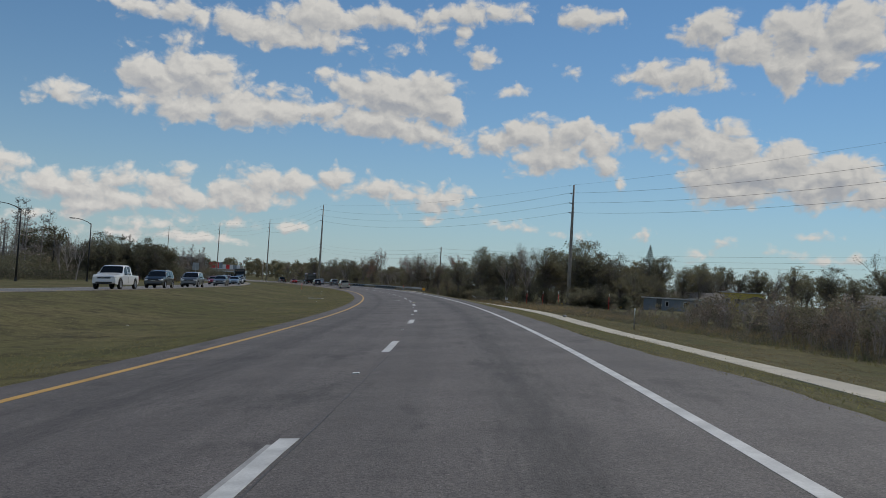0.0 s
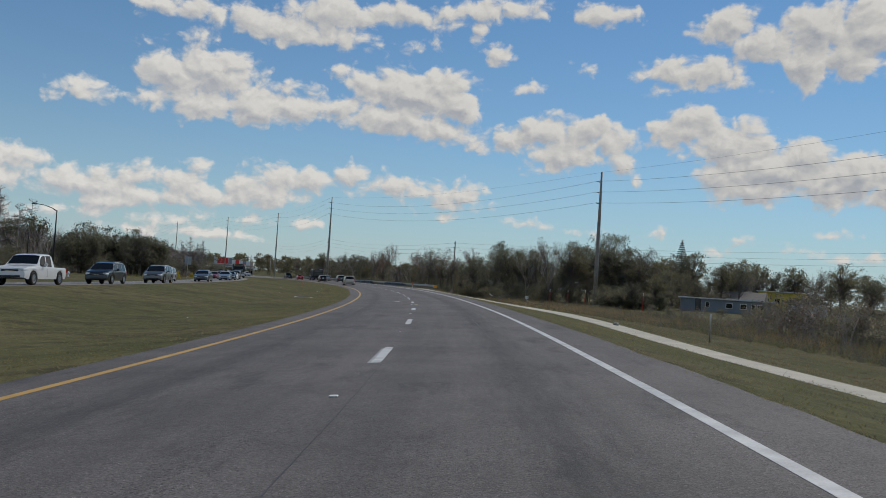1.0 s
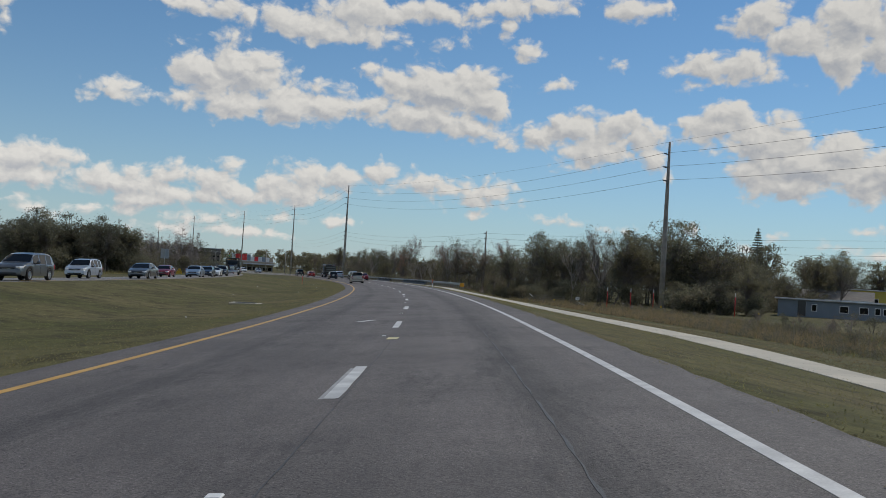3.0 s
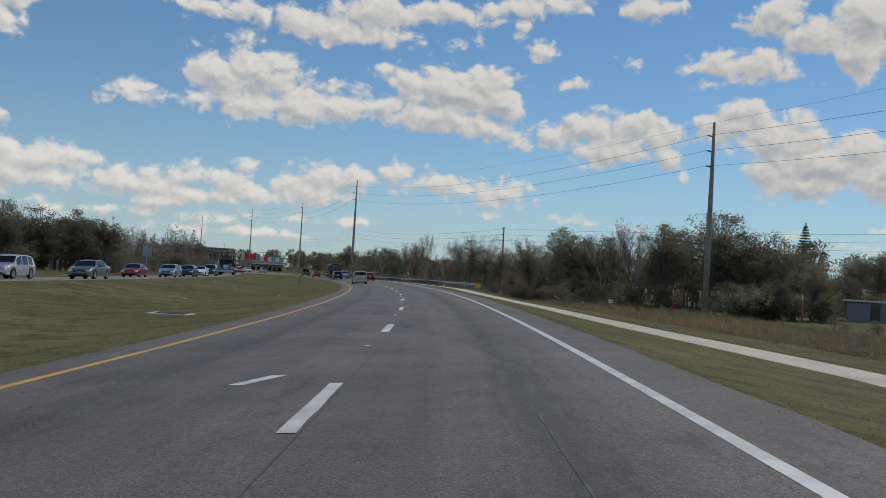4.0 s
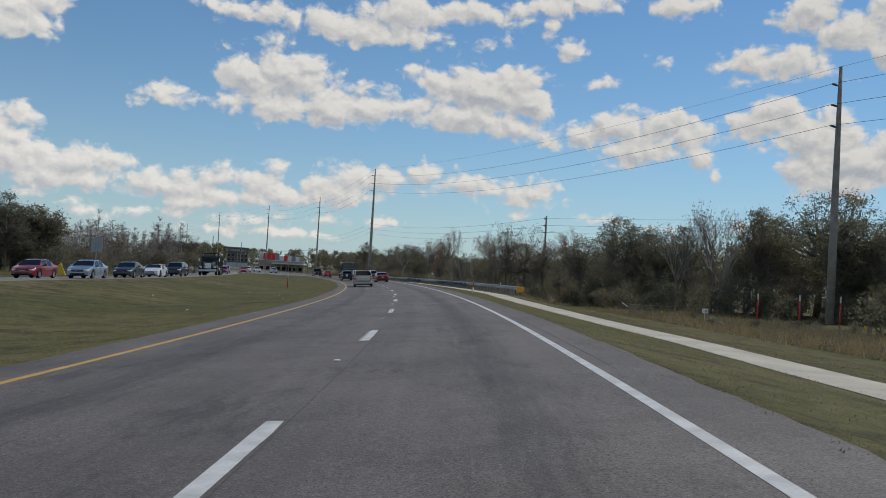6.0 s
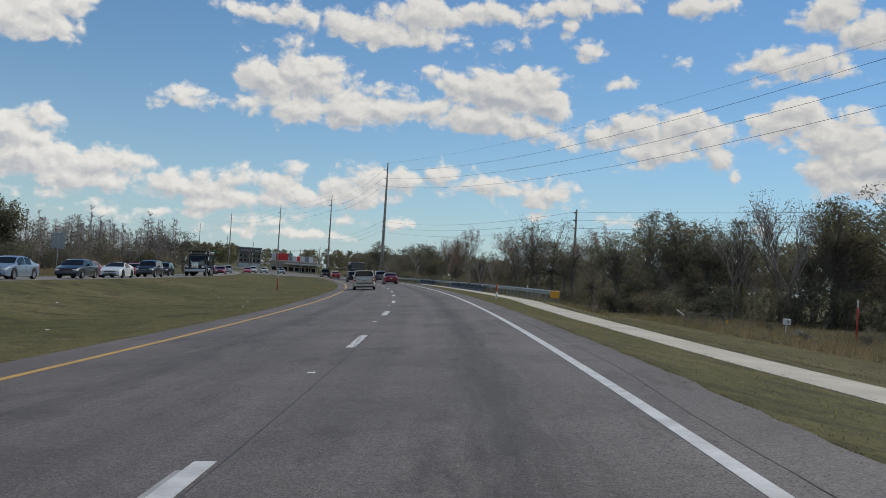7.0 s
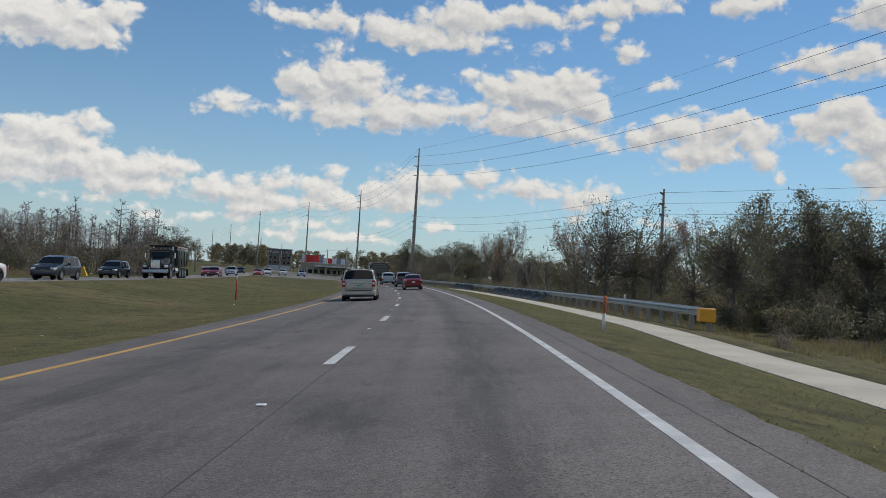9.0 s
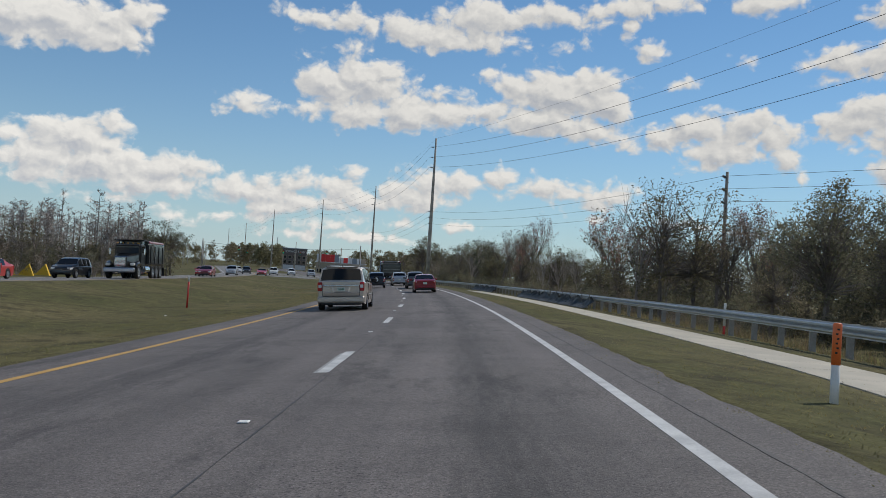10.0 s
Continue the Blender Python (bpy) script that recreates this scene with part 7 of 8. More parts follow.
def make_norfolk():
    t = thing("conifer_tree", "dark pointed conifer with tiered branches", "tree")
    rg = random.Random(7)
    part("trunk", Shape().tube([(0, 0, -0.3), (0, 0, 7), (0, 0, 14.5)], [0.28, 0.18, 0.02], 7, cap=False), M["bark"], t)
    wood, pts = Shape(), []
    for tier in range(25):
        z = 2.6 + tier * 0.47
        reach = 3.5 * (1 - (z - 2) / 12.2) + 0.12
        for k in range(8):
            a = 2 * math.pi * (k + 0.5 * (tier % 2)) / 8 + rg.uniform(-0.15, 0.15)
            tip = Vector((math.cos(a) * reach, math.sin(a) * reach, z + 0.06 * reach))
            wood.tube([(0, 0, z), tip], [0.04, 0.012], 3, cap=False)
            for f in (0.3, 0.5, 0.65, 0.8, 0.92, 1.0):
                pts.append(Vector((0, 0, z)).lerp(tip, f))
    part("branch_crown", wood, M["bark"], t)
    part("needle_crown", leaf_cloud("needle_crown", pts + [Vector((0, 0, 13.0 + 0.15 * k)) for k in range(12)], 13, 0.27, 0.10, M["leaf_dark"], 3, squash=0.5), None, t)
    return t


placed = set()
thickets = {k: [] for k in under}


def put(kinds, x, y, rg, scale, up=0.0):
    src = rg.choice(kinds)
    k = scale * rg.uniform(0.88, 1.12)
    if isinstance(src, str):
        thickets[src].append((x, y, k))
        return None
    m = Matrix.Translation(spot_xy(x, y, up - 0.05)) @ Matrix.Rotation(rg.uniform(0, 6.28), 4, "Z") @ Matrix.Diagonal((k * rg.uniform(0.9, 1.15), k * rg.uniform(0.9, 1.15), k, 1))
    if src.name not in placed:
        placed.add(src.name)
        src.matrix_basis = m
        return src
    t = copy_thing(src, KEEP)
    t.matrix_basis = m
    return t


def put_sd(kinds, s, d, rg, scale):
    x, y, _ = plan(s, d)
    return put(kinds, float(x), float(y), rg, scale)


norfolk = make_norfolk()
norfolk.matrix_basis = Matrix.Translation(spot_xy(46.8, 202.5)) @ Matrix.Scale(1.05, 4)

rg = random.Random(2024)
# the wood along the right-hand side: tall single oaks first
EDGE_S, EDGE_D = [140, 165, 174, 182, 190, 200, 230, 300, 400], [48, 46, 38, 27, 22, 21, 19, 18, 24]
mix_brown = wide * 4 + sparse + bares * 2 + rusty + olives[:1]
for kinds, x, y, k in ((oaks[:1], 25.0, 170, 1.40), (oaks[3:], 18.5, 176, 1.16), (oaks[1:2], 31, 169, 1.05), (olives, 28, 180, 1.15), (oaks[2:3], 6.5, 196, 1.2), (oaks[1:2], 0.5, 204, 1.0),
                       (oaks[:1], 12.5, 189, 1.08), (sparse[:1], 15.0, 181, 1.15), (bares[:1], 14.0, 176, 1.18), (bares[1:], 10.0, 180, 1.1), (oaks[1:2], 36, 171, 0.62), (oaks[2:3], 41, 167, 0.58),
                       (olives[:1], 48, 174, 0.98), (oaks[3:], 53, 178, 1.0), (sparse[1:], 50, 170, 0.85), (oaks[:1], -1.0, 190.5, 0.95), (sparse[1:], 20, 188, 1.1), (bares[1:], -2, 197, 0.9), (oaks[2:3], 9, 191, 0.9), (wide[1:], -10.8, 195.5, 1.24), (wide[:1], -8.4, 197.8, 1.22), (bares[1:], -10.2, 198.5, 1.15), (bares[:1], -12.6, 195.5, 1.0), (sparse[:1], -7.0, 196.0, 0.95), (wide[1:], 4, 194, 0.9), (oaks[1:2], 25, 142.5, 0.52), (oaks[3:], 29, 144, 0.55), (olives, 21.5, 147, 0.42),
                       (wide[1:], -14, 206, 0.75), (wide[:1], -9, 212, 0.8),
                       (oaks[3:], 4.6, 215, 1.36), (oaks[:1], 27.0, 184, 1.34), (oaks[1:2], 33.0, 180.5, 1.28), (oaks[2:3], 21.8, 187.5, 1.28), (sparse[1:], 13.5, 207, 1.3), (bares[:1], 17.0, 205, 1.35), (olives[:1], 12.0, 216, 1.4)):
    put(kinds, x, y, rg, k)
FOOT = [(-4, 190), (3, 183), (9, 177), (15, 170.5), (21, 167), (27, 163), (33, 161), (38, 163.5), (46, 168), (54, 174)]
for i, ((x0, y0), (x1, y1)) in enumerate(zip(FOOT, FOOT[1:])):
    n = max(2, int(math.hypot(x1 - x0, y1 - y0) / 1.8))
    nx, ny = y0 - y1, x1 - x0
    w = math.hypot(nx, ny)
    nx, ny = nx / w, ny / w
    low = 0.6 if i >= 6 else 1.0
    for k in range(n):
        f = (k + rg.random()) / n
        x, y = x0 + (x1 - x0) * f, y0 + (y1 - y0) * f
        put(bushes + under, x + rg.uniform(-1, 1), y + rg.uniform(-1, 1), rg, rg.uniform(0.5, 0.95) * (0.75 if i < 2 else 1))
        o = rg.uniform(3, 7)
        put(under + wide + (bares[:1] if i < 3 else back[:1]), x + nx * o, y + ny * o, rg, rg.uniform(0.8, 1.2) * (0.7 if i < 3 or i >= 6 else 1))
        o = rg.uniform(9, 16)
        put(under + (wide if i < 2 else back), x + nx * o, y + ny * o, rg, rg.uniform(0.7, 0.9) * low)
        o = rg.uniform(18, 36)
        if k % 2 == 0 and 1 < i < 6:
            put(back, x + nx * o, y + ny * o, rg, rg.uniform(0.72, 0.95))
s = 190.0
while s < 270:
    # thinner browner growth behind the guardrail
    e = float(np.interp(s, EDGE_S, EDGE_D))
    if not 196 < s < 206:
        put_sd(mix_brown, s + rg.uniform(-1.5, 1.5), e + 3 + rg.uniform(-2, 3), rg, rg.uniform(0.7, 1.0))
    put_sd(mix_brown, s + rg.uniform(-1.5, 1.5), e + 12 + rg.uniform(-2, 3), rg, rg.uniform(0.85, 1.15))
    for gap in (5, 9):
        put_sd(under[1:], s + rg.uniform(-2, 2), e + gap + rg.uniform(-2, 2), rg, rg.uniform(0.5, 0.8))
    put_sd(wide + under + back, s + rg.uniform(-1.5, 1.5), e + 24 + rg.uniform(-2, 6), rg, rg.uniform(0.7, 0.95))
    put_sd(back, s + rg.uniform(-1.5, 1.5), e + 34 + rg.uniform(-2, 6), rg, rg.uniform(0.75, 0.95))
    for q in range(5):
        put_sd(bushes[:1] + brush, s + rg.uniform(-3, 3), e - 1.0 + rg.uniform(-3.0, 5.0), rg, rg.uniform(0.5, 0.95))
    put_sd(bushes, s + rg.uniform(-3, 3), e + 15, rg, rg.uniform(1.0, 1.5))
    s += 5.2
while s < 400:
    e = float(np.interp(s, EDGE_S, EDGE_D))
    put_sd(mix_brown + back, s, e + 2 + rg.uniform(-1, 2), rg, rg.uniform(0.8, 1.05))
    put_sd(back + sparse, s + 3, e + 9 + rg.uniform(-2, 2), rg, rg.uniform(0.9, 1.15))
    put_sd(bushes, s + 2, e - 0.5, rg, rg.uniform(0.8, 1.2))
    s += 7.5
# single trees that stand out
for kinds, x, y, k in ((oaks[1:2], 9.5, 213, 1.0),
                       (rusty, -32.7, 284.2, 1.27), (wide[:1], -70.5, 431, 1.85), (olives[:1], -53.5, 338, 1.35), (rusty, -30.0, 262, 0.8), (bares[:1], -24.0, 240, 0.72), (oaks[3:], -56.0, 298, 0.9), (sparse[:1], -40, 300, 1.0)):
    put(kinds, x, y, rg, k)
# behind the houses
for i in range(38):
    put_sd(back + back + bares + sparse, rg.uniform(20, 150), rg.uniform(100, 150), rg, rg.uniform(0.95, 1.3))
for i in range(18):
    put_sd(back + sparse[1:], rg.uniform(30, 105), rg.uniform(66, 96), rg, rg.uniform(0.8, 1.1))
for i in range(40):
    put_sd(under, rg.uniform(30, 130), rg.uniform(84, 120), rg, rg.uniform(1.0, 1.5))
for i in range(40):
    put_sd(back + back + bares + sparse, rg.uniform(195, 250), rg.uniform(84, 175), rg, rg.uniform(0.95, 1.25))
for i in range(24):
    put_sd(under, rg.uniform(200, 245), rg.uniform(82, 140), rg, rg.uniform(1.0, 1.4))
for x, y, k in ((84, 176, 0.85), (78, 190, 1.0), (84, 168, 0.8), (57, 131, 0.62), (52, 112, 0.72), (60, 106, 0.85), (48, 96, 0.6), (62, 92, 0.8), (54, 84, 0.75), (70, 120, 0.8), (34, 160, 0.6)):
    put(oaks, x, y, rg, k)
for x, y, k in ((70, 228, 1.25), (60, 214, 1.0), (84, 220, 1.1)):
    put(bares + sparse[:1], x, y, rg, k)
# brush between the verge and the wood
for i in range(96):
    s = rg.uniform(14, 172)
    lo = float(np.interp(s, [14, 45, 60, 95, 150, 172], [25, 25, 24, 24, 23.5, 23.5]))
    hi = float(np.interp(s, [14, 60, 120, 150, 172], [40, 42, 40, 36, 28]))
    f = rg.random() ** 0.8
    d = lo + (hi - lo) * f
    tall = float(np.interp(s, [14, 60, 100, 135, 172], [0.62, 0.55, 0.42, 0.28, 0.32]))
    put_sd(brush + brush + bushes[:2], s, d, rg, tall * (0.6 + 0.6 * f) * rg.uniform(0.75, 1.25))
for s, d, k in ((50, 27, 1.15), (54, 29, 1.0), (46, 28.5, 1.0), (42, 28, 0.8), (39, 27, 0.7), (58, 31, 0.9), (92, 38, 1.0), (97, 39, 0.9), (88, 36, 0.8), (103, 36, 0.75), (76, 33, 0.7), (66, 30, 0.8), (70, 34, 0.9), (81, 38, 0.9)):
    put_sd(brush, s, d, rg, k)
for i in range(22):
    s = rg.uniform(36, 61)
    put_sd(brush + brush[1:], s, rg.uniform(25.5, 32), rg, rg.uniform(0.95, 1.3))
for i in range(15):
    put_sd(brush + brush[1:], rg.uniform(62, 76), rg.uniform(27, 33), rg, rg.uniform(0.95, 1.3))
for s, d, k in ((74, 44, 1.2), (80, 48, 1.2), (62, 42, 1.3), (68, 50, 1.4), (86, 46, 0.9)):
    put_sd(bushes, s, d, rg, k * 0.8)
for i in range(26):
    put_sd(bushes + brush[:1], rg.uniform(150, 250), rg.uniform(13.6, 17.5), rg, rg.uniform(0.22, 0.5))
# beyond the oncoming road: dark oaks, then the cypress wood
for i in range(24):
    # a close row of dark oaks near the road, undergrowth at its foot
    f, o = rg.random(), rg.uniform(0, 8)
    put(oaks + oaks + back, -71 + 12 * f - 0.82 * o, 151 + 17 * f + 0.58 * o, rg, rg.uniform(0.72, 0.9) * (0.85 + 0.02 * o))
for i in range(22):
    f, o = rg.random(), rg.uniform(-1.5, 8)
    put(under[:2], -71 + 12 * f - 0.82 * o, 151 + 17 * f + 0.58 * o, rg, rg.uniform(0.6, 0.9))
for i in range(30):
    put_sd(under[1:], rg.uniform(104, 172), rg.uniform(-70, -54), rg, rg.uniform(0.6, 1.0))
for i in range(30):
    put_sd(cypresses, rg.uniform(120, 170), rg.uniform(-84, -58), rg, rg.uniform(0.8, 1.05))
for i in range(8):
    put_sd(back, rg.uniform(100, 150), rg.uniform(-95, -76), rg, rg.uniform(0.7, 0.9))
for i in range(36):
    put_sd(cypresses, rg.uniform(160, 232), rg.uniform(-112, -64), rg, rg.uniform(0.72, 1.02))
def fan(kinds, a0, a1, r0, r1, n, k0, k1):
    """Trees scattered over a sector of the wood, seen from the road's bend."""
    for i in range(n):
        a, r = radians(rg.uniform(a0, a1)), rg.uniform(r0, r1)
        put(kinds, -12.7 - r * math.sin(a), 134.4 + r * math.cos(a), rg, rg.uniform(k0, k1))


fan(cypresses, 33.6, 44, 100, 150, 125, 0.5, 0.68)
fan(cypresses, 44, 58, 104, 150, 70, 0.5, 0.7)
fan(under[2:], 34.3, 62, 98, 128, 56, 0.8, 1.3)
fan(bares + sparse[:1], 34, 56, 96, 118, 22, 0.5, 0.8)
fan(brush, 34.5, 62, 96, 130, 50, 1.1, 1.8)
fan(brush * 2 + bushes[:1], 35.5, 62, 78, 104, 44, 0.6, 1.0)
fan(olives + oaks, 31.6, 35.0, 118, 150, 13, 0.55, 0.8)
fan(bushes, 31.8, 37.0, 100, 128, 14, 0.8, 1.4)
fan(back, 56, 70, 66, 96, 12, 0.7, 0.95)
put(cypresses[2:], -107.5, 253.0, rg, 0.84)
for s, d in ((128, -46), (131, -49), (140, -50)):
    put_sd(bares, s, d, rg, 0.75)
for s in range(0, 9):
    put_sd(bushes, 104 + s * 2.6, -48.5, rg, 0.42)

# the rest of each kind stands deep in the wood
for src in oaks + olives + wide + sparse + rusty + bares + back + bushes + brush + cypresses:
    if src.name not in placed:
        put_sd([src], rg.uniform(176, 235), rg.uniform(52, 80), rg, 0.9)

for k in range(26):
    put(under, 20.5 + 9.5 * rg.random(), 141.5 + rg.uniform(0, 6), rg, rg.uniform(0.45, 0.8))


def grow_thickets():
    """Undergrowth of the woods: heaped clumps of leaves and thin stems down to the ground."""
    names = {"leaf_dark": "dark green tangled undergrowth at the foot of the wood", "leaf_oak": "grey-green undergrowth between the trees", "leaf_mixed": "brown and olive tangled undergrowth"}
    for key, rows in thickets.items():
        rgn = np.random.RandomState(len(rows))
        pts, stems = [], Shape()
        for x, y, k in rows:
            q = spot_xy(x, y)
            for i in range(34):
                v = rgn.normal(size=3)
                v /= np.linalg.norm(v)
                r = rgn.uniform(0.4, 1.0)
                pts.append((x + v[0] * 2.5 * k * r, y + v[1] * 2.5 * k * r, max(q.z + 0.2, q.z + (2.3 + v[2] * 2.5 * r) * k)))
            for i in range(4):
                e = pts[-1 - i * 5]
                stems.tube([(x + rgn.uniform(-0.4, 0.4), y + rgn.uniform(-0.4, 0.4), q.z - 0.1), e], [0.05, 0.015], 3, cap=False)
        me = leaf_cloud("undergrowth", pts, 29, 0.85, 0.125, M[key], 40 + len(rows))
        tagged(new("undergrowth", me), names[key], "undergrowth", kind="stuff")
        tagged(new("undergrowth_stems", stems.mesh("undergrowth_stems", M["bark"])), "thin bare stems in the undergrowth", "undergrowth", kind="stuff")


grow_thickets()


def hedge(s0, s1, d, h):
    rgn = np.random.RandomState(3)
    pts = []
    for s in np.arange(s0, s1, 0.45):
        for z in (0.3, 0.75, h - 0.3):
            q = spot(s, d + rgn.uniform(-0.4, 0.4))
            pts.append((q.x, q.y, q.z + z))
    t = thing("hedge", "clipped green hedge beyond the road", "hedge")
    part("leaf_mass", leaf_cloud("leaf_mass", pts, 24, 0.42, 0.10, M["leaf_oak"], 5), None, t)
    stems = Shape()
    for s in np.arange(s0, s1, 1.2):
        q = spot(s, d)
        stems.tube([q - Vector((0, 0, 0.1)), q + Vector((0, 0, h * 0.7))], 0.03, 4)
    part("stem_row", stems, M["bark"], t)


hedge(98, 148, -47.5, 1.5)


# ---- far woods, grass and reeds: more than anyone could count ----
def far_woods():
    rgn = np.random.RandomState(8)
    pts = []

    def stand(x, y, h, w):
        g = spot_xy(x, y).z
        for k in range(int(26)):
            f = rgn.rand() ** 0.7
            r = w * math.sqrt(max(0.05, 1 - (2 * f - 0.9) ** 2)) * rgn.uniform(0.2, 1)
            a = rgn.uniform(0, 6.28)
            pts.append((x + r * math.cos(a), y + r * math.sin(a), g + h * (0.12 + 0.82 * f)))

    for i in range(120):
        # behind the shops at the junction
        a = rgn.uniform(0, 1)
        stand(-330 + 300 * a + rgn.uniform(-8, 8), 640 - 40 * a + rgn.uniform(-25, 60), rgn.uniform(11, 17), rgn.uniform(4, 7))
    for i in range(30):
        stand(-95 + rgn.uniform(-25, 60), 450 + rgn.uniform(-25, 110), rgn.uniform(8, 13), rgn.uniform(3, 5))
    for i in range(16):
        stand(rgn.uniform(-262, -232), rgn.uniform(600, 640), rgn.uniform(11, 15), rgn.uniform(4, 6))
    for i in range(110):
        # the rest of the skyline
        a = rgn.uniform(-1.45, 1.35)
        r = rgn.uniform(420, 620)
        x, y = 20 + r * math.sin(a), 60 + r * math.cos(a)
        if -340 < x < -40 and y > 250:
            continue
        stand(x, y, rgn.uniform(10, 16), rgn.uniform(5, 9))
    me = leaf_cloud("far_woods", pts, 18, 2.1, 0.62, M["leaf_far"], 9)
    return tagged(new("far_woods", me), "distant olive-green trees along the skyline", "woods", kind="stuff")


M["leaf_far"] = material("far_leaves", (0.235, 0.215, 0.115), rough=0.7, var=0.35, scale=0.03, fine=0.4, bump=0.0, island=0.35, sub=0.25, other=(0.22, 0.18, 0.11))
far_woods()


def blades(name, label, ranges, count, height, width, mat, seed, lean=0.35, each=4, loose=0.035):
    """Tufts of grass: leaning blades on the verges. ranges: s0, s1, d0, d1, share."""
    rgn = np.random.RandomState(seed)
    total = sum(r[4] for r in ranges)
    xs, ys, zs = [], [], []
    for s0, s1, d0, d1, share in ranges:
        n = int(count * share / total)
        ss = np.sort(rgn.uniform(s0, s1, n))
        a = np.array(d0(ss) if callable(d0) else np.full(n, d0))
        b = np.array(d1(ss) if callable(d1) else np.full(n, d1))
        dd = a + (b - a) * rgn.rand(n)
        x, y, _ = plan(ss, dd)
        cell = np.round(ss / 0.5) * 0.5
        for c in np.unique(cell):
            at = cell == c
            zs.append(level(c, dd[at]) + grade(ss[at]) + np.array([ground_lump(p, q, d, c) for p, q, d in zip(x[at], y[at], dd[at])]))
        xs.append(x)
        ys.append(y)
    x, y, z = np.concatenate(xs), np.concatenate(ys), np.concatenate(zs)
    n, k = len(x), each
    x, y, z = np.repeat(x, k) + rgn.normal(0, loose, n * k), np.repeat(y, k) + rgn.normal(0, loose, n * k), np.repeat(z, k)
    a = rgn.uniform(0, 6.28, n * k)
    h = height * rgn.uniform(0.5, 1.3, n * k) * np.repeat(rgn.uniform(0.6, 1.3, n), k)
    w = width * rgn.uniform(0.7, 1.4, n * k)
    ca, sa_ = np.cos(a), np.sin(a)
    b0 = np.stack([x - w * sa_, y + w * ca, z - 0.02], 1)
    b1 = np.stack([x + w * sa_, y - w * ca, z - 0.02], 1)
    bend = h * lean * rgn.uniform(0.6, 1.5, n * k)
    tip = np.stack([x + ca * bend, y + sa_ * bend, z + h], 1)
    v = np.stack([b0, b1, tip], 1).reshape(-1, 3)
    me = np_mesh(name, v, np.arange(len(v)).reshape(-1, 3), mat)
    return tagged(new(name, me), label, "grass", kind="stuff")


past_walk = lambda s: walk_in(s) + walk_wide(s)
blades("verge_grass", "short mown grass between asphalt and sidewalk", [
    (-2, 100, lambda s: paved_right(s) + 0.1, lambda s: walk_in(s) - 0.03, 3.4), (100, 190, lambda s: paved_right(s) + 0.1, lambda s: walk_in(s) - 0.03, 3.6),
    (4, 190, lambda s: past_walk(s) + 0.04, lambda s: past_walk(s) + 9.0, 3.2)], 36000, 0.011, 0.0085, M["blade"], 21, lean=4.5, loose=0.22)
blades("median_grass", "short mown grass of the median", [
    (2, 210, lambda s: left_edge(s) - 4.0, lambda s: left_edge(s) - 0.05, 5.0), (20, 230, lambda s: left_edge(s) - 9.0, lambda s: left_edge(s) - 4.0, 3.2), (40, 250, -21.2, -14.0, 2.0)],
    36000, 0.017, 0.011, M["blade"], 26, lean=3.6, loose=0.22)
blades("edge_tufts", "ragged dry grass tufts creeping over the asphalt's edge", [
    (-2, 190, lambda s: paved_right(s) - 0.06, lambda s: paved_right(s) + 0.22, 3.0), (2, 200, lambda s: left_edge(s) - 0.3, lambda s: left_edge(s) + 0.04, 2.4),
    (20, 190, lambda s: walk_in(s) - 0.10, lambda s: walk_in(s) + 0.01, 1.0)], 15000, 0.006, 0.010, M["edge_blade"], 27, lean=6.5, loose=0.05)
blades("tall_dry_grass", "tall straw-coloured weeds in front of the wood", [
    (14, 50, 24.5, 35, 1.0), (50, 100, 23.6, 35, 1.6), (95, 172, 22.6, 35, 4.4), (150, 200, 11.9, 15.5, 1.6), (180, 215, -40, -35, 1.2)], 17000, 0.5, 0.008, M["straw"], 22, lean=0.5)
blades("dry_mown_strip", "dry tan mown grass beyond the sidewalk", [
    (85, 185, lambda s: past_walk(s) + 0.5, lambda s: past_walk(s) + 10.0, 5.0), (10, 85, lambda s: past_walk(s) + 0.6, lambda s: past_walk(s) + 10.5, 4.0)], 15000, 0.04, 0.012, M["straw"], 24, lean=0.9)
blades("straw_clumps", "pale straw-coloured grass clumps in the brush", [
    (104, 128, 22.6, 29, 3.0), (84, 100, 23, 27, 1.0), (128, 150, 22, 27, 1.0), (62, 74, 24, 28, 0.8)], 2600, 0.55, 0.010, M["straw_pale"], 25, lean=0.5)
blades("green_weeds", "tall green weeds mixed through the ditch", [
    (30, 172, 22.8, 34, 4.0), (150, 230, 11.9, 15.5, 2.0), (150, 230, -44, -36, 1.0)], 12000, 0.4, 0.010, M["blade"], 23, lean=0.6)


BRUSH_D = 24.0      # where the mown strip ends before the houses


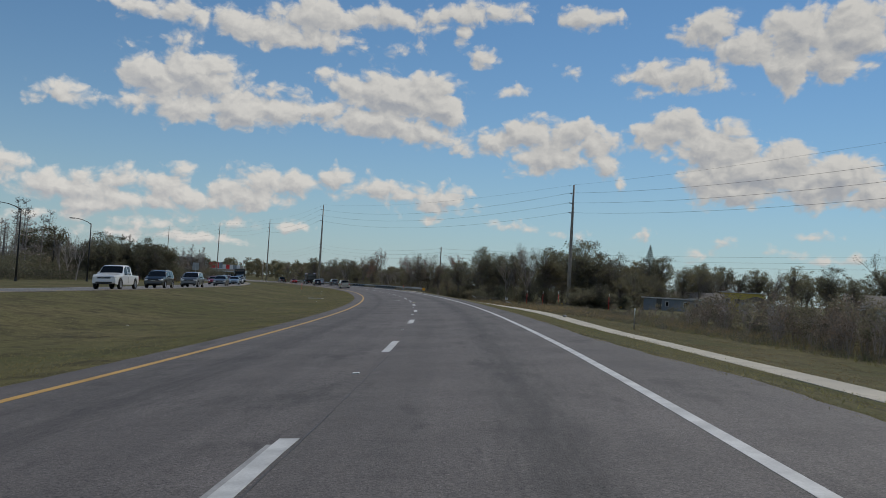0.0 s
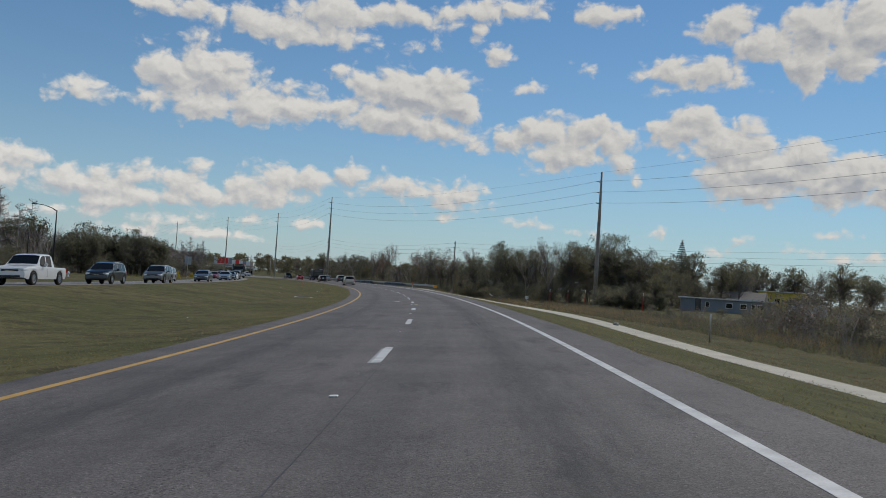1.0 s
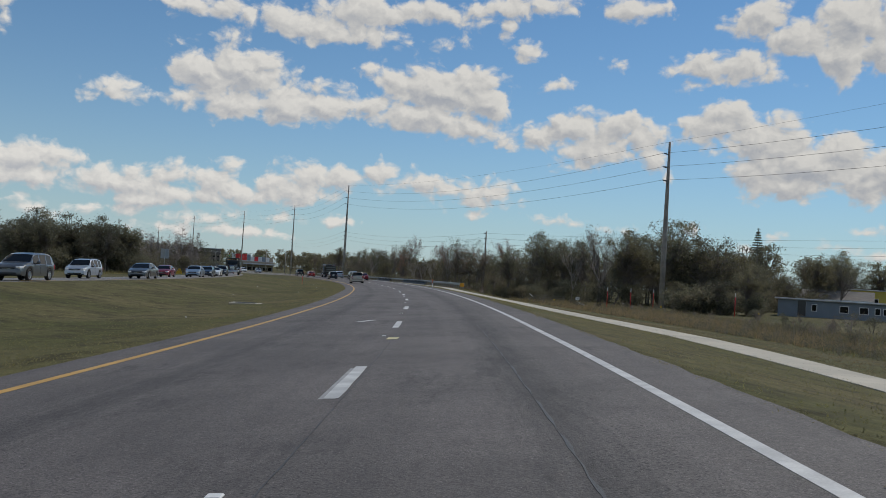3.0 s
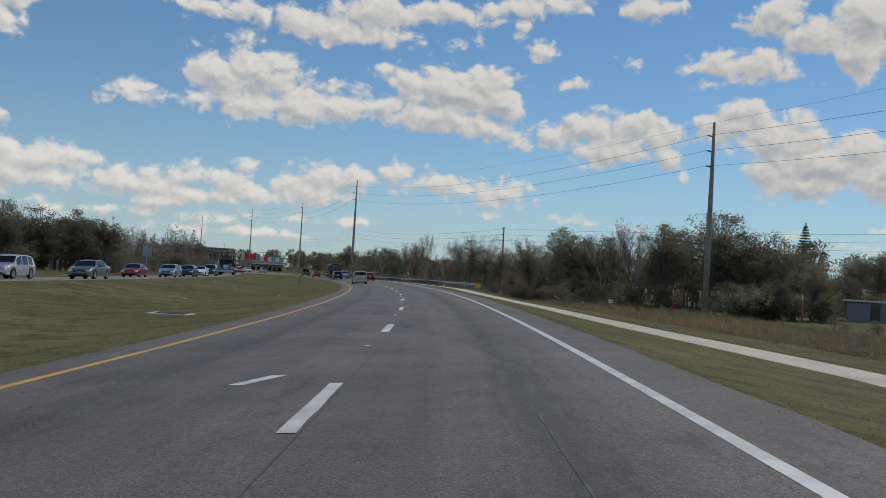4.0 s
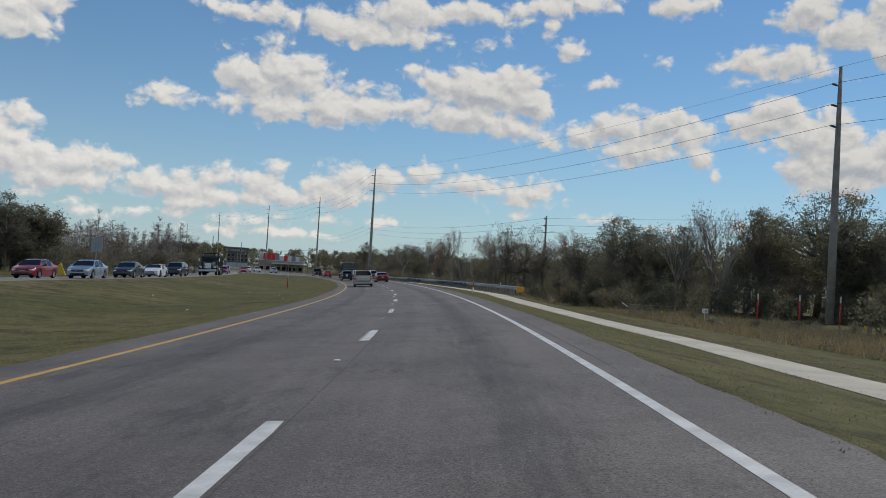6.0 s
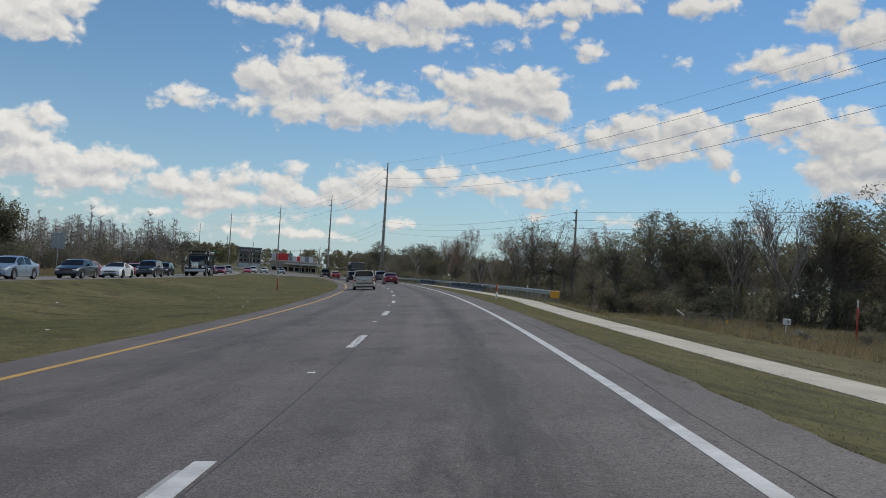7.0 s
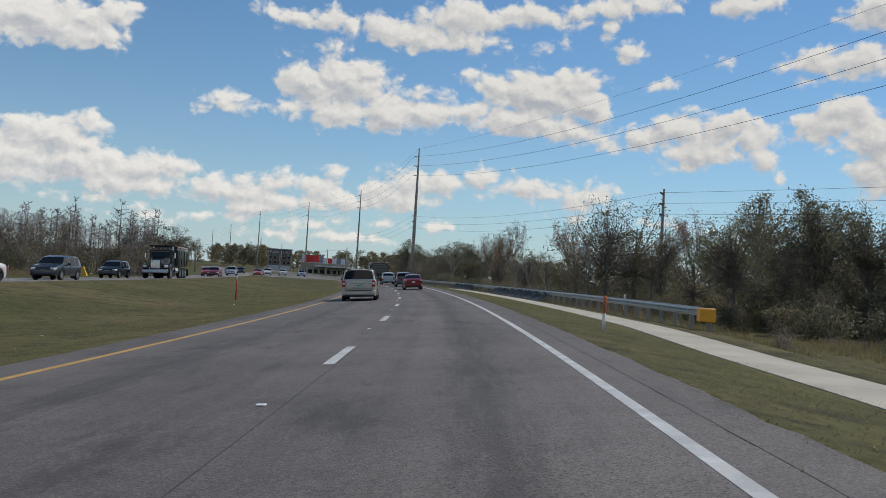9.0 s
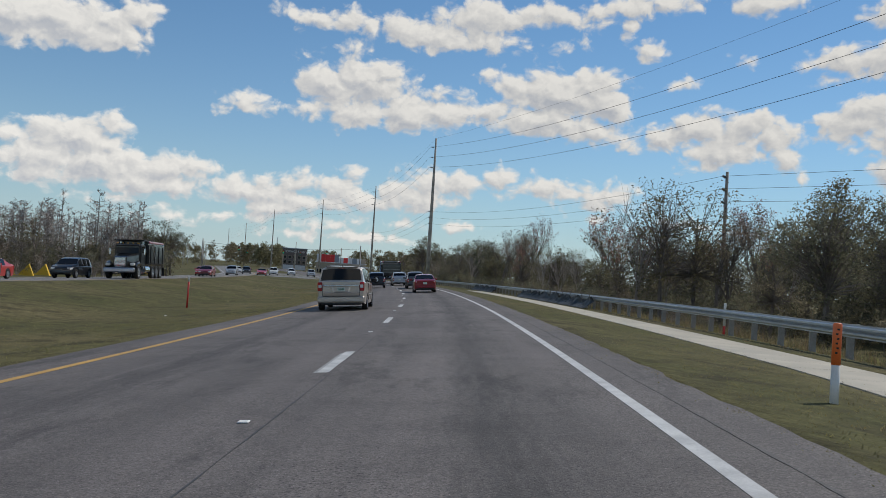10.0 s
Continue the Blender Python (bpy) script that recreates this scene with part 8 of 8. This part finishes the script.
def brush_mass(name, label, rows, stem_mat, leaf_mat, seed, per=16, size=0.05):
    """Tangled low growth: thin leaning stems with sparse small leaves. rows: s0, s1, d0, d1, count, height near, height far."""
    rgn = np.random.RandomState(seed)
    tris, pts = [], []
    for s0, s1, d0, d1, n, h0, h1 in rows:
        for i in range(n):
            s, f = rgn.uniform(s0, s1), rgn.rand()
            d = d0 + (d1 - d0) * f
            lump = math.sin(s * 0.75 + d * 0.4 + seed) * math.sin(s * 0.31 - d * 0.7) + 0.6 * math.sin(s * 1.9 + 2 * d)
            if lump < -0.55:
                continue
            h = (h0 + (h1 - h0) * f) * rgn.uniform(0.45, 1.2) * (0.75 + 0.5 * max(lump, -0.6))
            x, y, _ = plan(s, d)
            z = surface(s, d)
            x, y = float(x), float(y)
            for k in range(7):
                a, b = rgn.uniform(0, 6.28), rgn.uniform(0.1, 0.6)
                tx, ty, tz = x + math.cos(a) * b * h, y + math.sin(a) * b * h, z + h * rgn.uniform(0.6, 1.1)
                bx, by = x + math.cos(a) * 0.15, y + math.sin(a) * 0.15
                w = 0.010
                c, q = math.cos(a + 1.2) * w, math.sin(a + 1.2) * w
                tris += [(bx - c, by - q, z - 0.05), (bx + c, by + q, z - 0.05), (tx, ty, tz)]
                pts.append((bx + (tx - bx) * 0.55, by + (ty - by) * 0.55, z + (tz - z) * 0.55))
    v = np.array(tris)
    tagged(new(name + "_stems", np_mesh(name + "_stems", v, np.arange(len(v)).reshape(-1, 3), stem_mat)), "thin dry stems of " + label, "brush", kind="stuff")
    tagged(new(name + "_leaves", leaf_cloud(name + "_leaves", pts, per, 0.3, size, leaf_mat, seed)), label, "brush", kind="stuff")


brush_mass("brown_brush", "low brown and grey-green brush along the ditch", [
    (12, 52, BRUSH_D, 29, 300, 0.5, 1.1), (12, 60, 28, 38, 260, 1.1, 1.7), (52, 105, BRUSH_D - 0.6, 27, 440, 0.5, 1.1), (60, 110, 26, 38, 380, 1.0, 1.4), (105, 150, BRUSH_D - 1.5, 34, 420, 0.4, 0.75)], M["twig"], M["leaf_mixed"], 31, per=5)
brush_mass("green_brush", "dark green leafy weeds at the edge of the brush", [
    (12, 50, BRUSH_D - 0.3, BRUSH_D + 2.5, 150, 0.35, 0.6), (50, 110, BRUSH_D - 1.0, BRUSH_D + 1.6, 280, 0.4, 0.8), (60, 150, BRUSH_D - 1.5, 34, 260, 0.6, 0.9)], M["twig"], M["leaf_dark"], 32, per=7)
